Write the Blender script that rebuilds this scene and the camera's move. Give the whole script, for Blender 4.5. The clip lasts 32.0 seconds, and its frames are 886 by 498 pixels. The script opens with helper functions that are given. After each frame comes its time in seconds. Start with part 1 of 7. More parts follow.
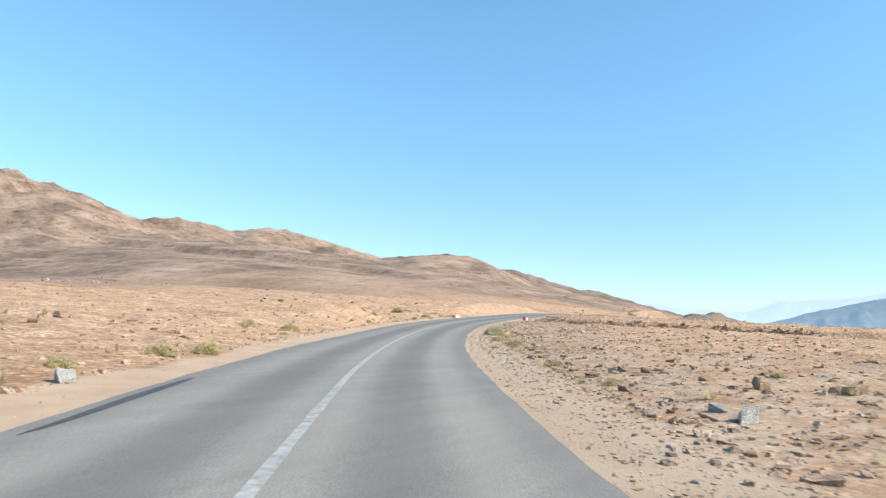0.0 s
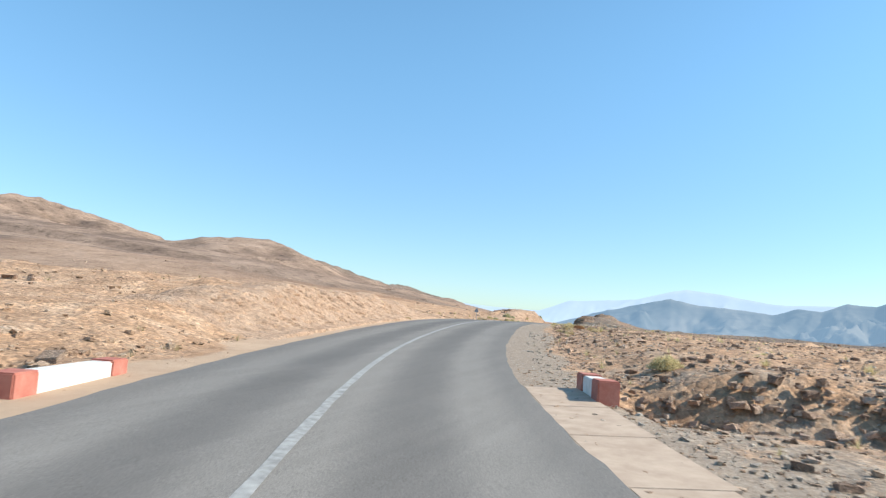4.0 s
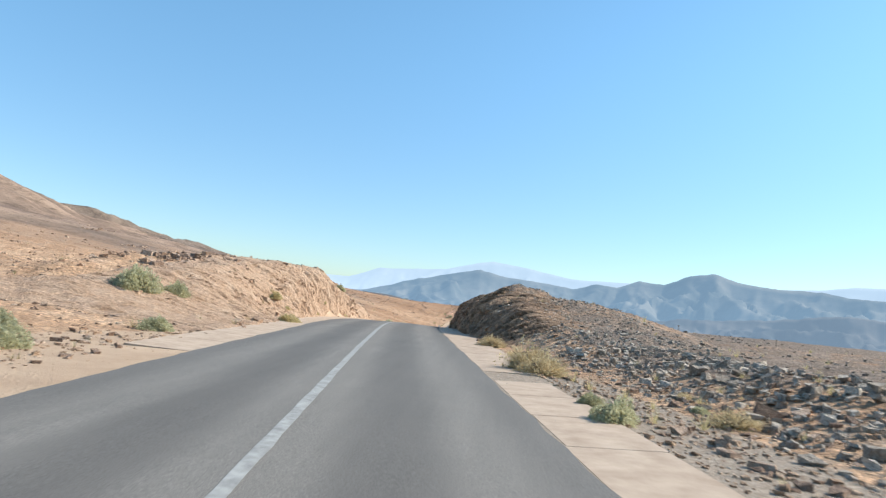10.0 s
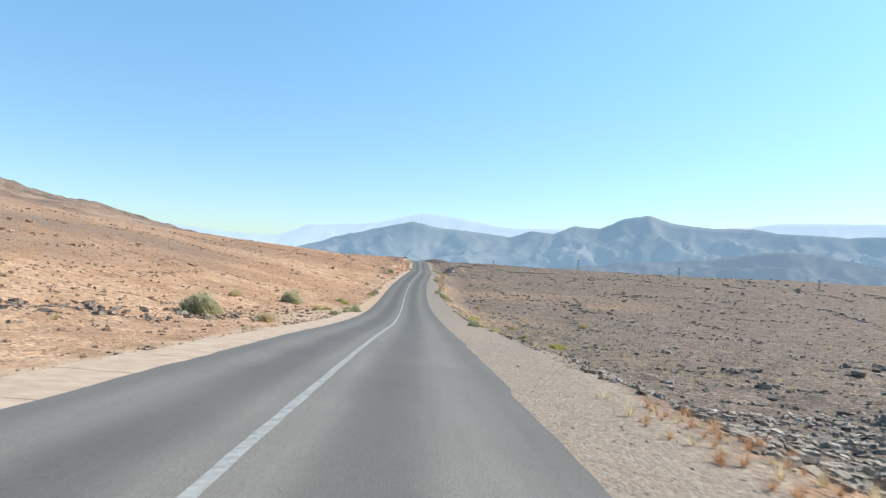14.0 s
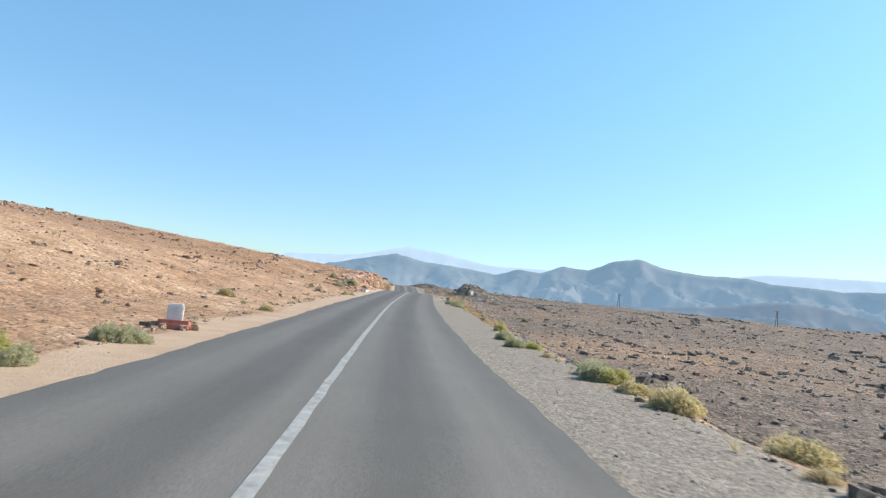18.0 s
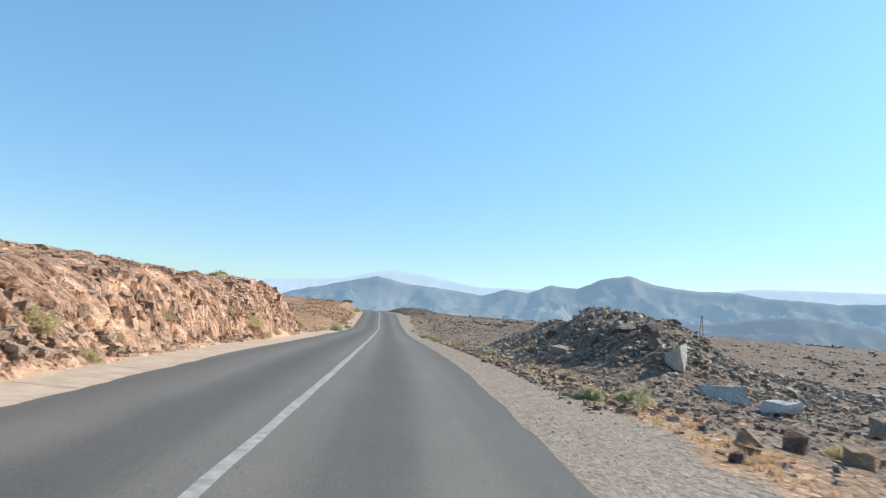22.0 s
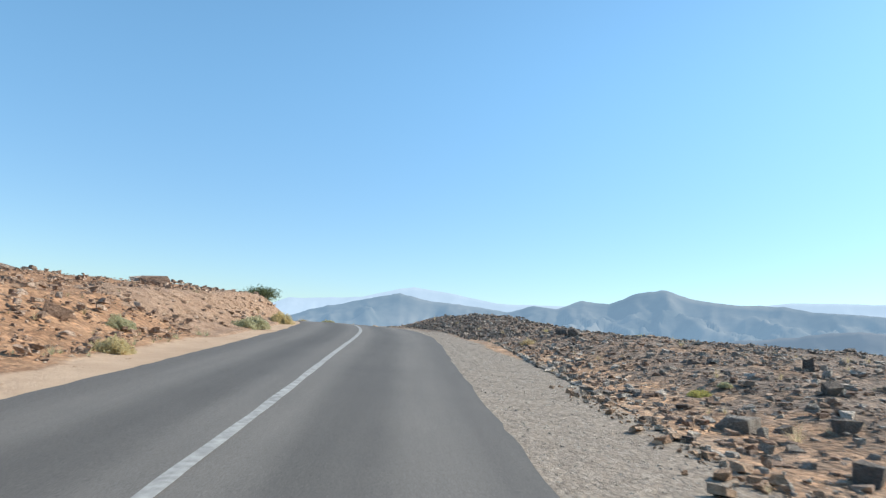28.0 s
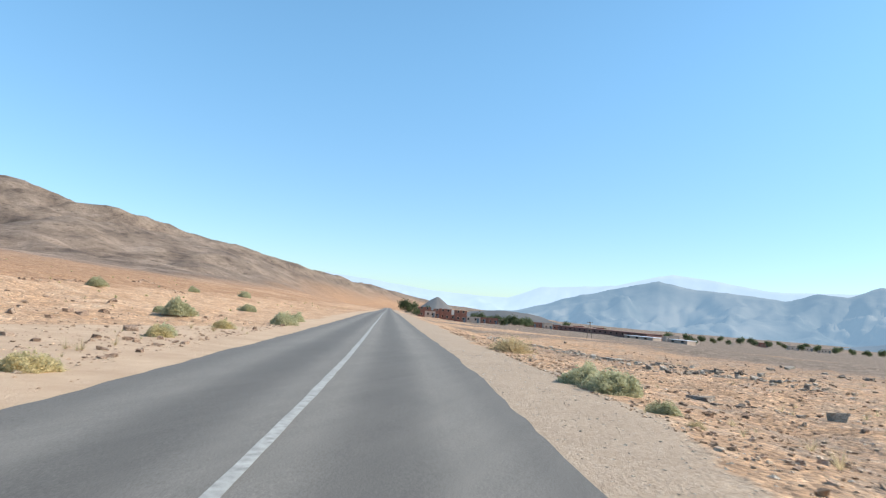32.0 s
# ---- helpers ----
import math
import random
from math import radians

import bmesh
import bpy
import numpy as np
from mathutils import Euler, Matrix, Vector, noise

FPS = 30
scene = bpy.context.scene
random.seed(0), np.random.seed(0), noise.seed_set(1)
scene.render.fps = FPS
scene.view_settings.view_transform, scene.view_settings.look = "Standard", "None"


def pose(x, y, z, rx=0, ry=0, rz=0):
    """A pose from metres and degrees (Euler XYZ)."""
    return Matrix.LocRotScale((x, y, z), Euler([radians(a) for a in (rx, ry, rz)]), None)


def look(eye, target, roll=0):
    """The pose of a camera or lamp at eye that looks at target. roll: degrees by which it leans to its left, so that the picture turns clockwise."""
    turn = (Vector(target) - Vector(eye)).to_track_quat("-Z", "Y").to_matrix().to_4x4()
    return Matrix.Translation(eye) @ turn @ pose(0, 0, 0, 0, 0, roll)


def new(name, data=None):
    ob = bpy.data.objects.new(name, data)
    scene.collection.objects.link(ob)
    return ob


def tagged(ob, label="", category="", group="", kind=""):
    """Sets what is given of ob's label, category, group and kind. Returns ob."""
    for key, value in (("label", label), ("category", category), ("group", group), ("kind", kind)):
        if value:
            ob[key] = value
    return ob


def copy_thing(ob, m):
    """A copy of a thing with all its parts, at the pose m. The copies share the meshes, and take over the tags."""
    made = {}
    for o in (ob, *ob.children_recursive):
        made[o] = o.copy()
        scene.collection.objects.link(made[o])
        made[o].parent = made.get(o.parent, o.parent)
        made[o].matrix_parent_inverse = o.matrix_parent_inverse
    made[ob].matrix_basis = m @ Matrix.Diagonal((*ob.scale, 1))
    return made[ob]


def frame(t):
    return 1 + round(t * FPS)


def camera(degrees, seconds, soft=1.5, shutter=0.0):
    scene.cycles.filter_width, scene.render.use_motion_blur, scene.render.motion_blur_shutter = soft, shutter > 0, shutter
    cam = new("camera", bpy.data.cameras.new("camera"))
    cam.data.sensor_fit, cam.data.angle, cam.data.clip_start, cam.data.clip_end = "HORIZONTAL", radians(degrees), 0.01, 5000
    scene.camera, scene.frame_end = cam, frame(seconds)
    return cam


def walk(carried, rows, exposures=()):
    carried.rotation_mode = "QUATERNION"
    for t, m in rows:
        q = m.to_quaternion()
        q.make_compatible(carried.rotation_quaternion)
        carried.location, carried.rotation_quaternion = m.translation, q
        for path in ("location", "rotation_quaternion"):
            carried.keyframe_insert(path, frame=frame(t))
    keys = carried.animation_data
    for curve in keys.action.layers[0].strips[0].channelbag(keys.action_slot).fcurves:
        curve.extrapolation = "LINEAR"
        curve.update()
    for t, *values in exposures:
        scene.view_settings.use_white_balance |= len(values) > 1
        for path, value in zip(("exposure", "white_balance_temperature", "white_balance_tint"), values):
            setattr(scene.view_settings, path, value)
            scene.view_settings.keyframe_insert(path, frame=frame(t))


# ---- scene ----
cam = camera(62.86, 32.0, soft=1.25, shutter=0.08)
# seconds, place, tilt, lean, heading
PATH = [
    (0.0, 0.00, 0.00, 0.00, 5.03, -2.74, 33.64),
    (0.5, -5.81, 7.73, 0.05, 4.84, -3.19, 32.94),
    (1.0, -11.46, 15.51, 0.07, 4.54, -3.51, 31.39),
    (1.5, -16.72, 23.55, 0.08, 4.28, -3.17, 29.84),
    (2.0, -21.77, 31.72, 0.15, 4.58, -2.88, 27.95),
    (2.5, -26.72, 39.95, 0.30, 5.80, -4.08, 25.88),
    (3.0, -31.33, 48.34, 0.46, 6.17, -5.04, 22.91),
    (3.5, -35.44, 56.98, 0.66, 5.65, -4.29, 20.11),
    (4.0, -39.08, 65.80, 0.79, 5.45, -3.93, 18.16),
    (4.5, -42.27, 74.74, 0.98, 5.58, -3.90, 15.40),
    (5.0, -44.95, 83.81, 1.24, 6.05, -4.01, 11.71),
    (5.5, -47.12, 93.02, 1.58, 6.86, -3.91, 8.03),
    (6.0, -48.81, 102.39, 1.94, 6.38, -3.53, 5.72),
    (6.5, -50.28, 111.89, 2.17, 5.40, -2.90, 6.37),
    (7.0, -51.77, 121.50, 2.28, 4.61, -3.28, 6.23),
    (7.5, -53.29, 131.22, 2.30, 3.95, -3.83, 5.97),
    (8.0, -54.71, 141.11, 2.29, 4.18, -3.52, 5.49),
    (8.5, -56.16, 151.19, 2.36, 5.04, -4.32, 4.77),
    (9.0, -57.55, 161.48, 2.45, 4.89, -4.31, 4.10),
    (9.5, -58.88, 171.95, 2.48, 4.55, -4.96, 3.35),
    (10.0, -60.11, 182.60, 2.49, 4.04, -5.80, 3.17),
    (10.5, -61.37, 193.34, 2.47, 3.73, -4.70, 2.88),
    (11.0, -62.32, 204.15, 2.42, 4.42, -4.44, 2.20),
    (11.5, -63.19, 214.99, 2.36, 4.21, -3.44, 1.77),
    (12.0, -64.04, 225.82, 2.23, 2.70, -2.39, 1.01),
    (12.5, -64.67, 236.65, 1.92, 2.05, -4.31, 0.29),
    (13.0, -65.13, 247.47, 1.54, 2.38, -4.25, -0.88),
    (13.5, -65.36, 258.30, 1.09, 1.43, -3.40, -1.51),
    (14.0, -65.46, 269.13, 0.58, 0.78, -3.08, -2.13),
    (14.5, -65.49, 279.96, 0.01, 0.40, -3.04, -2.41),
    (15.0, -65.49, 290.78, -0.60, 0.25, -3.18, -2.32),
    (15.5, -65.51, 301.59, -1.26, 0.31, -3.55, -2.14),
    (16.0, -65.55, 312.40, -1.93, 0.54, -4.32, -2.50),
    (16.5, -65.64, 323.23, -2.50, 1.40, -5.52, -2.33),
    (17.0, -65.79, 334.09, -2.93, 2.17, -5.11, -2.47),
    (17.5, -65.85, 344.95, -3.23, 2.53, -5.45, -3.00),
    (18.0, -65.84, 355.79, -3.38, 3.77, -5.82, -3.62),
    (18.5, -65.72, 366.56, -3.38, 4.63, -4.86, -3.68),
    (19.0, -65.46, 377.22, -3.27, 5.00, -3.84, -4.11),
    (19.5, -65.10, 387.76, -3.08, 5.39, -3.81, -4.31),
    (20.0, -64.94, 398.06, -2.89, 5.34, -3.33, -4.52),
    (20.5, -64.66, 408.07, -2.71, 5.38, -2.68, -4.79),
    (21.0, -64.13, 417.84, -2.50, 5.36, -2.84, -4.91),
    (21.5, -63.82, 427.35, -2.26, 5.64, -3.32, -5.00),
    (22.0, -63.45, 436.52, -2.03, 5.64, -4.38, -4.88),
    (22.5, -63.20, 445.33, -1.85, 5.24, -3.86, -4.50),
    (23.0, -62.89, 453.80, -1.80, 4.26, -3.61, -4.04),
    (23.5, -62.77, 462.10, -1.83, 3.74, -3.60, -3.82),
    (24.0, -62.78, 470.30, -1.90, 3.26, -4.41, -2.65),
    (24.5, -62.63, 478.53, -1.97, 3.39, -4.18, -2.34),
    (25.0, -62.58, 486.86, -2.04, 3.41, -3.80, -2.77),
    (25.5, -62.53, 495.24, -2.12, 3.46, -3.35, -3.04),
    (26.0, -62.45, 503.70, -2.16, 3.67, -2.78, -3.20),
    (26.5, -62.34, 512.20, -2.16, 4.17, -2.11, -3.28),
    (27.0, -62.17, 520.73, -2.08, 5.12, -1.63, -3.19),
    (27.5, -62.09, 529.24, -1.88, 6.51, -2.67, -3.39),
    (28.0, -61.99, 537.65, -1.56, 6.95, -3.81, -3.11),
    (28.5, -62.02, 545.98, -1.22, 7.08, -4.62, -2.50),
    (29.0, -62.19, 554.21, -0.81, 7.50, -5.50, -1.68),
    (29.5, -62.39, 562.31, -0.40, 7.11, -5.62, -0.48),
    (30.0, -62.74, 570.32, -0.06, 6.37, -3.91, 3.67),
    (30.5, -63.61, 578.18, 0.17, 5.73, -4.82, 7.76),
    (31.0, -65.00, 585.86, 0.31, 5.15, -5.17, 11.15),
    (31.5, -66.82, 593.39, 0.36, 4.36, -4.13, 14.11),
    (32.0, -69.01, 600.83, 0.42, 4.74, -4.13, 16.72),
]
EXPOSURES = [(0.0, 0.76), (3.5, 0.68), (6.0, 0.52), (12.0, 0.60), (16.0, 0.62), (19.0, 0.55), (24.0, 0.52), (28.0, 0.52), (30.0, 0.58), (32.0, 0.66)]
walk(cam, [(t, pose(x, y, z, 90 + p, r, w)) for t, x, y, z, p, r, w in PATH], EXPOSURES)

# ---- world and sun ----
SUN_AZ, SUN_EL = 74.0, 37.0   # degrees from +y towards +x, and above the horizon
world = bpy.data.worlds.new("sky")
scene.world = world
world.use_nodes = True
wn = world.node_tree.nodes
sky = wn.new("ShaderNodeTexSky")
sky.sky_type = "NISHITA"
sky.sun_disc = False
sky.sun_elevation = radians(SUN_EL)
sky.sun_rotation = radians(SUN_AZ)
sky.altitude = 1500
sky.air_density, sky.dust_density, sky.ozone_density = 1.0, 1.2, 2.0
wn["Background"].inputs["Strength"].default_value = 0.13
# the air near the horizon is paler and duller than the sky model has it
wl = world.node_tree.links
way = wn.new("ShaderNodeTexCoord")
split = wn.new("ShaderNodeSeparateXYZ")
height = wn.new("ShaderNodeMapRange")
height.inputs["From Min"].default_value, height.inputs["From Max"].default_value = 0.02, 0.42
height.interpolation_type = "SMOOTHSTEP"
air = wn.new("ShaderNodeMix")
air.data_type = "RGBA"
air.inputs[6].default_value, air.inputs[7].default_value = (0.70, 0.83, 0.88, 1), (0.92, 1.25, 1.22, 1)
tint = wn.new("ShaderNodeMix")
tint.data_type, tint.blend_type = "RGBA", "MULTIPLY"
tint.inputs[0].default_value = 1.0
wl.new(way.outputs["Generated"], split.inputs[0])
wl.new(split.outputs["Z"], height.inputs["Value"])
wl.new(height.outputs[0], air.inputs[0])
wl.new(sky.outputs[0], tint.inputs[6])
wl.new(air.outputs[2], tint.inputs[7])
wl.new(tint.outputs[2], wn["Background"].inputs["Color"])
sun_data = bpy.data.lights.new("sun", "SUN")
sun_data.energy, sun_data.angle, sun_data.color = 4.2, radians(0.53), (1.0, 0.93, 0.82)
sun = new("sun", sun_data)
sa, se = radians(SUN_AZ), radians(SUN_EL)
SUN_DIR = Vector((math.sin(sa) * math.cos(se), math.cos(sa) * math.cos(se), math.sin(se)))
sun.matrix_world = look(SUN_DIR * 100, (0, 0, 0))


# ---- materials ----
def shader(name, rough=0.9, bump=0.0):
    """An empty Principled material; returns it with a small node kit."""
    m = bpy.data.materials.new(name)
    m.use_nodes = True
    nt = m.node_tree
    bsdf = nt.nodes["Principled BSDF"]
    bsdf.inputs["Roughness"].default_value = rough
    bsdf.inputs["Specular IOR Level"].default_value = 0.25
    return m, nt, bsdf


def mapped(nt, scale, stretch=(1, 1, 1), space="Object"):
    tc = nt.nodes.new("ShaderNodeTexCoord")
    mp = nt.nodes.new("ShaderNodeMapping")
    mp.inputs["Scale"].default_value = [scale * k for k in stretch]
    nt.links.new(tc.outputs[space], mp.inputs["Vector"])
    return mp.outputs[0]


def noise_tex(nt, scale, detail=6, rough=0.6, stretch=(1, 1, 1), space="Object"):
    n = nt.nodes.new("ShaderNodeTexNoise")
    n.inputs["Scale"].default_value = 1.0
    n.inputs["Detail"].default_value = detail
    n.inputs["Roughness"].default_value = rough
    nt.links.new(mapped(nt, scale, stretch, space), n.inputs["Vector"])
    return n.outputs["Fac"]


def voronoi_tex(nt, scale, out="Color"):
    n = nt.nodes.new("ShaderNodeTexVoronoi")
    n.inputs["Scale"].default_value = 1.0
    nt.links.new(mapped(nt, scale), n.inputs["Vector"])
    return n.outputs[out]


def ramp(nt, fac, stops):
    r = nt.nodes.new("ShaderNodeValToRGB")
    el = r.color_ramp.elements
    while len(el) < len(stops):
        el.new(0.5)
    for e, (p, c) in zip(el, stops):
        e.position, e.color = p, (*c, 1)
    nt.links.new(fac, r.inputs[0])
    return r.outputs[0]


def mixc(nt, fac, a, b, mode="MIX"):
    n = nt.nodes.new("ShaderNodeMix")
    n.data_type, n.blend_type = "RGBA", mode
    for sock, v in ((n.inputs[0], fac), (n.inputs[6], a), (n.inputs[7], b)):
        if isinstance(v, bpy.types.NodeSocket):
            nt.links.new(v, sock)
        else:
            sock.default_value = v if isinstance(v, float) else (*v, 1)
    return n.outputs[2]


def math_node(nt, op, a, b=0.0, clamp=False):
    n = nt.nodes.new("ShaderNodeMath")
    n.operation, n.use_clamp = op, clamp
    for sock, v in ((n.inputs[0], a), (n.inputs[1], b)):
        if isinstance(v, bpy.types.NodeSocket):
            nt.links.new(v, sock)
        else:
            sock.default_value = v
    return n.outputs[0]


def bumped(nt, bsdf, height, strength, dist):
    b = nt.nodes.new("ShaderNodeBump")
    b.inputs["Strength"].default_value = strength
    b.inputs["Distance"].default_value = dist
    nt.links.new(height, b.inputs["Height"])
    nt.links.new(b.outputs[0], bsdf.inputs["Normal"])


def attr(nt, name):
    a = nt.nodes.new("ShaderNodeAttribute")
    a.attribute_name = name
    return a


def ground_material():
    m, nt, bsdf = shader("desert_soil", 0.95)
    sep = nt.nodes.new("ShaderNodeSeparateColor")
    nt.links.new(attr(nt, "soil").outputs["Color"], sep.inputs[0])
    shoulder, dark, red = sep.outputs
    sandy = attr(nt, "soil").outputs["Alpha"]
    upland = attr(nt, "upland").outputs["Fac"]
    big = noise_tex(nt, 0.06, 8, 0.65)
    mid = noise_tex(nt, 0.7, 8, 0.7)
    fine = noise_tex(nt, 6.0, 6, 0.8)
    cell = voronoi_tex(nt, 7.0, "Color")
    edge = voronoi_tex(nt, 7.0, "Distance")
    slab = voronoi_tex(nt, 2.3, "Color")
    slab_edge = voronoi_tex(nt, 2.3, "Distance")
    tan = ramp(nt, mid, [(0.3, (0.33, 0.197, 0.113)), (0.5, (0.47, 0.298, 0.183)), (0.72, (0.60, 0.425, 0.29))])
    rust = ramp(nt, mid, [(0.3, (0.24, 0.132, 0.075)), (0.55, (0.375, 0.22, 0.127)), (0.75, (0.46, 0.305, 0.19))])
    grey = ramp(nt, mid, [(0.3, (0.118, 0.092, 0.074)), (0.52, (0.215, 0.162, 0.124)), (0.75, (0.355, 0.27, 0.205))])
    grit = noise_tex(nt, 22.0, 4, 0.75)
    pebble, pebble_edge = voronoi_tex(nt, 21.0, "Color"), voronoi_tex(nt, 21.0, "Distance")
    grain = math_node(nt, "ADD", math_node(nt, "MULTIPLY", grit, 0.55), math_node(nt, "MULTIPLY", pebble, 0.45))
    stones = ramp(nt, grain, [(0.28, (0.17, 0.14, 0.11)), (0.5, (0.275, 0.23, 0.183)), (0.72, (0.40, 0.34, 0.275))])
    wild = math_node(nt, "SUBTRACT", math_node(nt, "SUBTRACT", 1.0, math_node(nt, "MULTIPLY", shoulder, 0.8)), math_node(nt, "MULTIPLY", sandy, 0.35), True)
    base = mixc(nt, ramp(nt, math_node(nt, "ADD", big, math_node(nt, "SUBTRACT", red, 0.5)), [(0.4, (0, 0, 0)), (0.6, (1, 1, 1))]), tan, rust)
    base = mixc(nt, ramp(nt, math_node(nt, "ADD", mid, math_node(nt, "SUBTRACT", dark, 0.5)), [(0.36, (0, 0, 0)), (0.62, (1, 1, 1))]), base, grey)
    sand = ramp(nt, mid, [(0.3, (0.43, 0.295, 0.195)), (0.7, (0.55, 0.395, 0.27))])
    edge_soil = mixc(nt, sandy, stones, sand)
    crag = noise_tex(nt, 0.03, 10, 0.68)
    slope_rock = ramp(nt, crag, [(0.36, (0.135, 0.098, 0.077)), (0.46, (0.215, 0.158, 0.12)), (0.58, (0.305, 0.228, 0.174)), (0.70, (0.385, 0.292, 0.228))])
    outcrop = ramp(nt, noise_tex(nt, 0.16, 9, 0.75, (1, 1, 2.5)), [(0.36, (0.40, 0.39, 0.39)), (0.43, (0.80, 0.79, 0.79)), (0.52, (1, 1, 1))])
    scrub = ramp(nt, noise_tex(nt, 0.9, 3, 0.6), [(0.33, (0.5, 0.5, 0.44)), (0.42, (1, 1, 1))])
    slope_rock = mixc(nt, 1.0, mixc(nt, 1.0, slope_rock, outcrop, "MULTIPLY"), scrub, "MULTIPLY")
    where, north = nt.nodes.new("ShaderNodeTexCoord"), nt.nodes.new("ShaderNodeSeparateXYZ")      # southern hills are paler, haze put into their colour; northern ones darker and greyer
    nt.links.new(where.outputs["Object"], north.inputs[0])
    far_north = nt.nodes.new("ShaderNodeMapRange")
    far_north.inputs["From Min"].default_value, far_north.inputs["From Max"].default_value = 560.0, 1050.0
    nt.links.new(north.outputs["Y"], far_north.inputs["Value"])
    slope_rock = mixc(nt, 1.0, slope_rock, mixc(nt, far_north.outputs[0], (1.22, 1.16, 1.12), (0.82, 0.83, 0.84)), "MULTIPLY")
    base = mixc(nt, upland, base, slope_rock)
    base = mixc(nt, ramp(nt, math_node(nt, "ADD", mid, math_node(nt, "SUBTRACT", shoulder, 0.5)), [(0.4, (0, 0, 0)), (0.6, (1, 1, 1))]), base, edge_soil)
    speck = ramp(nt, fine, [(0.28, (0.55, 0.53, 0.5)), (0.5, (1, 1, 1)), (0.72, (1.3, 1.27, 1.22))])
    base = mixc(nt, wild, base, speck, "MULTIPLY")
    chip = voronoi_tex(nt, 13.0, "Color")
    base = mixc(nt, math_node(nt, "MULTIPLY", wild, 0.58), base, ramp(nt, cell, [(0.12, (0.42, 0.41, 0.40)), (0.4, (0.92, 0.92, 0.92)), (0.62, (1.08, 1.07, 1.06)), (0.86, (1.85, 1.80, 1.74))]), "MULTIPLY")
    base = mixc(nt, math_node(nt, "MULTIPLY", wild, 0.48), base, ramp(nt, chip, [(0.15, (0.5, 0.49, 0.48)), (0.5, (1, 1, 1)), (0.88, (1.7, 1.66, 1.6))]), "MULTIPLY")
    base = mixc(nt, math_node(nt, "MULTIPLY", wild, 0.3), base, ramp(nt, slab, [(0.2, (0.6, 0.58, 0.56)), (0.5, (1, 1, 1)), (0.85, (1.4, 1.36, 1.3))]), "MULTIPLY")
    nt.links.new(base, bsdf.inputs["Base Color"])
    low = math_node(nt, "ADD", math_node(nt, "MULTIPLY", math_node(nt, "MULTIPLY", fine, wild), 0.7), math_node(nt, "MULTIPLY", math_node(nt, "MULTIPLY", mid, wild), 0.7))
    low = math_node(nt, "ADD", low, math_node(nt, "MULTIPLY", grit, 0.25))
    low = math_node(nt, "SUBTRACT", low, math_node(nt, "MULTIPLY", math_node(nt, "MULTIPLY", pebble_edge, shoulder), 0.10))
    high = math_node(nt, "ADD", math_node(nt, "MULTIPLY", edge, -0.9), math_node(nt, "MULTIPLY", slab_edge, -1.3))
    bumped(nt, bsdf, math_node(nt, "ADD", low, math_node(nt, "MULTIPLY", high, wild)), 0.9, 0.10)
    return m


def asphalt_material():
    m, nt, bsdf = shader("worn_asphalt", 0.8)
    bsdf.inputs["Specular IOR Level"].default_value = 0.3
    grain = noise_tex(nt, 60, 3, 0.8)
    blotch = noise_tex(nt, 0.35, 7, 0.65)
    streak = noise_tex(nt, 3.2, 4, 0.6, (1, 0.03, 1))
    lane = attr(nt, "lane").outputs["Fac"]      # metres to the right of the middle, as stored on the mesh
    # each lane has two paler wheel tracks with a darker strip between them
    off = math_node(nt, "ABSOLUTE", math_node(nt, "SUBTRACT", math_node(nt, "ABSOLUTE", lane), 1.1))
    off = math_node(nt, "ADD", math_node(nt, "MULTIPLY", off, 0.55), math_node(nt, "MULTIPLY", math_node(nt, "SUBTRACT", blotch, 0.5), 0.10))
    track = ramp(nt, off, [(0.02, (0.76, 0.76, 0.76)), (0.18, (0.82, 0.82, 0.82)), (0.40, (1.14, 1.14, 1.13)), (0.62, (1.12, 1.12, 1.11)), (0.85, (0.90, 0.90, 0.90))])
    col = ramp(nt, grain, [(0.3, (0.103, 0.093, 0.081)), (0.5, (0.175, 0.159, 0.140)), (0.72, (0.270, 0.247, 0.219))])
    col = mixc(nt, 1.0, col, track, "MULTIPLY")
    col = mixc(nt, 1.0, col, ramp(nt, streak, [(0.3, (0.93, 0.93, 0.93)), (0.7, (1.07, 1.07, 1.07))]), "MULTIPLY")
    col = mixc(nt, 1.0, col, attr(nt, "stretch_tone").outputs["Color"], "MULTIPLY")      # paler and darker stretches along the road
    col = mixc(nt, 1.0, col, ramp(nt, blotch, [(0.3, (0.94, 0.94, 0.94)), (0.7, (1.06, 1.055, 1.05))]), "MULTIPLY")
    nt.links.new(col, bsdf.inputs["Base Color"])
    bumped(nt, bsdf, grain, 0.35, 0.01)
    return m


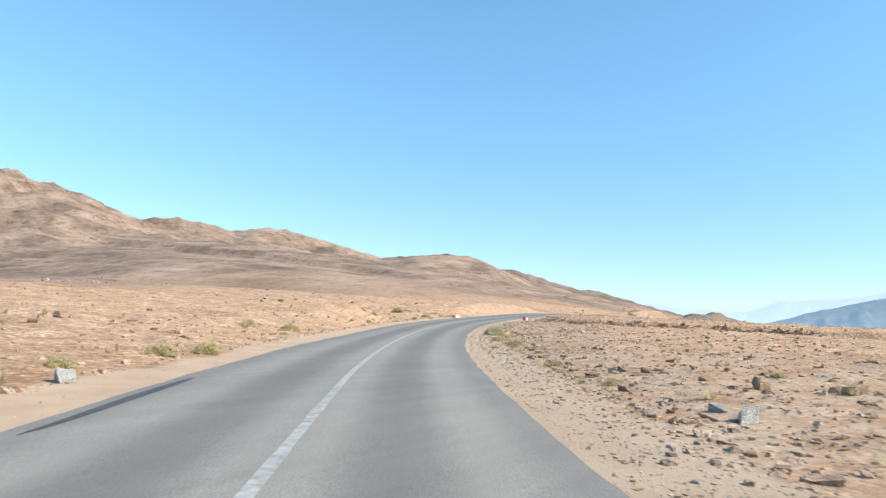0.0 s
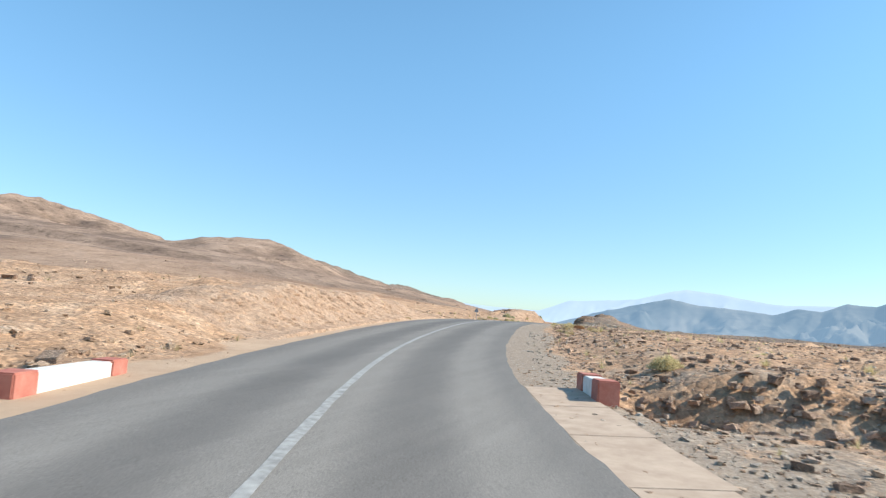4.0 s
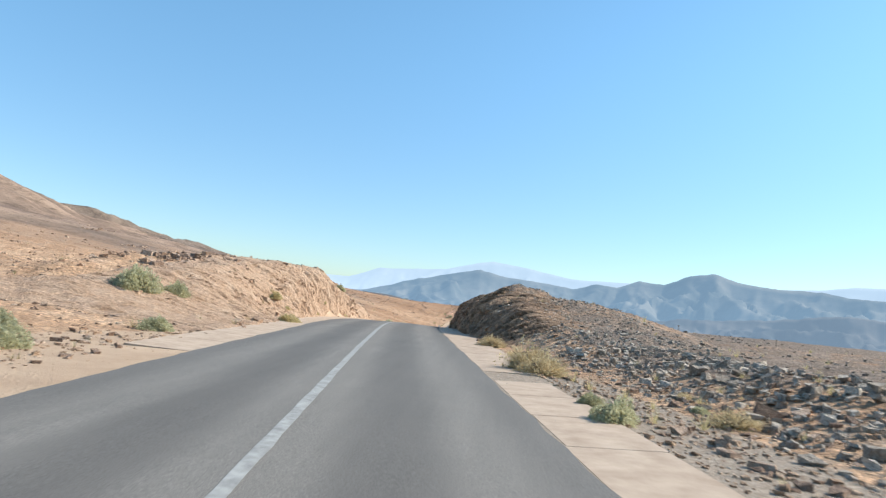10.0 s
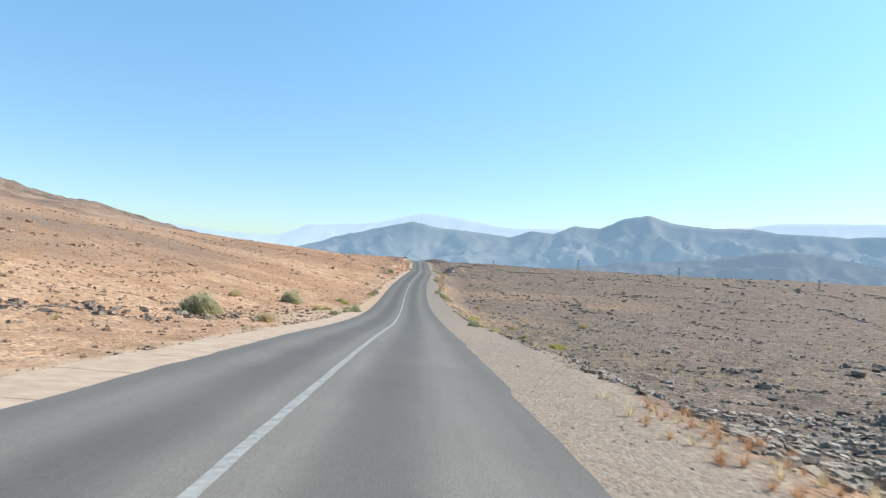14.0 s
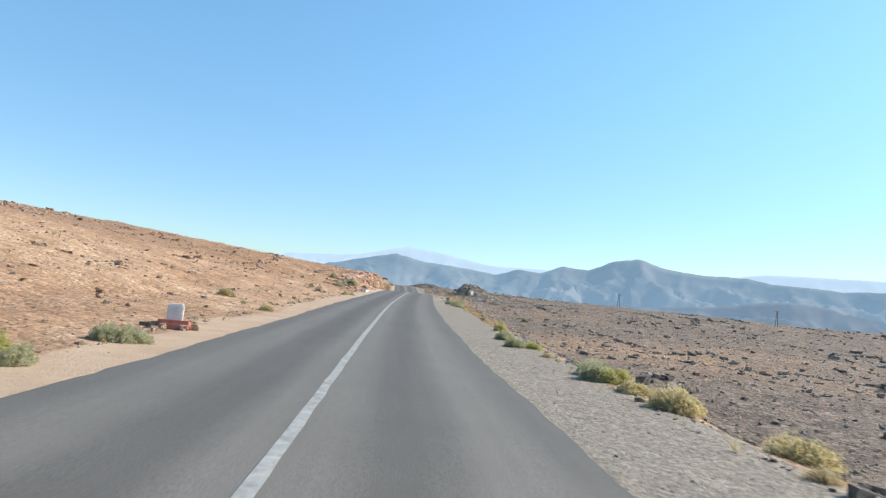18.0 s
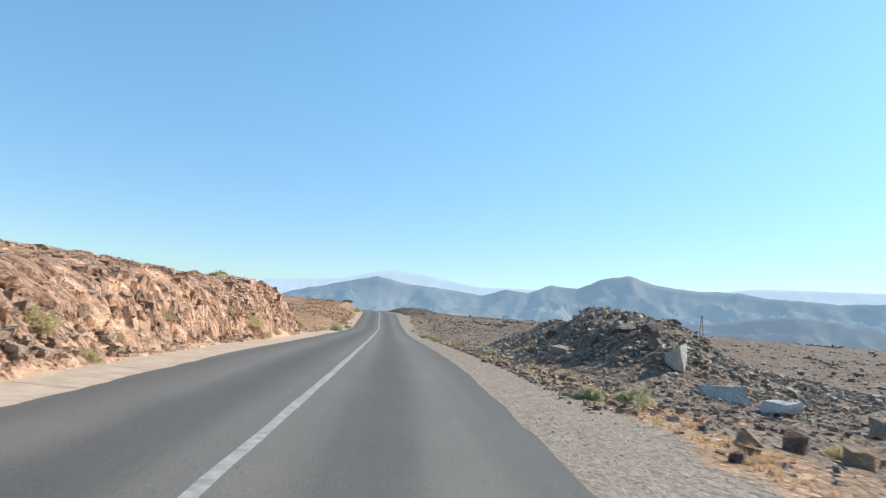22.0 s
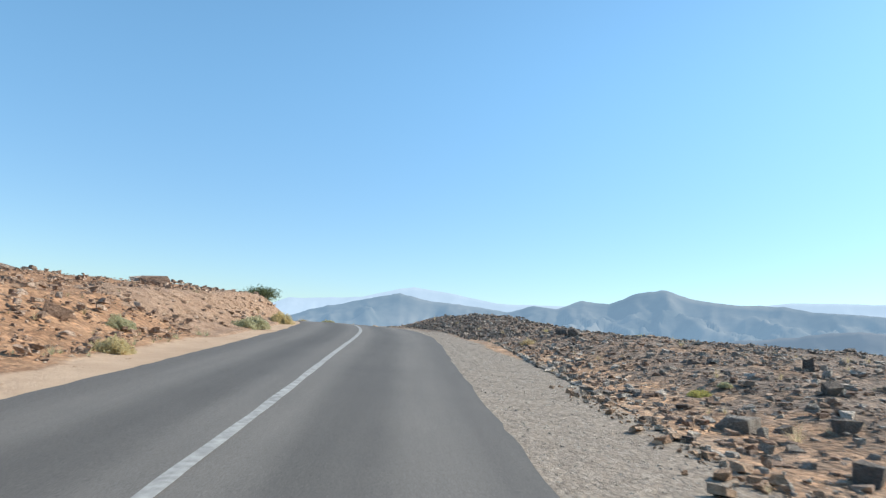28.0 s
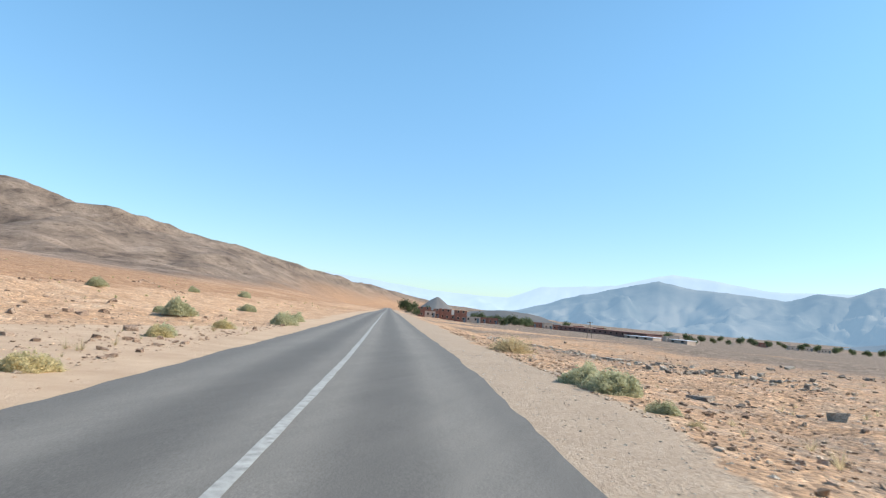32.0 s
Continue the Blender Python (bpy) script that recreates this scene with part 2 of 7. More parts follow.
def rock_material(name, stops, rough=0.9, scale=1.0, jointed=False):
    m, nt, bsdf = shader(name, rough)
    a = noise_tex(nt, 2.2 * scale, 8, 0.65)
    b = noise_tex(nt, 14 * scale, 5, 0.7)
    oi = nt.nodes.new("ShaderNodeNewGeometry")
    f = math_node(nt, "ADD", math_node(nt, "MULTIPLY", a, 0.6), math_node(nt, "MULTIPLY", oi.outputs["Random Per Island"], 0.4))
    col = ramp(nt, f, stops)
    col = mixc(nt, 1.0, col, ramp(nt, b, [(0.3, (0.6, 0.6, 0.6)), (0.5, (1, 1, 1)), (0.7, (1.35, 1.34, 1.32))]), "MULTIPLY")
    height = math_node(nt, "ADD", a, b)
    if jointed:      # bedded rock: bands of colour, and joints between the blocks
        bands = noise_tex(nt, 1.0, 5, 0.6, (0.5, 0.5, 3.0))
        col = mixc(nt, 1.0, col, ramp(nt, bands, [(0.36, (0.72, 0.68, 0.64)), (0.5, (1, 1, 1)), (0.66, (1.22, 1.18, 1.12))]), "MULTIPLY")
        for size, deep in ((1.7, 0.45), (4.5, 0.2)):
            cells = nt.nodes.new("ShaderNodeTexVoronoi")
            cells.feature = "DISTANCE_TO_EDGE"
            cells.inputs["Scale"].default_value = 1.0
            nt.links.new(mapped(nt, size, (1, 1, 0.6)), cells.inputs["Vector"])
            joint = ramp(nt, cells.outputs["Distance"], [(0.0, (0, 0, 0)), (0.10, (1, 1, 1))])
            height = math_node(nt, "ADD", height, math_node(nt, "MULTIPLY", joint, deep))
            tones = voronoi_tex(nt, size, "Color")
            col = mixc(nt, 1.0, col, ramp(nt, tones, [(0.2, (0.78, 0.77, 0.76)), (0.8, (1.2, 1.19, 1.17))]), "MULTIPLY")
    nt.links.new(col, bsdf.inputs["Base Color"])
    bumped(nt, bsdf, height, 0.9, 0.12)
    return m


def plain_material(name, c1, c2, scale=8, rough=0.8, bump=0.3):
    m, nt, bsdf = shader(name, rough)
    f = noise_tex(nt, scale, 6, 0.65)
    nt.links.new(ramp(nt, f, [(0.3, c1), (0.7, c2)]), bsdf.inputs["Base Color"])
    bumped(nt, bsdf, f, bump, 0.01)
    return m


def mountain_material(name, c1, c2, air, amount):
    """Distant backdrop: rock with the haze of lit air painted on as a faint glow."""
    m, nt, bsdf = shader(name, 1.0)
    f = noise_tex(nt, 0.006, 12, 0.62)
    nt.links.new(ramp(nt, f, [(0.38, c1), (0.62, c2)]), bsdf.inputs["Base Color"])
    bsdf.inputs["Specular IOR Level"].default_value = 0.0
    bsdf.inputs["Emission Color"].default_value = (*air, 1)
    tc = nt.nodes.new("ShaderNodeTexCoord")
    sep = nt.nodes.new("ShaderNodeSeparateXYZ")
    rise = nt.nodes.new("ShaderNodeMapRange")       # the painted haze glows more at the foot than at the crest
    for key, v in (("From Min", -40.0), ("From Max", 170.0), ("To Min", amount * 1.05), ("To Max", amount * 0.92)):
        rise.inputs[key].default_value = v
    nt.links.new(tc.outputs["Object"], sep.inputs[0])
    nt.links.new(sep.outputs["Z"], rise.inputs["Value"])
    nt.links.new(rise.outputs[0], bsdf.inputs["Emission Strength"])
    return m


M_GROUND = ground_material()
M_ASPHALT = asphalt_material()
M_PAINT = plain_material("road_paint", (0.22, 0.215, 0.20), (0.44, 0.43, 0.40), 7, 0.75)
M_CONCRETE = plain_material("pale_concrete", (0.39, 0.285, 0.205), (0.55, 0.425, 0.32), 2.5, 0.9, 0.5)
M_TAN_STONE = rock_material("tan_stone", [(0.2, (0.29, 0.18, 0.115)), (0.5, (0.50, 0.335, 0.22)), (0.8, (0.70, 0.54, 0.40))])
M_DARK_STONE = rock_material("dark_stone", [(0.2, (0.10, 0.08, 0.066)), (0.5, (0.255, 0.21, 0.172)), (0.8, (0.52, 0.45, 0.37))])
# the bluish emission stands in for haze over these distant slopes
M_FAR = mountain_material("hazed_far_rock", (0.045, 0.05, 0.046), (0.122, 0.112, 0.094), (0.25, 0.40, 0.57), 0.52)
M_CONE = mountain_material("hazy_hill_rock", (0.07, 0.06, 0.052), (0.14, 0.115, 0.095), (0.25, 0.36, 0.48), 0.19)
M_LOW = mountain_material("hazed_low_rock", (0.03, 0.035, 0.035), (0.10, 0.09, 0.08), (0.24, 0.35, 0.48), 0.50)
M_PALE = mountain_material("hazed_pale_rock", (0.05, 0.055, 0.06), (0.08, 0.085, 0.09), (0.47, 0.63, 0.80), 0.80)


# ---- small numeric tools ----
def lattice(ix, iy, seed):
    h = (ix.astype(np.int64) * 374761393 + iy.astype(np.int64) * 668265263 + seed * 1442695041) & 0xFFFFFFFF
    h = ((h ^ (h >> 13)) * 1274126177) & 0xFFFFFFFF
    return ((h ^ (h >> 16)) & 0xFFFF) / 65535.0


def value_noise(x, y, seed=0):
    ix, iy = np.floor(x), np.floor(y)
    fx, fy = x - ix, y - iy
    fx, fy = fx * fx * (3 - 2 * fx), fy * fy * (3 - 2 * fy)
    a, b = lattice(ix, iy, seed), lattice(ix + 1, iy, seed)
    c, d = lattice(ix, iy + 1, seed), lattice(ix + 1, iy + 1, seed)
    return (a + (b - a) * fx) * (1 - fy) + (c + (d - c) * fx) * fy - 0.5


def fbm(x, y, seed=0, octaves=5, gain=0.5):
    out, amp = 0.0, 1.0
    for k in range(octaves):
        out = out + amp * value_noise(x * 2 ** k, y * 2 ** k, seed + k)
        amp *= gain
    return out


def smooth(a, b, x):
    u = np.clip((x - a) / (b - a), 0, 1)
    return u * u * (3 - 2 * u)


def table(y, rows):
    """Columns of a table whose first column is the place along the way."""
    r = np.array(rows, float)
    return [np.interp(y, r[:, 0], r[:, k]) for k in range(1, r.shape[1])]


def mesh_object(name, verts, faces, material, smooth_faces=False):
    """faces: an (n, 3) or (n, 4) array."""
    me = bpy.data.meshes.new(name)
    verts, faces = np.asarray(verts, np.float32), np.asarray(faces, np.int32)
    k = faces.shape[1]
    me.vertices.add(len(verts))
    me.vertices.foreach_set("co", verts.ravel())
    me.loops.add(faces.size)
    me.loops.foreach_set("vertex_index", faces.ravel())
    me.polygons.add(len(faces))
    me.polygons.foreach_set("loop_start", np.arange(0, faces.size, k, dtype=np.int32))
    me.polygons.foreach_set("use_smooth", np.full(len(faces), smooth_faces))
    me.update(calc_edges=True)
    me.materials.append(material)
    return new(name, me)


def grid_faces(rows, cols):
    i = np.arange(rows * cols).reshape(rows, cols)
    return np.stack([i[:-1, :-1], i[:-1, 1:], i[1:, 1:], i[1:, :-1]], -1).reshape(-1, 4)


# ---- the road's middle line ----
ROAD_START = [
    (90.74, -125.21, -1.64), (44.94, -62.93, -1.52), (22.04, -31.79, -1.46), (10.59, -16.22, -1.43), (-0.86, -0.65, -1.40), (-12.31, 14.92, -1.33),
    (-22.79, 31.10, -1.25), (-32.04, 47.98, -0.94), (-40.04, 65.43, -0.61), (-46.21, 83.48, -0.16), (-50.07, 102.18, 0.54), (-53.08, 121.30, 0.88),
    (-56.17, 140.90, 0.89), (-58.90, 161.30, 1.05), (-61.17, 182.47, 1.09), (-63.50, 204.05, 1.02), (-65.58, 225.72, 0.83), (-66.61, 247.42, 0.14),
    (-66.85, 269.12, -0.82), (-66.72, 290.78, -2.00), (-66.52, 312.39, -3.33), (-66.57, 334.08, -4.33)]
ROAD_END = [
    (-66.68, 355.79, -4.78), (-66.64, 377.26, -4.67), (-66.30, 398.09, -4.29), (-65.67, 417.91, -3.90), (-64.84, 436.57, -3.43), (-64.24, 453.84,
    -3.20), (-64.02, 470.31, -3.30), (-63.90, 486.87, -3.44), (-63.76, 503.71, -3.56), (-63.56, 520.76, -3.48), (-63.65, 537.66, -2.96), (-63.68,
    554.17, -2.21), (-63.91, 570.23, -1.46), (-65.92, 585.66, -1.09), (-70.27, 600.43, -0.98), (-75.45, 615.01, -0.92), (-89.77, 652.37, -1.02),
    (-114.83, 717.75, -1.10), (-161.37, 839.17, -1.70), (-236.55, 1035.31, -2.00), (-333.21, 1287.49, -2.00)]
ROAD = np.array(ROAD_START + ROAD_END)


def spline(points, step):
    p = np.vstack([2 * points[0] - points[1], points, 2 * points[-1] - points[-2]])
    out = []
    for k in range(1, len(p) - 2):
        p0, p1, p2, p3 = p[k - 1:k + 3]
        t0 = 0.0
        t1, t2, t3 = np.cumsum([max(np.linalg.norm(b - a), 1e-6) ** 0.5 for a, b in ((p0, p1), (p1, p2), (p2, p3))])
        n = max(2, int(np.linalg.norm(p2 - p1) / step))
        t = np.linspace(t1, t2, n, endpoint=False)[:, None]
        a1 = (t1 - t) / (t1 - t0) * p0 + (t - t0) / (t1 - t0) * p1
        a2 = (t2 - t) / (t2 - t1) * p1 + (t - t1) / (t2 - t1) * p2
        a3 = (t3 - t) / (t3 - t2) * p2 + (t - t2) / (t3 - t2) * p3
        b1 = (t2 - t) / (t2 - t0) * a1 + (t - t0) / (t2 - t0) * a2
        b2 = (t3 - t) / (t3 - t1) * a2 + (t - t1) / (t3 - t1) * a3
        out.append((t2 - t) / (t2 - t1) * b1 + (t - t1) / (t2 - t1) * b2)
    return np.vstack(out + [p[-2:-1]])


AXIS = spline(ROAD, 0.25)
AXIS_S = np.concatenate([[0], np.cumsum(np.linalg.norm(np.diff(AXIS[:, :2], axis=0), axis=1))])
AXIS_S -= np.interp(0.0, AXIS[:, 1], AXIS_S)       # 0 where the road passes y = 0
HALF = 3.0                                          # half the paved width


def axis_at(s):
    """Middle of the road, its direction's right-hand normal; straight on beyond both ends."""
    x, y, z = (np.interp(s, AXIS_S, AXIS[:, k]) for k in range(3))
    e = 3.0
    c = np.clip(s, AXIS_S[0] + e, AXIS_S[-1] - e)
    dx = np.interp(c + e, AXIS_S, AXIS[:, 0]) - np.interp(c - e, AXIS_S, AXIS[:, 0])
    dy = np.interp(c + e, AXIS_S, AXIS[:, 1]) - np.interp(c - e, AXIS_S, AXIS[:, 1])
    n = np.hypot(dx, dy) + 1e-9
    dx, dy = dx / n, dy / n
    over = np.where(s > AXIS_S[-1], s - AXIS_S[-1], np.where(s < AXIS_S[0], s - AXIS_S[0], 0.0))
    ahead = over > 0                                 # past the last point it runs due north
    return x + np.where(ahead, 0.0, dx * over), y + np.where(ahead, over, dy * over), z, dy, -dx


def s_of_y(y):
    return np.interp(y, AXIS[:, 1], AXIS_S)


BEND = 30.0


def place(s, d):
    """World x, y of a point s along the road and d to its right; beyond 30 m the rows run along x."""
    x, y, z, nx, ny = axis_at(s)
    c = np.clip(d, -BEND, BEND)
    return x + nx * c + (d - c), y + ny * c, z, y


# y on the road: shoulder width, bank height, bank run, slope beyond (to the left)
LEFT = [(-200, 1.0, 0.4, 6, 0.02), (0, 1.0, 0.4, 6, 0.02), (30, 1.0, 0.4, 6, 0.02), (42, 0.9, 0.8, 4.5, 0.02), (52, 1.0, 1.2, 4.5, 0.02),
        (59, 2.0, 0.1, 8, 0.02), (72, 2.0, 0.1, 8, 0.02), (80, 0.9, 0.5, 4, 0.025), (92, 0.7, 1.5, 3, 0.02), (112, 0.7, 1.0, 3, 0.02),
        (122, 0.9, 0.4, 5, 0.02), (165, 0.9, 0.4, 6, 0.025), (182, 1.4, 0.3, 6, 0.035), (188, 3.6, 0.3, 6, 0.045), (197, 3.2, 0.4, 6, 0.06), (203, 1.4, 0.6, 6, 0.07), (208, 1.3, 1.0, 5.5, 0.07), (216, 1.3, 2.2, 3.6, 0.07), (224, 1.3, 2.8, 2.4, 0.08), (234, 1.3, 3.1, 1.9, 0.09),
        (243, 1.3, 2.0, 1.5, 0.11), (250, 1.3, 1.45, 1.4, 0.11), (256, 1.35, 1.1, 1.5, 0.11), (260, 1.4, 0.3, 3, 0.12), (306, 1.6, 0.2, 4, 0.155), (314, 4.5, 0.2, 4, 0.182), (334, 3.5, 0.3, 4, 0.195), (346, 1.2, 0.3, 4, 0.205), (400, 1.0, 0.3, 4, 0.185),
        (432, 1.1, 0.5, 4, 0.13), (443, 1.1, 1.4, 2.6, 0.11), (455, 1.2, 2.0, 2.0, 0.09), (464, 1.2, 2.15, 2.0, 0.09), (471, 1.2, 2.35, 1.7, 0.085), (476, 1.2, 2.35, 1.5, 0.085), (480, 1.25, 1.7, 1.5, 0.09), (484, 1.3, 0.6, 2, 0.10),
        (495, 1.3, 0.3, 4, 0.12), (520, 1.0, 0.9, 4, 0.08), (545, 1.0, 1.15, 5, 0.065), (570, 1.0, 1.25, 2.6, 0.04), (576, 0.9, 1.3, 1.9, 0.02), (588, 0.9, 1.2, 1.9, 0.025),
        (601, 1.6, 0.3, 5, 0.055), (606, 7.0, 0.1, 6, 0.06), (622, 8.0, 0.1, 6, 0.075), (634, 1.8, 0.2, 6, 0.09), (900, 1.2, 0.2, 6, 0.10), (1400, 1.2, 0.2, 6, 0.06)]
# the same to the right (bank height below zero: an embankment)
RIGHT = [(-200, 1.6, 0.1, 5, 0.01), (0, 1.6, 0.1, 5, 0.012), (20, 1.4, 0.4, 4, 0.012), (40, 2.0, 0.1, 5, 0.006), (60, 4.0, -0.2, 5, 0.006),
         (76, 1.4, 0.0, 4, 0.004), (90, 1.4, -0.1, 5, 0.0), (130, 1.3, -0.2, 5, -0.006), (150, 1.15, -0.2, 5, -0.006), (160, 1.2, -0.2, 4, -0.008), (166, 1.6, -0.2, 4, -0.008), (170, 3.6, -0.2, 4, -0.008), (173, 6.0, -0.2, 4, -0.008), (176, 4.6, -0.1, 4, -0.012), (180, 3.0, 0.0, 4, -0.02), (187, 2.6, 0.1, 4, -0.03), (195, 2.1, 0.1, 4, -0.033),
         (202, 1.6, 0.1, 3, -0.035), (208, 1.5, 0.8, 3.0, -0.04), (214, 1.6, 1.4, 2.4, -0.03), (220, 1.55, 2.3, 2.3, -0.025), (226, 1.5, 2.5, 2.5, -0.03), (234, 1.4, 2.45, 2.5, -0.03),
         (240, 1.1, 2.7, 2.8, -0.02), (246, 1.1, 3.0, 3.0, 0.0), (250, 1.1, 2.95, 2.8, 0.0), (252.5, 1.1, 0.7, 2.2, -0.02), (255, 0.85, -0.8, 1.4, 0.0), (268, 0.85, -0.9, 1.6, -0.01), (278, 1.7, -0.8, 3, -0.01), (290, 2.2, -1.2, 4, -0.012), (350, 2.2, -1.4, 4, -0.006), (400, 2.2, -1.4, 4, 0.0),
         (418, 2.0, -1.3, 5, 0.002), (429, 1.6, -1.2, 5, 0.004), (437, 2.2, -0.8, 5, 0.004), (449, 2.1, -0.3, 5, 0.004), (455, 1.3, -0.1, 5, 0.004), (470, 1.2, 0.1, 4, 0.0), (487, 1.4, 0.1, 4, -0.01), (494, 1.5, -0.7, 4, 0.0), (505, 1.3, -1.2, 3.5, 0.003),
         (530, 1.15, -1.2, 3.2, 0.004), (537, 1.3, -0.6, 3, 0.0), (545, 2.0, -0.1, 3, 0.0), (555, 2.3, 0.0, 3, 0.0), (562, 1.7, 0.2, 3, 0.0), (570, 1.7, 0.3, 3, 0.0), (578, 0.95, 0.4, 2.6, -0.006), (590, 0.9, 0.35, 2.6, -0.01), (604, 1.7, -0.5, 5, -0.012), (640, 2.0, -0.8, 6, -0.02),
         (760, 2.0, -1.5, 8, -0.034), (840, 2.0, -2.0, 9, -0.044), (1000, 2.0, -2.0, 10, -0.036), (1400, 2.0, -1.5, 10, -0.02)]
# mounds: y on the road, metres to the right, length, width, height
MOUNDS = [(196.5, 10.2, 7, 3.4, 0.55), (265, 9.7, 11, 4.3, 2.75), (243, 10.0, 4.2, 2.6, 1.15), (459.6, 8.3, 5.0, 3.6, 1.5), (469, 9.0, 6.5, 4.2, 1.5), (556, 9.0, 14, 6, 0.5), (585, 9.0, 10, 4.5, 0.75)]
# crests: x, y, z
RIDGE_B = [(-910, 130, 105), (-683, 309, 87), (-666, 345, 95), (-627, 412, 76), (-608, 439, 80), (-577, 479, 72), (-555, 504, 77), (-526, 535, 72), (-476, 580, 53)]
RIDGE_D = [(-449, 470, 34), (-404, 509, 44), (-360, 541, 53), (-340, 554, 50.5), (-322, 565, 26), (-282, 580, 13)]
RIDGE_P = [(-1700, 200, 260), (-1368, 614, 226), (-1345, 663, 213), (-1315, 721, 195), (-1256, 800, 152), (-910, 967, 82), (-863, 1304, 128), (-763, 1481, 41)]
RIDGE_E = [(-560, 1000, 36), (-520, 1060, 52), (-505, 1110, 52), (-505, 1190, 50), (-512, 1274, 55), (-560, 1420, 52), (-623, 1654, 42), (-613, 1894, 14), (-629, 2095, 30)]
RIDGE_Q = [(-735, 1270, 95), (-693, 1310, 91), (-655, 1440, 73), (-610, 1520, 57)]


def ridge(x, y, pts, width, power=1.2):
    """Height of a crest line and its flanks."""
    out, near = np.full(np.shape(x), -1e3), np.zeros(np.shape(x))
    for (ax, ay, az), (bx, by, bz) in zip(pts, pts[1:]):
        u = np.clip(((x - ax) * (bx - ax) + (y - ay) * (by - ay)) / ((bx - ax) ** 2 + (by - ay) ** 2), 0, 1)
        dist = np.hypot(x - ax - u * (bx - ax), y - ay - u * (by - ay))
        e = np.exp(-(dist / width) ** power)
        h = (az + u * (bz - az)) * e
        near = np.where(h > out, e, near)
        out = np.maximum(out, h)
    return out, near


def surface(s, d):
    """World x, y, z of the ground, and masks for its material."""
    x, y, zr, yc = place(s, d)
    a = np.abs(d)
    left = d < 0
    ls, lb, lw, lg = table(yc, LEFT)
    rs, rb, rw, rg = table(yc, RIGHT)
    wob = 0.5 * fbm(s * 0.12 + 7, np.sign(d) * 9.0, 3, 3)
    sh, bk, rn, sl = (np.where(left, p, q) for p, q in ((ls, rs), (lb, rb), (lw, rw), (lg, rg)))
    sh = sh + wob
    u = a - HALF - sh
    rough = fbm(x * 0.45, y * 0.45, 11, 5, 0.55)
    steep = np.clip(np.abs(bk) / np.maximum(rn, 0.5), 0, 2.5)
    jag = 0.3 * steep * fbm(s * 0.55, bk * 0.0 + np.sign(d) * 5, 21, 4, 0.6)
    prof = np.clip((u + jag) / rn, 0, 1)
    soft = prof * prof * (3 - 2 * prof)
    face = np.where(prof < 0.34, 0.70 * (prof / 0.34) ** 0.9, 0.70 + 0.30 * np.sin((prof - 0.34) / 0.66 * np.pi / 2))
    prof = soft + (face - soft) * smooth(0.55, 0.95, steep) * (bk > 0)
    z = zr - 0.02 * np.minimum(a, HALF) - 0.007 + bk * prof
    run = np.maximum(u - rn, 0)
    reach = np.where(left, 380.0, 420.0)
    z = z + sl * reach * (1 - np.exp(-run / reach)) * np.where(left, 1, 1)
    # mounds beside the road
    for my, md, ml, mw, mh in MOUNDS:
        q = ((yc - my) / ml) ** 2 + ((d - md) / mw) ** 2
        z = z + mh * np.exp(-q ** 1.5) * np.where(yc < 300, np.clip((u + 0.2) / 4.0, 0, 1), smooth(0.0, 4.2, u)) * (1 + 0.4 * fbm(x * 0.5, y * 0.5, 31, 4))
    # small relief grows away from the road
    away = smooth(0.0, 6.0, u)
    z = z + away * (0.32 * rough + 1.2 * np.minimum(run / 60, 1) * fbm(x * 0.03, y * 0.03, 5, 4)) + 0.06 * smooth(0.2, 1.0, u) * fbm(x * 1.7, y * 1.7, 8, 3)
    z = z + np.clip(steep - 0.5, 0, 1.5) * smooth(0, 0.5, u) * (1 - smooth(rn + 1, rn + 5, u)) * 0.3 * fbm(x * 0.8, y * 0.8, 41, 4, 0.6)
    # the valley on the right and ahead
    z = z - np.where(left, 0, 22) * smooth(150, 1400, run) * (1 - 0.85 * smooth(650, 950, y)) - 6 * smooth(900, 1900, y)
    # the knoll of the western cutting falls away behind
    z = z - left * 1.9 * smooth(192, 206, yc) * (1 - smooth(238, 252, yc)) * smooth(2.5, 9, run) * (1 - smooth(45, 100, run))
    # the knoll of the eastern cutting falls away towards the valley
    z = z - ~left * 1.8 * smooth(203, 213, yc) * (1 - smooth(248, 256, yc)) * smooth(3.5, 14, run)
    # gully crossing under the road
    g = np.abs((yc - 77) + 0.12 * (np.clip(d, 4, 40) - 4) + 1.2 * fbm(d * 0.12, d * 0, 93, 3) - 0.3 * np.minimum(d, 0))
    z = z - 1.2 * np.exp(-(g / 1.7) ** 4) * smooth(0.2, 1.2, u) * (d > 0) * (1 - smooth(40, 60, d)) - 0.8 * np.exp(-(g / 2.0) ** 2) * smooth(0.5, 2, u) * (d < 0)
    z = z + 0.45 * smooth(77.5, 79, yc + 0.12 * (d - 4)) * (1 - smooth(90, 115, yc)) * smooth(1.0, 3.0, u) * (d > 0) * (1 - smooth(40, 80, d))
    # hills
    hill, crest = np.zeros_like(z), np.zeros_like(z)
    for pts, width in ((RIDGE_B, 190), (RIDGE_D, 130), (RIDGE_P, 336), (RIDGE_E, 170), (RIDGE_Q, 130)):
        h, e = ridge(x, y, pts, width)
        crest = np.where(h > hill, e, crest)
        hill = np.maximum(hill, h)
    hill = np.where(left, hill, 0.0)
    crag = np.abs(fbm(x * 0.012, y * 0.012, 51, 5, 0.55)) * 2
    spur = np.abs(fbm(x * 0.035, y * 0.035, 53, 4, 0.6))
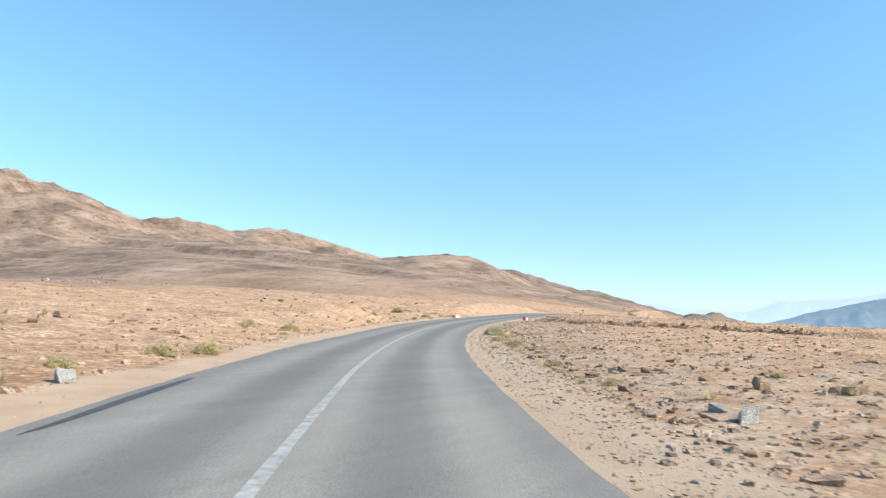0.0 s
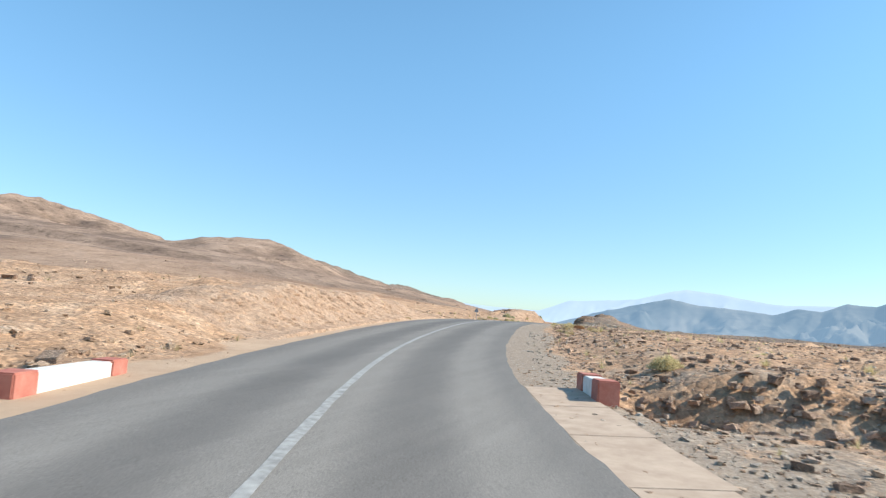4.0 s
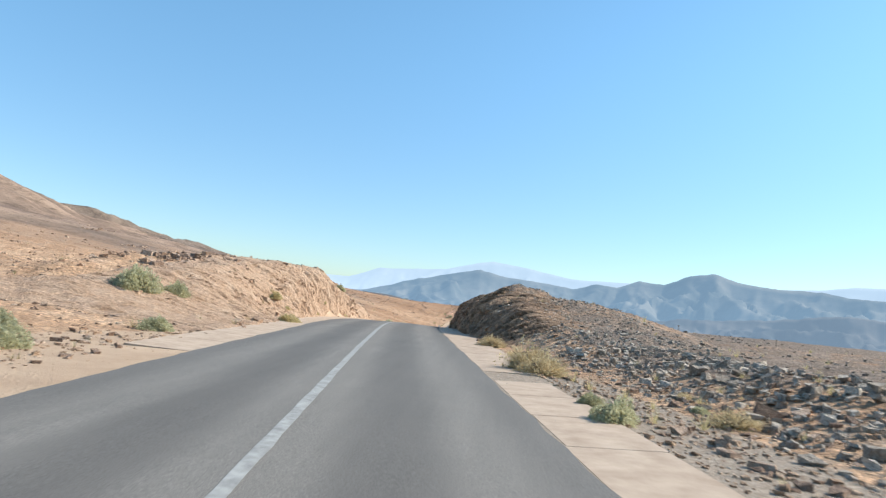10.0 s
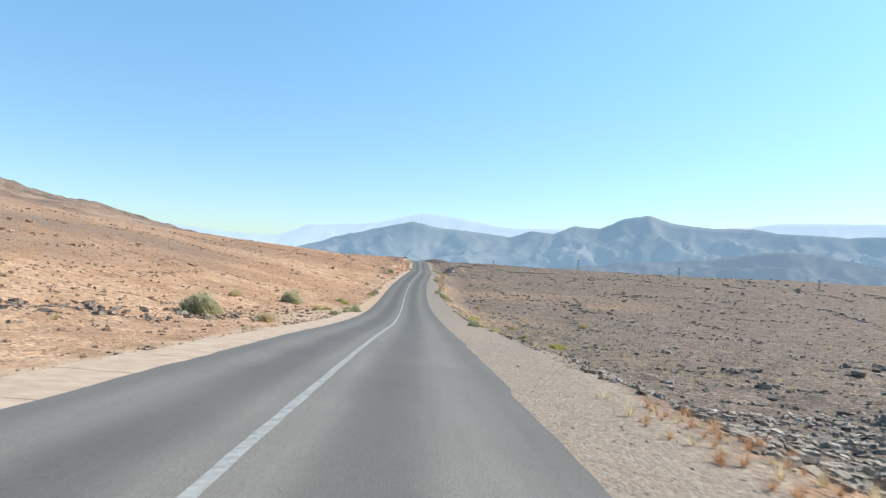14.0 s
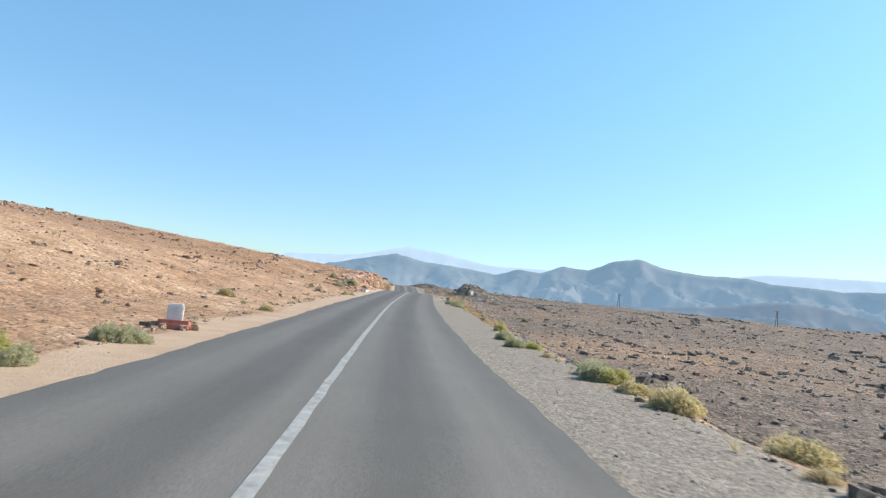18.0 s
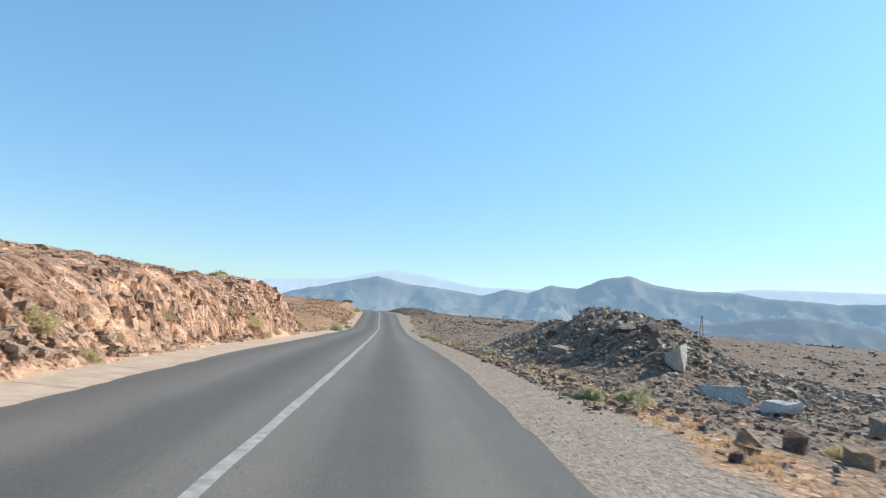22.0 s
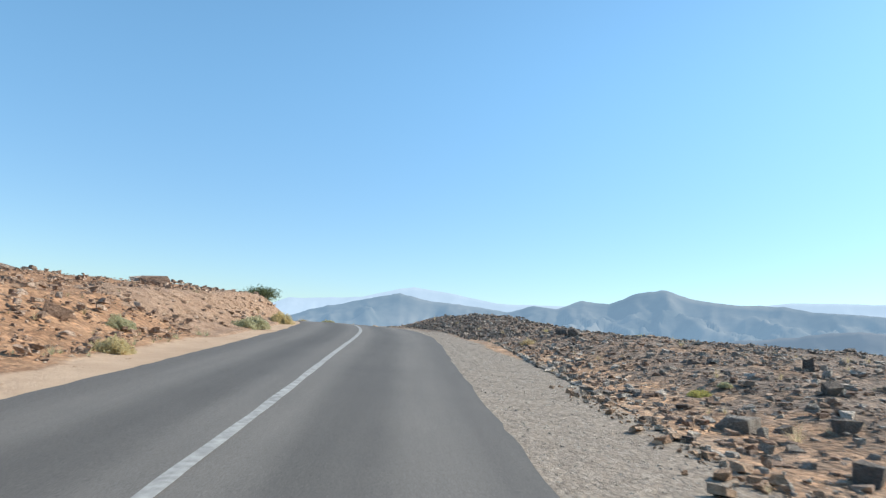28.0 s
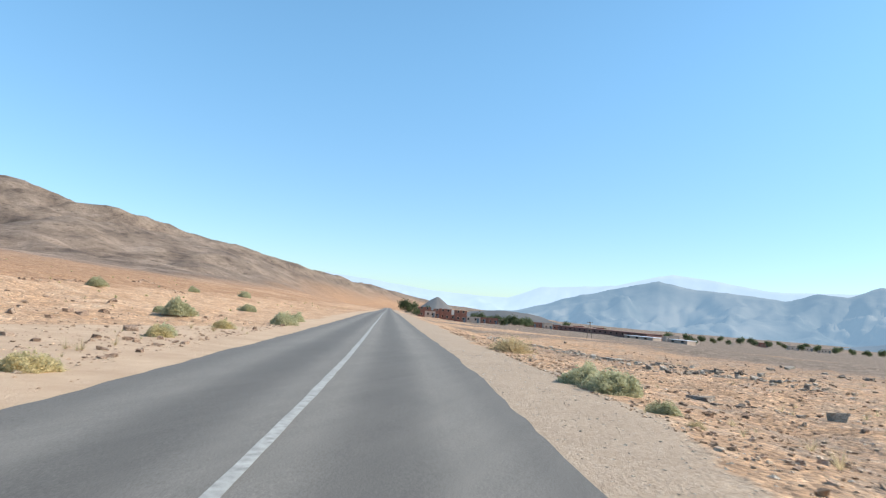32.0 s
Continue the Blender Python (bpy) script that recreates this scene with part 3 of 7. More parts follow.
    hz = hill * (1 - 0.35 * crag * (1 - crest ** 2)) + np.clip(hill, 0, 60) * (0.06 * fbm(x * 0.05, y * 0.05, 52, 4) - 0.06 * spur * (1 - crest ** 4)) - 5 * (1 - smooth(0, 25, hill))
    top = 0.5 * (z + hz + np.sqrt((z - hz) ** 2 + 16.0))
    z = z + smooth(25, 140, a) * (top - z) * smooth(3, 7, hill)
    z = z - 0.10 * (1 - smooth(HALF - 0.42, HALF - 0.20, a))
    gravel = 1 - smooth(-0.3, 0.8, u + 0.8 * fbm(x * 0.3, y * 0.3, 91, 3))
    gravel = gravel * (1 - smooth(0.04, 0.3, prof) * smooth(0.3, 0.6, steep)) * (1 - smooth(1080, 1200, yc))
    gravel = np.maximum(gravel, np.where(left, 0, 0.5 * (1 - smooth(5, 16, u)) * (1 - smooth(70, 110, yc))))
    patch = fbm(x * 0.02, y * 0.02, 92, 4)
    early = 1 - smooth(195, 290, yc + 160 * fbm(x * 0.012, y * 0.012, 95, 4) + 0.25 * np.clip(d - 15, 0, 300))
    red = np.where(left, 0.30 + 0.14 * (1 - early), 0.26 + 0.05 * early) + 0.35 * patch
    red = red - 0.25 * smooth(40, 200, a) * left + 0.35 * left * smooth(478, 490, yc) * (1 - smooth(560, 590, yc)) + 0.26 * left * smooth(596, 640, yc) * smooth(6, 20, run)
    upland = np.maximum(smooth(2, 8, hill + 4 * patch) * smooth(50, 110, a), 0.7 * smooth(30, 90, run + 25 * patch)) * left
    sandy = np.where(left, 1.0, 0.25 * early + 0.5 * (1 - smooth(40, 75, yc)) + 0.5 * smooth(576, 594, yc) + 0.12 * smooth(400, 425, yc) * (1 - smooth(540, 560, yc)))
    dark = np.where(left, 0.10 + 0.30 * smooth(30, 120, run) + 0.16 * smooth(478, 488, yc) * (1 - smooth(560, 590, yc)) * smooth(0.5, 4, u) + 0.22 * smooth(6, 20, run) * smooth(245, 262, yc) * (1 - smooth(400, 440, yc)), 0.42 - 0.2 * (1 - smooth(30, 130, yc)) + (0.28 * smooth(-0.3, 3, u) + 0.28 * smooth(15, 55, u)) * (1 - early) - 0.30 * smooth(296, 310, yc) * (1 - smooth(365, 385, yc)) * (1 - smooth(9, 22, u)) + 0.40 * smooth(190, 206, yc) * (1 - smooth(246, 252, yc)) * smooth(1.5, 3.5, u) * (1 - smooth(14, 40, u)) - 0.14 * smooth(530, 542, yc) * (1 - smooth(554, 566, yc)) * (1 - smooth(5, 14, u)) + 0.12 * smooth(120, 140, yc) * (1 - smooth(185, 195, yc)) + 0.08 * smooth(556, 570, yc) * (1 - smooth(592, 600, yc)) + 0.45 * smooth(248, 254, yc) * (1 - smooth(282, 296, yc)) * smooth(2.0, 4.0, u) * (1 - smooth(16, 45, u)) - 0.10 * smooth(582, 606, yc) - 0.34 * smooth(422, 436, yc) * (1 - smooth(490, 505, yc)) * (1 - smooth(14, 26, u)))
    # beyond 900 m the western ground pales, haze put into its colour
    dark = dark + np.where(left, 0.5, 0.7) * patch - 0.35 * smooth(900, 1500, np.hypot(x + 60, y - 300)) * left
    return x, y, z, gravel, np.clip(dark, 0, 1), np.clip(red, 0, 1), sandy, upland


def span(*parts):
    """Steps along a line: (from, to, first step, growth)."""
    out = []
    for a, b, st, g in parts:
        v = a
        while v < b:
            out.append(v)
            v += st
            st *= g
    return np.array(out + [parts[-1][1]])


def build_ground():
    near = np.array([0, 1.5, 2.58, 2.69, 2.8, 3.0, 3.3])
    cols = np.concatenate([near, span((3.7, 14, 0.4, 1.0), (14, 30, 0.7, 1.04), (30, 4600, 1.5, 1.05))])
    west = np.concatenate([near, span((3.7, 14, 0.4, 1.0), (14, 30, 0.7, 1.04), (30, 240, 1.8, 1.045), (240, 760, 10, 1.003), (760, 4600, 18, 1.06))])
    d = np.concatenate([-west[:0:-1], cols])
    back = -span((45, 3000, 3, 1.15))[::-1]
    s = np.concatenate([back, span((-42, 700, 0.95, 1.0), (700, 2100, 1.0, 1.012), (2100, 5000, 30, 1.1))])
    S, D = np.meshgrid(s, d, indexing="ij")
    x, y, z, gravel, dark, red, sandy, upland = surface(S.ravel(), D.ravel())
    ob = mesh_object("ground", np.stack([x, y, z], -1), grid_faces(len(s), len(d)), M_GROUND, True)
    att = ob.data.color_attributes.new("soil", "FLOAT_COLOR", "POINT")
    att.data.foreach_set("color", np.stack([gravel, dark, red, sandy], -1).astype(np.float32).ravel())
    ob.data.attributes.new("upland", "FLOAT", "POINT").data.foreach_set("value", upland.astype(np.float32))
    return tagged(ob, "stony ochre desert ground with gravel road shoulders", "ground", kind="structure")


ground = build_ground()


def ribbon(s, d0, d1, lift, n=8):
    u = np.linspace(0, 1, n)
    S = np.repeat(s[:, None], n, 1)
    D = d0[:, None] + (d1 - d0)[:, None] * u
    x, y, zr, _ = place(S.ravel(), D.ravel())
    z = zr - 0.02 * np.minimum(np.abs(D.ravel()), 3.2) + lift
    return np.stack([x, y, z], -1), D.ravel()


def build_road():
    s = span((-60, 760, 0.5, 1.0), (760, 1250, 2, 1.0))
    e = 0.085
    d0 = -HALF + e * fbm(s * 0.45, s * 0 + 2, 61, 5, 0.7)
    d1 = HALF + e * fbm(s * 0.45, s * 0 + 5, 62, 5, 0.7)
    v, d = ribbon(s, d0, d1, 0.0, 17)
    n = 17
    v = v.reshape(len(s), n, 3)
    skirt_l, skirt_r = v[:, :1].copy(), v[:, -1:].copy()
    skirt_l[..., 2] -= 0.15
    skirt_r[..., 2] -= 0.15
    v = np.concatenate([skirt_l, v, skirt_r], 1)
    lane = np.concatenate([d0[:, None], d.reshape(len(s), n), d1[:, None]], 1)
    ob = mesh_object("road", v.reshape(-1, 3), grid_faces(len(s), n + 2), M_ASPHALT)
    ob.data.attributes.new("lane", "FLOAT", "POINT").data.foreach_set("value", lane.astype(np.float32).ravel())
    yy = place(s, s * 0)[3]
    stretch_tone = np.interp(yy, [0, 60, 150, 270, 340, 560, 595, 640], [1.30, 1.18, 0.98, 1.02, 0.84, 0.77, 0.86, 0.98])
    ob.data.attributes.new("stretch_tone", "FLOAT", "POINT").data.foreach_set("value", np.repeat(stretch_tone, n + 2).astype(np.float32))
    tagged(ob, "worn grey two-lane asphalt road with ragged edges", "road", kind="structure")
    w = 0.066
    c = 0.03 * fbm(s * 0.05, s * 0, 63, 2)
    v, d = ribbon(s, c - w + 0.02 * fbm(s * 1.5, s * 0 + 9, 64, 2), c + w + 0.02 * fbm(s * 1.5, s * 0 + 4, 65, 2), 0.006, 3)
    line = mesh_object("centre_line", v, grid_faces(len(s), 3), M_PAINT, True)
    tagged(line, "worn continuous white centre line painted on asphalt", "road marking", kind="structure")
    return ob


road = build_road()

# ---- far mountains ----
def lone_hill(cx, cy, radius, foot, top, long, sharp, label):
    a, r = np.meshgrid(np.linspace(0, 2 * np.pi, 73), np.linspace(0, 1, 22), indexing="ij")
    x, y = cx + np.cos(a) * r * radius * long, cy + np.sin(a) * r * radius
    z = foot + (top - foot) * np.exp(-(r * 2.0) ** sharp) * (1 - r ** 4) * (1 + 0.7 * fbm(x * 0.08, y * 0.08, 81, 4) * r)
    ob = mesh_object("far_hill", np.stack([x, y, z], -1).reshape(-1, 3), grid_faces(73, 22), M_CONE, True)
    return tagged(ob, label, "hill", kind="structure")


lone_hill(-335, 1460, 56, -14, 15, 1.0, 1.35, "small brown conical hill beyond the village")
lone_hill(-258, 1500, 70, -16, 4, 2.2, 2.4, "low brown hill beyond the village")
FRONT = [(-75, 60), (-30, 40), (-14, -12), (-10, 6), (-8.9, 16), (-6.8, 48), (-4, 76), (-0.45, 112), (1.8, 95), (4.5, 90), (7.4, 76), (9.2, 99), (11, 94),
         (12.7, 122), (14.6, 118), (16.2, 146), (18.35, 166), (20.4, 143), (22.5, 134), (26, 133), (27.7, 120), (31.8, 116), (42, 135), (75, 90)]
PALE = [(-75, 270), (-30, 172), (-21.6, 128), (-19.5, 110), (-17.4, 94), (-14.9, 84), (-11.1, 78), (-8.6, 149), (-5, 169), (-3.3, 180), (-0.4, 240), (0.6, 253), (3.5, 232),
        (6.9, 192), (10, 196), (17, 210), (24.9, 245), (27.4, 272), (33, 281), (75, 270)]
HUB = (-64.0, 350.0)


LOW = [(-75, -42), (4, -42), (9, -24), (14, -4), (19.6, 12), (24.4, 25), (27, 35), (29, 40), (31.5, 36), (34, 24), (38, 6), (46, -20), (75, -42)]


def range_mesh(name, crest, near, top, far, material, rough, label):
    az = np.radians(np.linspace(-75, 75, 900))
    r = np.concatenate([np.linspace(near, top, 44), np.linspace(top, far, 8)[1:]])
    A, R = np.meshgrid(az, r, indexing="ij")
    h = np.interp(np.degrees(A), *np.array(crest).T)
    h = h + 7 + 0.04 * h + 4 * fbm(np.degrees(A) * 0.9, A * 0, 71, 4, 0.55)
    u = np.clip((R - near) / (top - near), 0, 1)
    v = np.clip((far - R) / (far - top), 0, 1)
    foot = -42.0
    x, y = HUB[0] + np.sin(A) * R, HUB[1] + np.cos(A) * R
    wx, wy = x + 90 * fbm(x * 0.004, y * 0.004, 75, 3), y + 90 * fbm(x * 0.004, y * 0.004, 76, 3)
    rid = 1 - 2.0 * np.abs(fbm(wx * rough, wy * rough * 0.55, 72, 5, 0.52)) - 0.8 * np.abs(fbm(wx * rough * 3.1, wy * rough * 1.9, 73, 4, 0.55))
    shape = np.minimum(u, v) ** 0.85
    z = foot + (h - foot) * shape * np.clip(1 - (1 - rid) * 1.1 * (1 - shape ** 3), 0.05, 1)
    ob = mesh_object(name, np.stack([x, y, z], -1).reshape(-1, 3), grid_faces(len(az), len(r)), material, True)
    return tagged(ob, label, "mountain", kind="structure")


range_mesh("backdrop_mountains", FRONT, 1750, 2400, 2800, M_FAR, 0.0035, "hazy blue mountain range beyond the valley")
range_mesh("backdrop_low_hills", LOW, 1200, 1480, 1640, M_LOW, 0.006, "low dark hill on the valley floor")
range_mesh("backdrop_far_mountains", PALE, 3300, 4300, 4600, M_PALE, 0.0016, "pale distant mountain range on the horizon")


# ---- builders for parts and things ----
def part(name, bm, material, parent=None, label=""):
    """One mesh object out of a bmesh, under a thing or a part."""
    me = bpy.data.meshes.new(name)
    bm.to_mesh(me)
    bm.free()
    me.materials.append(material)
    ob = new(name, me)
    ob.parent = parent
    return tagged(ob, label)


def box_bm(size, centre=(0, 0, 0), bevel=0.0, turn=0.0, jitter=0.0, seed=0):
    bm = bmesh.new()
    bmesh.ops.create_cube(bm, size=1.0)
    bmesh.ops.scale(bm, vec=size, verts=bm.verts)
    if bevel:
        bmesh.ops.bevel(bm, geom=bm.edges[:], offset=bevel, segments=2, affect="EDGES")
    if jitter:
        rnd = random.Random(seed)
        for v in bm.verts:
            v.co += Vector([rnd.uniform(-jitter, jitter) for _ in range(3)])
    if turn:
        bmesh.ops.rotate(bm, verts=bm.verts, matrix=Matrix.Rotation(turn, 3, "Z"))
    bmesh.ops.translate(bm, verts=bm.verts, vec=centre)
    return bm


def tube_bm(points, r0, r1=None, sides=8):
    """A round bar through the points, tapering from r0 to r1."""
    r1 = r0 if r1 is None else r1
    bm = bmesh.new()
    rings = []
    pts = [Vector(p) for p in points]
    for k, p in enumerate(pts):
        d = (pts[min(k + 1, len(pts) - 1)] - pts[max(k - 1, 0)]).normalized()
        q = d.to_track_quat("Z", "Y")
        r = r0 + (r1 - r0) * k / (len(pts) - 1)
        rings.append([bm.verts.new(p + q @ Vector((r * math.cos(2 * math.pi * j / sides), r * math.sin(2 * math.pi * j / sides), 0))) for j in range(sides)])
    for a, b in zip(rings, rings[1:]):
        for j in range(sides):
            bm.faces.new((a[j], a[(j + 1) % sides], b[(j + 1) % sides], b[j]))
    bm.faces.new(rings[0][::-1])
    bm.faces.new(rings[-1])
    return bm


def plate_bm(outline, thickness, holes=None):
    """A flat plate in the x-z plane, facing -y."""
    bm = bmesh.new()
    front = [bm.verts.new((x, 0, z)) for x, z in outline]
    bk = [bm.verts.new((x, thickness, z)) for x, z in outline]
    bm.faces.new(front)
    bm.faces.new(bk[::-1])
    n = len(outline)
    for k in range(n):
        bm.faces.new((front[k], bk[k], bk[(k + 1) % n], front[(k + 1) % n]))
    bmesh.ops.recalc_face_normals(bm, faces=bm.faces)
    return bm


def spot(y, d):
    """World place on the ground, y along the road and d metres to its right, with the heading of the road there."""
    s = float(s_of_y(y))
    x, yy, z = (float(v[0]) for v in surface(np.array([s]), np.array([float(d)]))[:3])
    _, _, _, nx, ny = axis_at(np.array(s))
    return Vector((x, yy, z)), math.atan2(float(ny), float(nx))


def thing(name, at, turn, label, category, group=""):
    ob = new(name)
    ob.empty_display_size = 0.3
    ob.matrix_world = Matrix.Translation(at) @ Matrix.Rotation(turn, 4, "Z")
    return tagged(ob, label, category, group)


M_METAL = plain_material("galvanised_steel", (0.32, 0.33, 0.34), (0.46, 0.47, 0.48), 12, 0.45, 0.1)
M_SIGN_BACK = plain_material("grey_sign_back", (0.26, 0.27, 0.29), (0.36, 0.37, 0.39), 4, 0.5, 0.1)
M_SIGN_WHITE = plain_material("sign_white", (0.72, 0.72, 0.70), (0.82, 0.82, 0.80), 3, 0.5, 0.05)
M_SIGN_RED = plain_material("faded_sign_red", (0.20, 0.045, 0.05), (0.30, 0.08, 0.08), 6, 0.6, 0.05)
M_BLACK = plain_material("sign_black", (0.015, 0.017, 0.022), (0.03, 0.032, 0.04), 5, 0.6, 0.05)
M_WHITEWASH = plain_material("chipped_whitewash", (0.55, 0.52, 0.48), (0.80, 0.78, 0.74), 3, 0.85, 0.4)
M_RED_PAINT = plain_material("faded_red_paint", (0.36, 0.11, 0.08), (0.52, 0.22, 0.16), 4, 0.85, 0.4)
M_WOOD_POLE = plain_material("weathered_wood", (0.13, 0.105, 0.085), (0.25, 0.205, 0.165), 6, 0.9, 0.4)
M_CERAMIC = plain_material("brown_ceramic", (0.12, 0.07, 0.05), (0.2, 0.13, 0.1), 9, 0.35, 0.05)
M_TAR = plain_material("old_tar", (0.045, 0.044, 0.043), (0.10, 0.097, 0.093), 6, 0.7, 0.3)
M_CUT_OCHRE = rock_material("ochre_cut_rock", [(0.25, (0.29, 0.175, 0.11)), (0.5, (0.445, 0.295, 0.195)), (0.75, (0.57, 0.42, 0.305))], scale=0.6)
# brown rock, darkened and warmed to carry the face's shade and bounce light
M_CUT_DARK = rock_material("shaded_brown_rock", [(0.25, (0.10, 0.064, 0.043)), (0.5, (0.25, 0.163, 0.106)), (0.75, (0.44, 0.30, 0.20))], scale=0.6, jointed=True)
M_CUT_RUST = rock_material("rust_cut_rock", [(0.25, (0.27, 0.15, 0.097)), (0.5, (0.50, 0.305, 0.21)), (0.75, (0.66, 0.46, 0.345))], scale=0.6, jointed=True)
M_BANK = rock_material("orange_earth_bank", [(0.25, (0.23, 0.135, 0.085)), (0.5, (0.375, 0.24, 0.155)), (0.75, (0.51, 0.36, 0.255))], scale=0.8)
M_DUSTY_STONE = rock_material("dusty_stone", [(0.2, (0.25, 0.203, 0.163)), (0.5, (0.46, 0.385, 0.31)), (0.8, (0.70, 0.61, 0.51))])
M_BROWN_STONE = rock_material("brown_stone", [(0.2, (0.20, 0.125, 0.085)), (0.5, (0.40, 0.27, 0.19)), (0.8, (0.63, 0.475, 0.36))])
M_LIME = rock_material("pale_limestone", [(0.25, (0.50, 0.46, 0.40)), (0.5, (0.68, 0.64, 0.57)), (0.75, (0.82, 0.79, 0.73))])
M_GRAVEL = rock_material("pale_gravel", [(0.25, (0.26, 0.225, 0.19)), (0.5, (0.43, 0.38, 0.32)), (0.75, (0.64, 0.58, 0.50))], scale=3)


def leaf_material(name, c1, c2):
    m, nt, bsdf = shader(name, 0.75)
    g = nt.nodes.new("ShaderNodeNewGeometry")
    oi = nt.nodes.new("ShaderNodeObjectInfo")
    f = math_node(nt, "ADD", math_node(nt, "MULTIPLY", g.outputs["Random Per Island"], 0.7), math_node(nt, "MULTIPLY", oi.outputs["Random"], 0.3))
    nt.links.new(ramp(nt, f, [(0.1, c1), (0.9, c2)]), bsdf.inputs["Base Color"])
    bsdf.inputs["Specular IOR Level"].default_value = 0.15
    # thin leaves let light through
    thin = nt.nodes.new("ShaderNodeBsdfTranslucent")
    both = nt.nodes.new("ShaderNodeMixShader")
    both.inputs[0].default_value = 0.6
    nt.links.new(bsdf.inputs["Base Color"].links[0].from_socket, thin.inputs["Color"])
    nt.links.new(bsdf.outputs[0], both.inputs[1])
    nt.links.new(thin.outputs[0], both.inputs[2])
    nt.links.new(both.outputs[0], nt.nodes["Material Output"].inputs["Surface"])
    return m


M_STRAW = leaf_material("dry_straw", (0.40, 0.31, 0.17), (0.74, 0.61, 0.39))
M_ORANGE_STRAW = leaf_material("orange_straw", (0.42, 0.26, 0.12), (0.72, 0.50, 0.27))
M_OCHRE_LEAF = leaf_material("ochre_scrub", (0.46, 0.38, 0.19), (0.78, 0.67, 0.40))
M_GREEN_LEAF = leaf_material("dusty_green", (0.37, 0.35, 0.20), (0.66, 0.63, 0.42))
M_YELLOW_LEAF = leaf_material("yellow_green", (0.40, 0.38, 0.12), (0.68, 0.62, 0.26))
M_RUST_LEAF = leaf_material("rusty_scrub", (0.32, 0.16, 0.08), (0.60, 0.36, 0.2))
M_TWIG = plain_material("grey_twig", (0.10, 0.075, 0.05), (0.22, 0.17, 0.12), 20, 0.9, 0.2)
M_TREE_LEAF = leaf_material("dark_tree_leaf", (0.05, 0.065, 0.035), (0.17, 0.2, 0.1))

# ---- rock cuttings beside the road ----
def rock_face(name, y0, y1, side, top, material, label, depth=0.5, step=0.14, lead=0.14, tall=1.0):
    """A cut rock face: the bank's own surface, broken into blocks and ledges."""
    s = np.arange(float(s_of_y(y0)), float(s_of_y(y1)), step)
    _, _, _, yc = place(s, s * 0)
    cols = table(yc, LEFT if side < 0 else RIGHT)
    low, m = 46, 62
    w = np.concatenate([np.linspace(0, 0.6, low, endpoint=False), np.linspace(0.6, 1, m - low)])
    S = np.repeat(s[:, None], m, 1)
    d0 = HALF + cols[0] - 0.2
    run = cols[2] + 0.9
    reach = np.where(w < 0.6, run[:, None] * w / 0.6, run[:, None] + (top - run[:, None]).clip(0.5) * (w - 0.6) / 0.4)
    D = side * (d0[:, None] + reach)
    x, y, z, *_ = surface(S.ravel(), D.ravel())
    x, y, z = (v.reshape(S.shape) for v in (x, y, z))
    zr = axis_at(s)[2][:, None]
    h = z - zr
    # angular blocks in the plane of the face: tilted facets with joints between them
    p = S + 0.35 * h + 0.12 * fbm(S * 0.7, h * 0.7 + 3, 101, 3)
    q = h - 0.15 * S + 0.10 * fbm(S * 0.9, h * 0.9, 102, 3)

    def facets(a, b, seed):
        """Cells of random shape: one tilted facet each, and the closeness of a joint."""
        best, second, value = np.full(a.shape, 9.0), np.full(a.shape, 9.0), np.zeros(a.shape)
        for i in (-1, 0, 1):
            for j in (-1, 0, 1):
                ci, cj = np.floor(a) + i, np.floor(b) + j
                da, db = a - ci - lattice(ci, cj, seed), b - cj - lattice(ci, cj, seed + 1)
                dist = np.maximum(np.abs(da + 0.35 * db), np.abs(db - 0.2 * da))
                val = lattice(ci, cj, seed + 2) + 1.6 * (lattice(ci, cj, seed + 3) - 0.5) * da + 1.2 * (lattice(ci, cj, seed + 4) - 0.4) * db
                closer = dist < best
                second = np.where(closer, best, np.minimum(second, dist))
                value = np.where(closer, val, value)
                best = np.where(closer, dist, best)
        return value, np.exp(-((second - best) / 0.06) ** 2)

    v1, g1 = facets(p * 0.72, q * 0.85 * tall, 103)
    v2, g2 = facets(p * 1.9, q * 1.7 * tall, 113)
    v3, g3 = facets(p * 4.6, q * 4.6 * tall, 123)
    broken = 1.0 if tall == 1.0 else 0.55 + 0.75 * smooth(-0.12, 0.16, fbm(S * 0.3, h * 0.45, 104, 3))      # whole faces beside shattered ones
    blocks = 0.66 * v1 + broken * (0.58 * v2 + 0.20 * v3)
    gaps = 0.55 * g1 + broken * (0.45 * g2 + 0.14 * g3)
    fade = smooth(-0.03, 0.04, w)[None] * (1 - smooth(0.70, 0.98, w))[None] * smooth(0, 2.5, S - s[0]) * (1 - smooth(0, 2.5, S - (s[-1] - 2.5)))
    push = (lead + depth * (blocks - 0.3 - gaps)) * fade
    nx, ny = axis_at(s)[3][:, None], axis_at(s)[4][:, None]
    x, y = x - side * nx * push, y - side * ny * push
    z = z + 0.04 - 0.12 * (1 - fade) + (0.35 if side < 0 else 0.12) * push
    v = np.stack([x, y, z], -1).reshape(-1, 3)
    f = grid_faces(len(s), m)
    ob = mesh_object(name, v, f if side > 0 else f[:, ::-1], material, False)
    return tagged(ob, label, "rock face", kind="structure")


rock_face("rock_cut_west", 201, 260, -1, 4.6, M_CUT_OCHRE, "pale ochre earth and rock cutting beside the road", 0.20, 0.09, 0.06, 0.7)
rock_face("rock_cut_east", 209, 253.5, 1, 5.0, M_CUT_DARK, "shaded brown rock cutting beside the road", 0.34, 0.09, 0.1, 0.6)
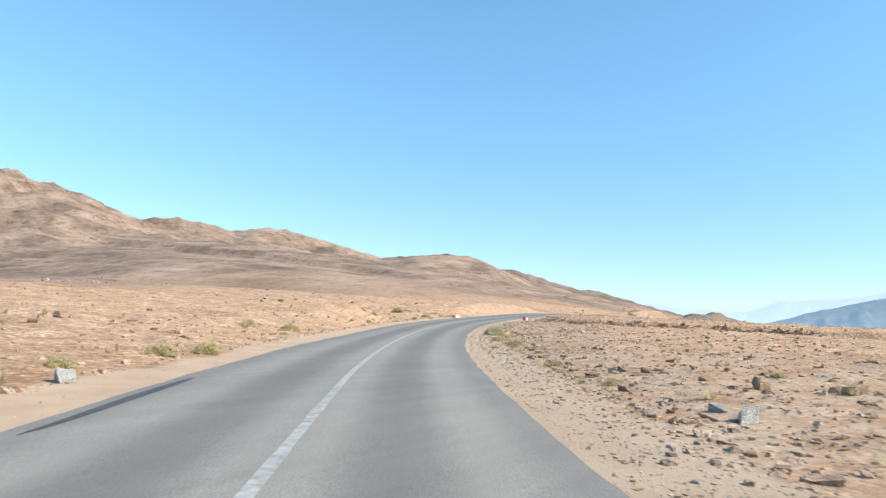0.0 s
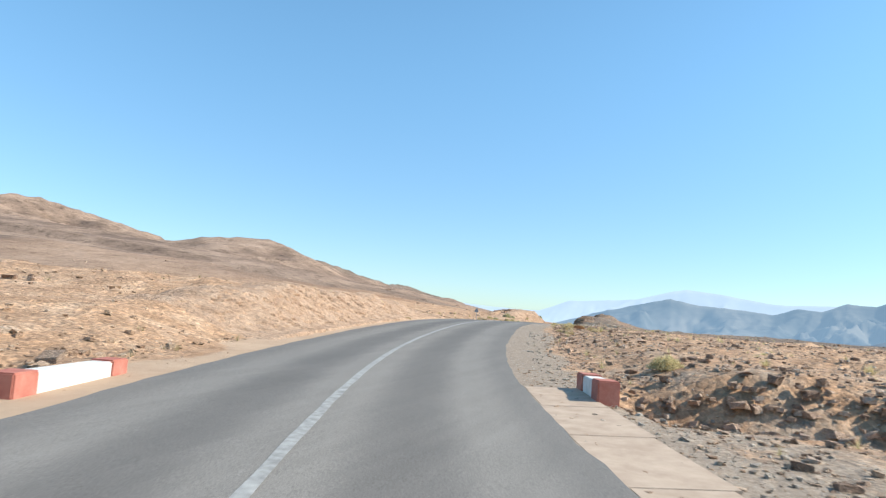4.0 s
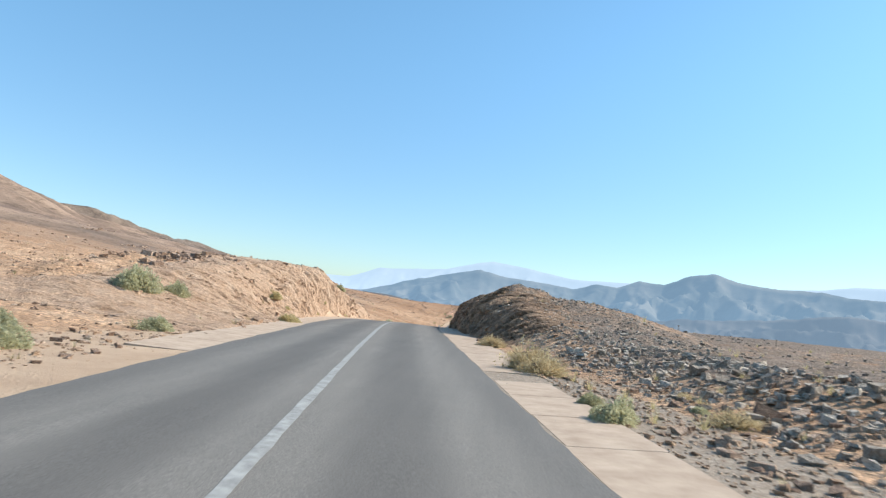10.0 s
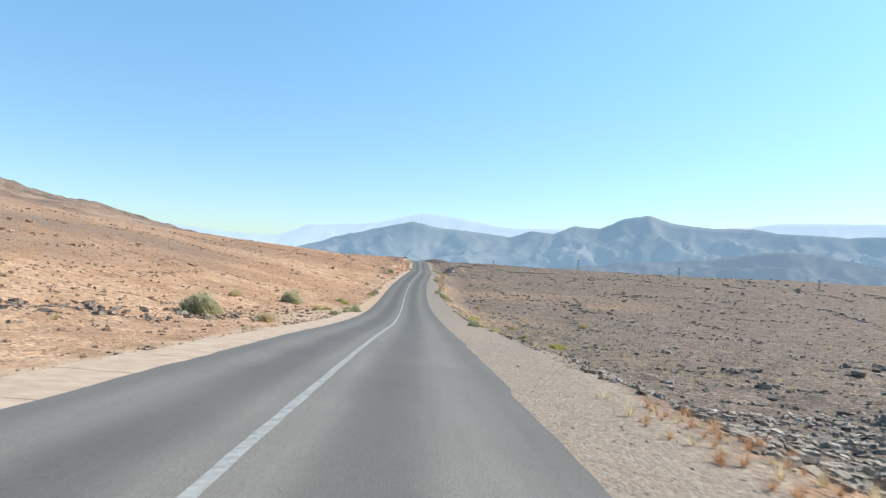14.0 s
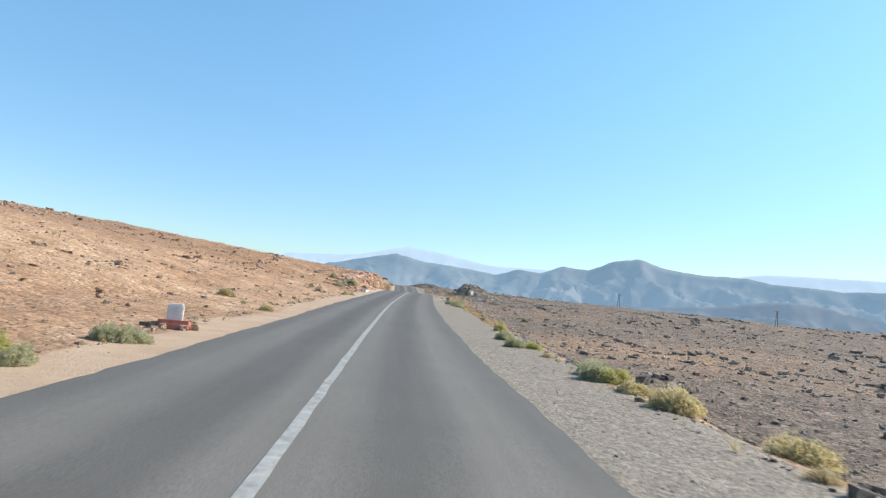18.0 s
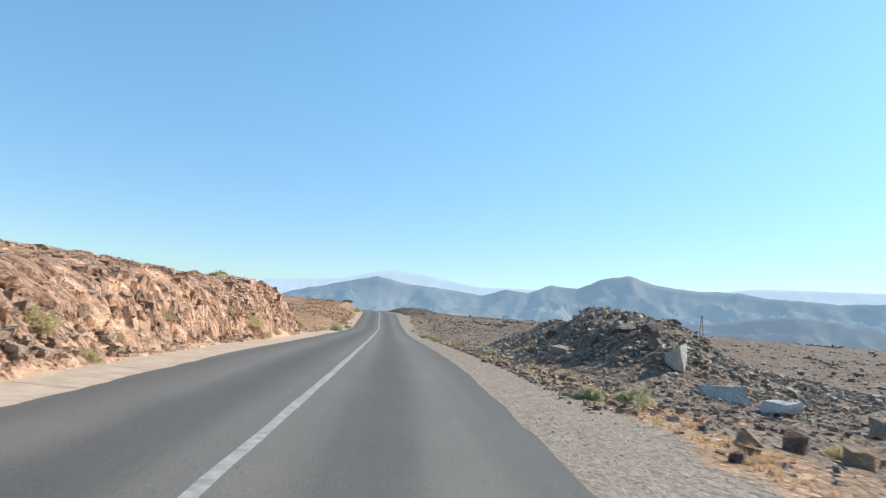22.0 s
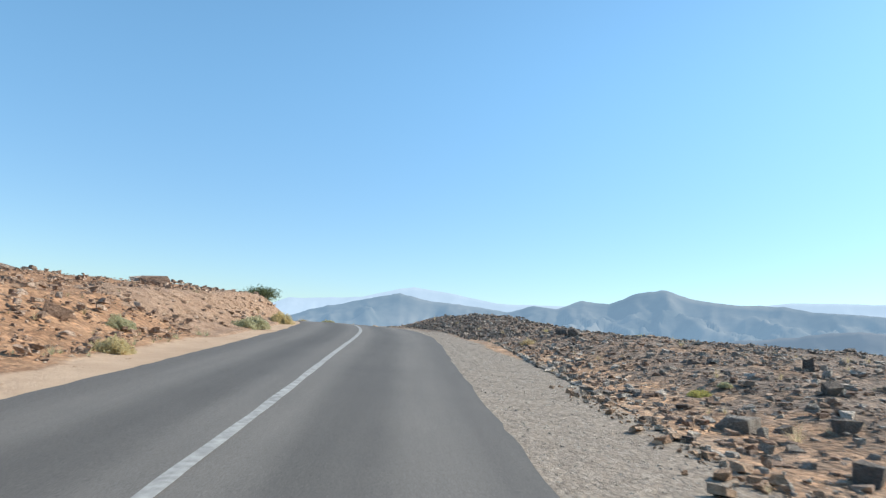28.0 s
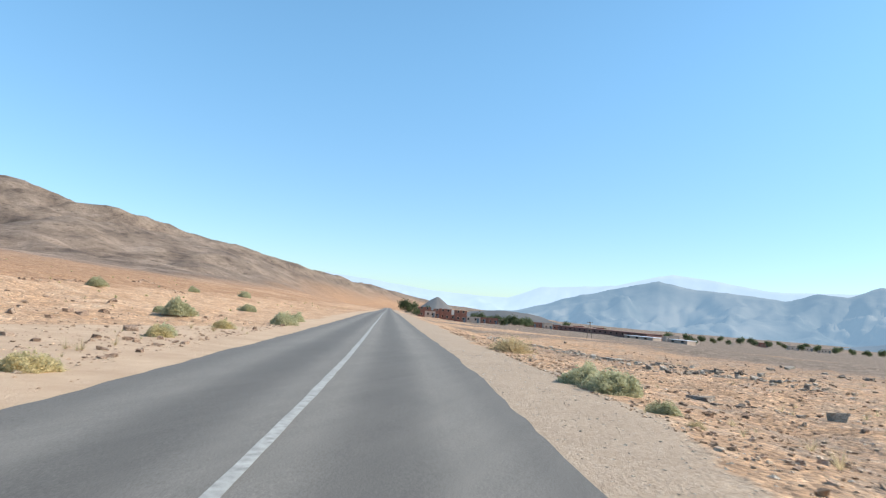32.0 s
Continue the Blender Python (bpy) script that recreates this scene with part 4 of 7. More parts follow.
rock_face("rock_cut_ochre", 437, 481, -1, 4.0, M_CUT_RUST, "broken orange rock cutting with angular blocks", 0.20, 0.08, 0.04, 0.75)
rock_face("earth_bank", 558, 598, -1, 4.8, M_BANK, "low orange earth bank with embedded stones", 0.14, 0.14, 0.03)
rock_face("earth_bank_low", 84, 122, -1, 4.2, M_CUT_OCHRE, "low pale earth bank with embedded stones", 0.2)


# ---- stones ----
def stone_shapes(count, seed, faces="ico", sunk=False):
    rng = np.random.default_rng(seed)
    if faces == "ico":
        g = (1 + 5 ** 0.5) / 2
        v = np.array([(-1, g, 0), (1, g, 0), (-1, -g, 0), (1, -g, 0), (0, -1, g), (0, 1, g), (0, -1, -g), (0, 1, -g), (g, 0, -1), (g, 0, 1), (-g, 0, -1), (-g, 0, 1)]) / 1.9
        t = [(0, 11, 5), (0, 5, 1), (0, 1, 7), (0, 7, 10), (0, 10, 11), (1, 5, 9), (5, 11, 4), (11, 10, 2), (10, 7, 6), (7, 1, 8),
             (3, 9, 4), (3, 4, 2), (3, 2, 6), (3, 6, 8), (3, 8, 9), (4, 9, 5), (2, 4, 11), (6, 2, 10), (8, 6, 7), (9, 8, 1)]
    elif faces == "block":
        v = np.array([(a, b, c) for a in (-1, 1) for b in (-1, 1) for c in (-1, 1)]) * np.array([0.62, 0.62, 0.62])
        t = [(0, 1, 3), (0, 3, 2), (4, 6, 7), (4, 7, 5), (0, 4, 5), (0, 5, 1), (2, 3, 7), (2, 7, 6), (0, 2, 6), (0, 6, 4), (1, 5, 7), (1, 7, 3)]
    else:
        v = np.array([(1, 0, 0), (-1, 0, 0), (0, 1, 0), (0, -1, 0), (0, 0, 1), (0, 0, -1)]) * 0.9
        t = [(0, 2, 4), (2, 1, 4), (1, 3, 4), (3, 0, 4), (2, 0, 5), (1, 2, 5), (3, 1, 5), (0, 3, 5)]
    if sunk:      # no faces below, where the stone lies in the soil
        t = [f for f in t if not (5 in f if len(v) == 6 else len(v) == 8 and set(f) <= {0, 2, 4, 6})]
    out = []
    for _ in range(count):
        k = v * (1 + (0.55 if faces == "block" else 0.35) * rng.uniform(-1, 1, v.shape)) * rng.uniform(0.65, 1.1, 3) * np.array([1, 1, 0.55])
        out.append(k)
    return np.array(out), np.array(t)


def scatter(name, s, d, size, material, label, seed, sink=0.25, shape="block", category="stones", tall=1.0, tip=0.35):
    """Many stones on the ground as one object."""
    rng = np.random.default_rng(seed)
    shapes, tris = stone_shapes(12, seed + 1, shape, sink >= 0.1)
    n = len(s)
    x, y, z, *_ = surface(s, d)
    pick = shapes[rng.integers(0, 12, n)] * (0.5 * size)[:, None, None] * np.array([1, 1, tall])
    a = rng.uniform(0, 2 * np.pi, n)
    tx = rng.uniform(-tip, tip, n)
    c, si = np.cos(a)[:, None], np.sin(a)[:, None]
    px, py, pz = pick[..., 0], pick[..., 1], pick[..., 2]
    py, pz = py * np.cos(tx)[:, None] - pz * np.sin(tx)[:, None], py * np.sin(tx)[:, None] + pz * np.cos(tx)[:, None]
    vx, vy = px * c - py * si + x[:, None], px * si + py * c + y[:, None]
    vz = pz + (z + size * (0.33 - sink - (0.08 if shape == "octa" else 0)))[:, None]
    v = np.stack([vx, vy, vz], -1).reshape(-1, 3)
    f = (tris[None] + (np.arange(n) * shapes.shape[1])[:, None, None]).reshape(-1, 3)
    return tagged(mesh_object(name, v, f, material), label, category, kind="stuff")


def clumps(rng, n, y0, y1, near, far, per, side):
    """Places in loose clusters beside the road."""
    cy, cd = rng.uniform(y0, y1, n), near + (far - near) * rng.uniform(0, 1, n) ** 1.6
    k = rng.integers(0, n, n * per)
    along = rng.normal(0, 1, n * per) * (1.5 + 0.12 * cd[k])
    across = rng.normal(0, 1, n * per) * (0.5 + 0.04 * cd[k])
    return s_of_y(cy[k]) + along, side * np.maximum(cd[k] + across, near)


def loose(rng, n, y0, y1, near, far, side, power=2.2):
    s = rng.uniform(float(s_of_y(y0)), float(s_of_y(y1)), n)
    return s, side * (near + (far - near) * rng.uniform(0, 1, n) ** power)


def grades(rng, n, small, large, d=None):
    k = small * (large / small) ** (rng.uniform(0, 1, n) ** 2.4)
    return k if d is None else k * (1 + 0.012 * np.abs(d))


def off_layby(s, d):
    """Keep stones off the wide gravel stopping place."""
    y = place(s, d * 0)[3]
    keep = (y < 166) | (y > 187) | (d > HALF + table(y, RIGHT)[0] + 0.1)
    return s[keep], d[keep]


rng = np.random.default_rng(5)
s_, d_ = loose(rng, 9000, -15, 210, 4.4, 55, -1)
scatter("stones", s_, d_, grades(rng, len(s_), 0.05, 0.32, d_), M_TAN_STONE, "scattered pale tan stones on ochre soil", 11)
s_, d_ = loose(rng, 10500, 205, 640, 4.4, 60, -1)
scatter("stones", s_, d_, grades(rng, len(s_), 0.05, 0.36, d_), M_BROWN_STONE, "scattered reddish brown stones on the hillside", 12)
s_, d_ = off_layby(*loose(rng, 11500, -15, 205, 5.0, 60, 1))
scatter("stones", s_, d_, grades(rng, len(s_), 0.05, 0.36, d_), M_BROWN_STONE, "scattered brown stones on the flat", 13)
s_, d_ = loose(rng, 14000, 200, 585, 5.2, 85, 1, 1.8)
scatter("stones", s_, d_, grades(rng, len(s_), 0.06, 0.34, d_), M_DARK_STONE, "scattered dark volcanic stones on the plain", 14)
s_, d_ = clumps(rng, 70, 5, 200, 7, 60, 26, 1)
scatter("rubble", s_, d_, grades(rng, len(s_), 0.08, 0.36), M_BROWN_STONE, "clusters of broken brown rock", 15)
s_, d_ = clumps(rng, 120, 255, 660, 10, 170, 26, 1)
scatter("rubble", s_, d_, grades(rng, len(s_), 0.15, 0.8, d_), M_DARK_STONE, "dark outcropping ledges of broken rock", 16)
s_, d_ = clumps(rng, 90, 20, 640, 9, 110, 22, -1)
scatter("rubble", s_, d_, grades(rng, len(s_), 0.12, 0.6, d_), M_BROWN_STONE, "clusters of broken rock on the slope", 17)
s_, d_ = loose(rng, 17000, 453, 477, 5.2, 15, 1, 1.05)
keep = d_ > 5.1 + 0.5 * np.maximum(0, 460 - place(s_, s_ * 0)[3])      # the southern foot is bare gravelly soil
s_, d_ = s_[keep], d_[keep]
scatter("rubble", s_, d_, grades(rng, len(s_), 0.07, 0.27), M_DUSTY_STONE, "dense dusty grey angular rubble on a low rise", 28, sink=0.15)
s_, d_ = loose(rng, 10500, 252, 288, 5.9, 17, 1, 1.15)
scatter("rubble", s_, d_, grades(rng, len(s_), 0.08, 0.36), M_DUSTY_STONE, "grey broken rubble sloping down to the road", 39)
s_, d_ = loose(rng, 2400, 258, 335, 7, 26, -1, 1.2)
scatter("rubble", s_, d_, grades(rng, len(s_), 0.08, 0.4), M_BROWN_STONE, "brown rubble along the foot of the slope", 40)
by = rng.normal(0, 1.0, 260)
s_, d_ = s_of_y(431.5) + 2.4 * by, -7.0 + 0.9 * rng.normal(0, 1, 260)
scatter("rubble", s_, np.minimum(d_, -5), grades(rng, 260, 0.12, 0.55), M_BROWN_STONE, "heap of brown rock among bushes on the slope", 41)
s_, d_ = s_of_y(217.5) + 2.6 * rng.normal(0, 1, 420), -9.6 + 1.3 * rng.normal(0, 1, 420)
scatter("rubble", s_, np.minimum(d_, -7), grades(rng, 420, 0.15, 0.75), M_BROWN_STONE, "brown rock outcrop crowning a knoll", 43)
q = rng.uniform(0, 1, 900)
s_, d_ = s_of_y(662 - 35 * q) + rng.normal(0, 1.3, 900), 10.5 + 7.5 * q + rng.normal(0, 0.7, 900)
scatter("rubble", s_, d_, grades(rng, 900, 0.12, 0.5), M_DUSTY_STONE, "dusty rubble ridge across the flat", 42)
s_, d_ = loose(rng, 5000, 182, 210, 6.0, 26, 1, 1.2)
scatter("rubble", s_, d_, grades(rng, len(s_), 0.07, 0.30), M_DUSTY_STONE, "grey broken rubble sloping down beside the road", 29)
# ledges of bedrock breaking the surface in long lines
def ledges(count, per, y0, y1, near, far, side, large, material, label, seed):
    rng = np.random.default_rng(seed)
    cy, cd = rng.uniform(y0, y1, count), near + (far - near) * rng.uniform(0, 1, count) ** 1.4
    turn, ln = rng.normal(0, 0.35, count), rng.uniform(3, 9, count) * (1 + cd / 70)
    k = np.repeat(np.arange(count), per)
    u = rng.normal(0, 0.6, count * per) * ln[k]
    w = rng.normal(0, 0.28, count * per) * (1 + cd[k] / 60)
    s = s_of_y(cy)[k] + u * np.sin(turn[k]) + w * np.cos(turn[k])
    d = np.maximum(cd[k] + u * np.cos(turn[k]) - w * np.sin(turn[k]), near - 1)
    scatter("ledge", s, side * d, grades(rng, count * per, 0.12, large, d), material, label, seed + 1, category="rock ledge")


ledges(70, 60, 262, 640, 12, 150, 1, 0.55, M_DARK_STONE, "dark rock ledges crossing the plain in lines", 51)
ledges(34, 50, 255, 440, 12, 70, -1, 0.45, M_BROWN_STONE, "brown rock ledges along the slope", 53)
ledges(22, 50, 95, 200, 14, 70, -1, 0.45, M_BROWN_STONE, "brown rock ledges on the western plain", 55)
def strata(count, per, y0, y1, near, far, side, small, large, material, label, seed):
    """Bedrock layers breaking the surface in long lines that run with the road."""
    rng = np.random.default_rng(seed)
    cy, cd = rng.uniform(y0, y1, count), near + (far - near) * rng.uniform(0, 1, count) ** 1.2
    ln, slant = rng.uniform(8, 26, count), rng.normal(0.05, 0.14, count)
    k = np.repeat(np.arange(count), per)
    u = rng.uniform(-0.5, 0.5, count * per) * ln[k]
    s = s_of_y(cy)[k] + u
    d = np.maximum(cd[k] + slant[k] * u + rng.normal(0, 0.22, count * per) * (1 + cd[k] / 50) + 0.5 * fbm(u * 0.3, k * 7.0, seed, 2), near - 2)
    scatter("ledge", s, side * d, grades(rng, count * per, small, large, d), material, label, seed + 1, category="rock ledge")


strata(46, 90, 290, 640, 16, 120, 1, 0.12, 0.55, M_DARK_STONE, "long dark rock layers breaking the plain", 151)
strata(26, 70, 262, 460, 14, 110, -1, 0.12, 0.60, M_BROWN_STONE, "brown rock layers along the hillside", 153)
strata(22, 60, 500, 700, 14, 90, -1, 0.10, 0.45, M_BROWN_STONE, "brown rock layers on the slope", 155)
# a band of dark rock coming down the slope, and a dark outcrop on the plain
q = rng.uniform(0, 1, 1100)
scatter("rubble", s_of_y(256 + 48 * q) + rng.normal(0, 1.0, 1100), -(19 - 11 * q) + rng.normal(0, 0.8, 1100), grades(rng, 1100, 0.10, 0.55), M_DARK_STONE, "band of dark rock coming down the slope", 157)
q = rng.uniform(-1, 1, 420)
scatter("rubble", s_of_y(545) + 2.2 * q + rng.normal(0, 0.7, 420), 42 + 8 * q + rng.normal(0, 0.9, 420), grades(rng, 420, 0.3, 1.5), M_DARK_STONE, "dark broken outcrop on the plain", 159)
# rubble covering the mounds
ss, dd = [], []
for my, md, ml, mw, mh in MOUNDS:
    n = int(260 * ml * mw / 18)
    ss.append(s_of_y(my) + rng.normal(0, 0.62, n) * ml)
    dd.append(np.clip(md + rng.normal(0, 0.62, n) * mw, 5.3, 30))
s_, d_ = np.concatenate(ss), np.concatenate(dd)
scatter("rubble", s_, d_, grades(rng, len(s_), 0.07, 0.34), M_DUSTY_STONE, "dusty grey broken rubble covering roadside mounds", 18)
s_, d_ = loose(rng, 7500, 203, 252, 5.6, 13, 1, 1.2)
scatter("rubble", s_, d_, grades(rng, len(s_), 0.05, 0.22), M_DUSTY_STONE, "grey rubble along the top of the cutting", 19)
s_, d_ = loose(rng, 3000, 211, 250, 5.5, 8.4, 1, 1.0)
scatter("rubble", s_, d_, grades(rng, len(s_), 0.05, 0.17), M_DUSTY_STONE, "loose grey rubble spilling over the edge of the cutting", 48, sink=-0.1)
s_, d_ = loose(rng, 5200, 436, 482, 4.25, 11, -1, 1.8)
scatter("rubble", s_, d_, grades(rng, len(s_), 0.05, 0.32), M_TAN_STONE, "broken orange rock on and below the cutting", 20)
s_, d_ = loose(rng, 36000, -8, 625, 3.1, 5.9, 1, 1.0)
scatter("gravel", s_, d_, grades(rng, len(s_), 0.022, 0.085), M_GRAVEL, "loose pale gravel on the road shoulder", 21, shape="octa", category="gravel")
s_, d_ = loose(rng, 9000, -8, 625, 3.3, 4.8, -1, 1.0)
scatter("gravel", s_, d_, grades(rng, len(s_), 0.02, 0.09), M_TAN_STONE, "loose tan gravel on the road shoulder", 22, shape="octa", category="gravel")
s_, d_ = loose(rng, 2600, 440, 480, 4.2, 4.95, -1, 1.0)
scatter("rubble", s_, d_, grades(rng, len(s_), 0.08, 0.34), M_BROWN_STONE, "broken reddish rock fallen at the foot of the cutting", 38, sink=-0.25)
s_, d_ = loose(rng, 4200, 448, 484, 4.3, 14, 1, 1.35)
scatter("rubble", s_, d_, grades(rng, len(s_), 0.06, 0.24), M_BROWN_STONE, "reddish stones among the grey rubble", 64, sink=0.1)
s_, d_ = loose(rng, 15000, 420, 600, 3.05, 5.0, 1, 1.0)
scatter("gravel", s_, d_, grades(rng, len(s_), 0.025, 0.075), M_GRAVEL, "coarse pale gravel on the road shoulder", 65, shape="octa", category="gravel")
s_, d_ = loose(rng, 11000, -8, 82, 3.15, 7.5, 1, 1.25)
scatter("gravel", s_, d_, grades(rng, len(s_), 0.03, 0.12), M_TAN_STONE, "coarse tan stones on the road shoulder", 67, category="gravel", sink=0.28, tall=0.6, tip=0.15)
s_, d_ = loose(rng, 3600, 183, 236, 4.0, 22, -1, 1.3)
scatter("rubble", s_, d_, grades(rng, len(s_), 0.05, 0.28), M_BROWN_STONE, "brown scree on the knoll and the pull-out", 68)
s_, d_ = loose(rng, 1700, 188, 206, 6.4, 15, 1, 1.0)
scatter("rubble", s_, d_, grades(rng, len(s_), 0.10, 0.42), M_DUSTY_STONE, "heap of broken grey blocks below the road", 69, sink=0.1, tall=1.2)
s_, d_ = loose(rng, 4500, 136, 170, 4.4, 16, 1, 1.4)
scatter("rubble", s_, d_, grades(rng, len(s_), 0.05, 0.26), M_BROWN_STONE, "brown rubble between the bushes", 74)
s_, d_ = loose(rng, 2200, 183, 206, 4.3, 8, 1, 1.2)
scatter("rubble", s_, d_, grades(rng, len(s_), 0.05, 0.2), M_TAN_STONE, "pinkish broken stone beside the slabs", 70)
# a line of broken blocks running down to the road, and coarse stones on the verge
q = rng.uniform(0, 1, 520)
s_, d_ = s_of_y(43 + 30 * q) + rng.normal(0, 0.9, 520), 10.5 + 2.6 * q + rng.normal(0, 0.75, 520)
scatter("rubble", s_, d_, grades(rng, 520, 0.10, 0.42), M_TAN_STONE, "line of broken reddish tan rock", 44)
s_, d_ = s_of_y(33) + rng.uniform(0, 14, 420), 6.6 + rng.normal(0, 0.7, 420)
scatter("rubble", s_, d_, grades(rng, 420, 0.08, 0.34), M_TAN_STONE, "broken reddish tan rock beside the gravel", 45)
s_, d_ = loose(rng, 8000, -10, 100, 3.7, 13, 1, 1.5)
scatter("stones", s_, d_, grades(rng, len(s_), 0.035, 0.15), M_DUSTY_STONE, "coarse pale stones strewn beside the gravel", 46)
s_, d_ = loose(rng, 7000, -10, 100, 4.3, 17, 1, 1.3)
scatter("stones", s_, d_, grades(rng, len(s_), 0.04, 0.17), M_TAN_STONE, "coarse tan stones strewn beside the gravel", 47)
# close cover of small flat stones
s_, d_ = off_layby(*loose(rng, 21000, -12, 205, 4.8, 26, 1, 1.8))
scatter("pebbles", s_, d_, grades(rng, len(s_), 0.06, 0.28, d_), M_BROWN_STONE, "close cover of small brown stones", 25, shape="octa")
s_, d_ = loose(rng, 22000, 200, 585, 5.7, 34, 1, 1.9)
scatter("pebbles", s_, d_, grades(rng, len(s_), 0.06, 0.30, d_), M_DARK_STONE, "close cover of small dark flat stones", 26, shape="octa")
s_, d_ = loose(rng, 21000, -12, 640, 4.2, 26, -1, 1.9)
scatter("pebbles", s_, d_, grades(rng, len(s_), 0.05, 0.24, d_), M_TAN_STONE, "close cover of small tan stones", 27, shape="octa")
s_, d_ = loose(rng, 22000, 285, 640, 5.0, 17, 1, 1.3)
scatter("pebbles", s_, d_, grades(rng, len(s_), 0.04, 0.17), M_DUSTY_STONE, "close cover of small dusty stones", 61, shape="octa")
s_, d_ = off_layby(*loose(rng, 16000, -12, 205, 4.8, 18, 1, 1.3))
scatter("pebbles", s_, d_, grades(rng, len(s_), 0.04, 0.16), M_TAN_STONE, "close cover of small tan stones", 62, shape="octa")
s_, d_ = loose(rng, 16000, 255, 640, 4.6, 18, -1, 1.3)
scatter("pebbles", s_, d_, grades(rng, len(s_), 0.04, 0.2), M_BROWN_STONE, "close cover of small brown stones", 63, shape="octa")
s_, d_ = loose(rng, 4500, 588, 660, 5.4, 60, 1, 1.8)
scatter("stones", s_, d_, grades(rng, len(s_), 0.05, 0.22, d_), M_BROWN_STONE, "brown stones strewn over the last flat", 73)
s_, d_ = loose(rng, 6500, 586, 645, 5.0, 20, 1, 1.5)
scatter("pebbles", s_, d_, grades(rng, len(s_), 0.04, 0.18), M_TAN_STONE, "small tan stones on the last flat", 66)
# stones lining the gully
gd = rng.uniform(4.8, 30, 900)
gy = 77.5 - 0.12 * (gd - 4) + rng.normal(0, 1, 900) * 1.0
scatter("rubble", s_of_y(gy), gd, grades(rng, 900, 0.12, 0.5), M_BROWN_STONE, "brown boulders lining a dry gully", 23)
gd = rng.uniform(5.0, 36, 520)
gy = 78.6 - 0.12 * (gd - 4) - 1.2 * fbm(gd * 0.12, gd * 0, 93, 3) + rng.normal(0, 0.25, 520)
scatter("rubble", s_of_y(gy), gd, grades(rng, 520, 0.2, 0.55), M_BROWN_STONE, "brown rock ledge edging a dry gully", 30, sink=0.2)
s_, d_ = loose(rng, 15000, 535, 587, 5.6, 30, 1, 1.4)
scatter("rubble", s_, d_, grades(rng, len(s_), 0.05, 0.26), M_BROWN_STONE, "dense brown rubble on the plain", 37)
s_, d_ = loose(rng, 5200, 525, 600, 4.5, 13, -1, 1.4)
scatter("rubble", s_, d_, grades(rng, len(s_), 0.07, 0.36), M_BROWN_STONE, "broken brown stones on the earth bank", 31, sink=-0.15)
gd = rng.uniform(4.5, 12, 380)
scatter("rubble", s_of_y(76 + rng.normal(0, 1, 380) * 1.5 + 0.1 * gd), -gd, grades(rng, 380, 0.1, 0.4), M_TAN_STONE, "pale rubble heaped beside a culvert", 24)


def shards(n, y0, y1, side, low, high, small, large, material, label, seed, tall=1.8):
    """Upright angular blocks standing out of a cut face, between two heights of its bank."""
    rng = np.random.default_rng(seed)
    s = rng.uniform(float(s_of_y(y0)), float(s_of_y(y1)), n)
    sh, bk, rn, _ = table(place(s, s * 0)[3], LEFT if side < 0 else RIGHT)
    band = rng.uniform(low, high, n) + 0.12 * fbm(s * 0.4, s * 0, seed, 3)
    size = grades(rng, n, small, large) * np.clip(0.5 + 0.9 * fbm(s * 0.5, band * 3, seed + 2, 3) + 0.4, 0.45, 1.3)
    scatter("rock_block", s, side * (HALF + sh + rn * band), size, material, label, seed + 1, sink=0.2, category="rock blocks", tall=tall, tip=0.5)


shards(2300, 441, 481, -1, 0.22, 0.62, 0.14, 0.62, M_CUT_RUST, "upright orange blocks breaking out of the cutting", 171)
shards(1100, 441, 481, -1, 0.5, 1.5, 0.12, 0.55, M_BROWN_STONE, "grey-brown blocks along the top of the cutting", 174, 0.9)
shards(900, 214, 251, 1, 0.1, 0.6, 0.10, 0.34, M_CUT_DARK, "angular brown blocks breaking out of the cutting", 177, 1.5)
shards(2200, 207, 258, -1, 0.05, 0.85, 0.1, 0.5, M_CUT_OCHRE, "angular ochre blocks breaking out of the cutting", 180, 1.4)
shards(500, 207, 258, -1, 0.4, 1.5, 0.1, 0.4, M_BROWN_STONE, "brown blocks along the top of the cutting", 197, 0.9)
s_, d_ = loose(rng, 4000, 568, 588, 4.6, 13, 1, 1.2)
scatter("rubble", s_, d_, grades(rng, len(s_), 0.06, 0.28), M_DARK_STONE, "dark rubble on the rise beside the bend", 72, sink=0.1, tall=1.2)
shards(800, 559, 597, -1, 0.1, 0.95, 0.09, 0.36, M_BROWN_STONE, "brown blocks embedded in the earth bank", 182, 1.1)
# pale stones on dark rubble and plain; the colour also mimics sunlit tops
for n, y0, y1, near, far, big, seed in ((2600, 450, 478, 4.4, 13, 0.15, 183), (2200, 256, 290, 5.6, 15, 0.17, 185), (1200, 206, 252, 5.6, 12, 0.14, 187), (7000, 488, 596, 5.2, 45, 0.24, 189), (4500, 288, 450, 5.4, 45, 0.22, 191)):
    rng = np.random.default_rng(seed)
    s_, d_ = loose(rng, n, y0, y1, near, far, 1, 1.3)
    scatter("stones", s_, d_, grades(rng, n, 0.05, big, d_), M_GRAVEL, "pale stones strewn among darker rubble", seed + 1, sink=0.0, tall=1.4)
# the loose lip of the embankment, and outcrops on the plain below it
rng = np.random.default_rng(193)
scatter("rubble", s_of_y(rng.uniform(524, 552, 700)), 5.05 + rng.normal(0, 0.2, 700), grades(rng, 700, 0.05, 0.26), M_TAN_STONE, "orange rubble along the lip of the embankment", 194, sink=0.1)
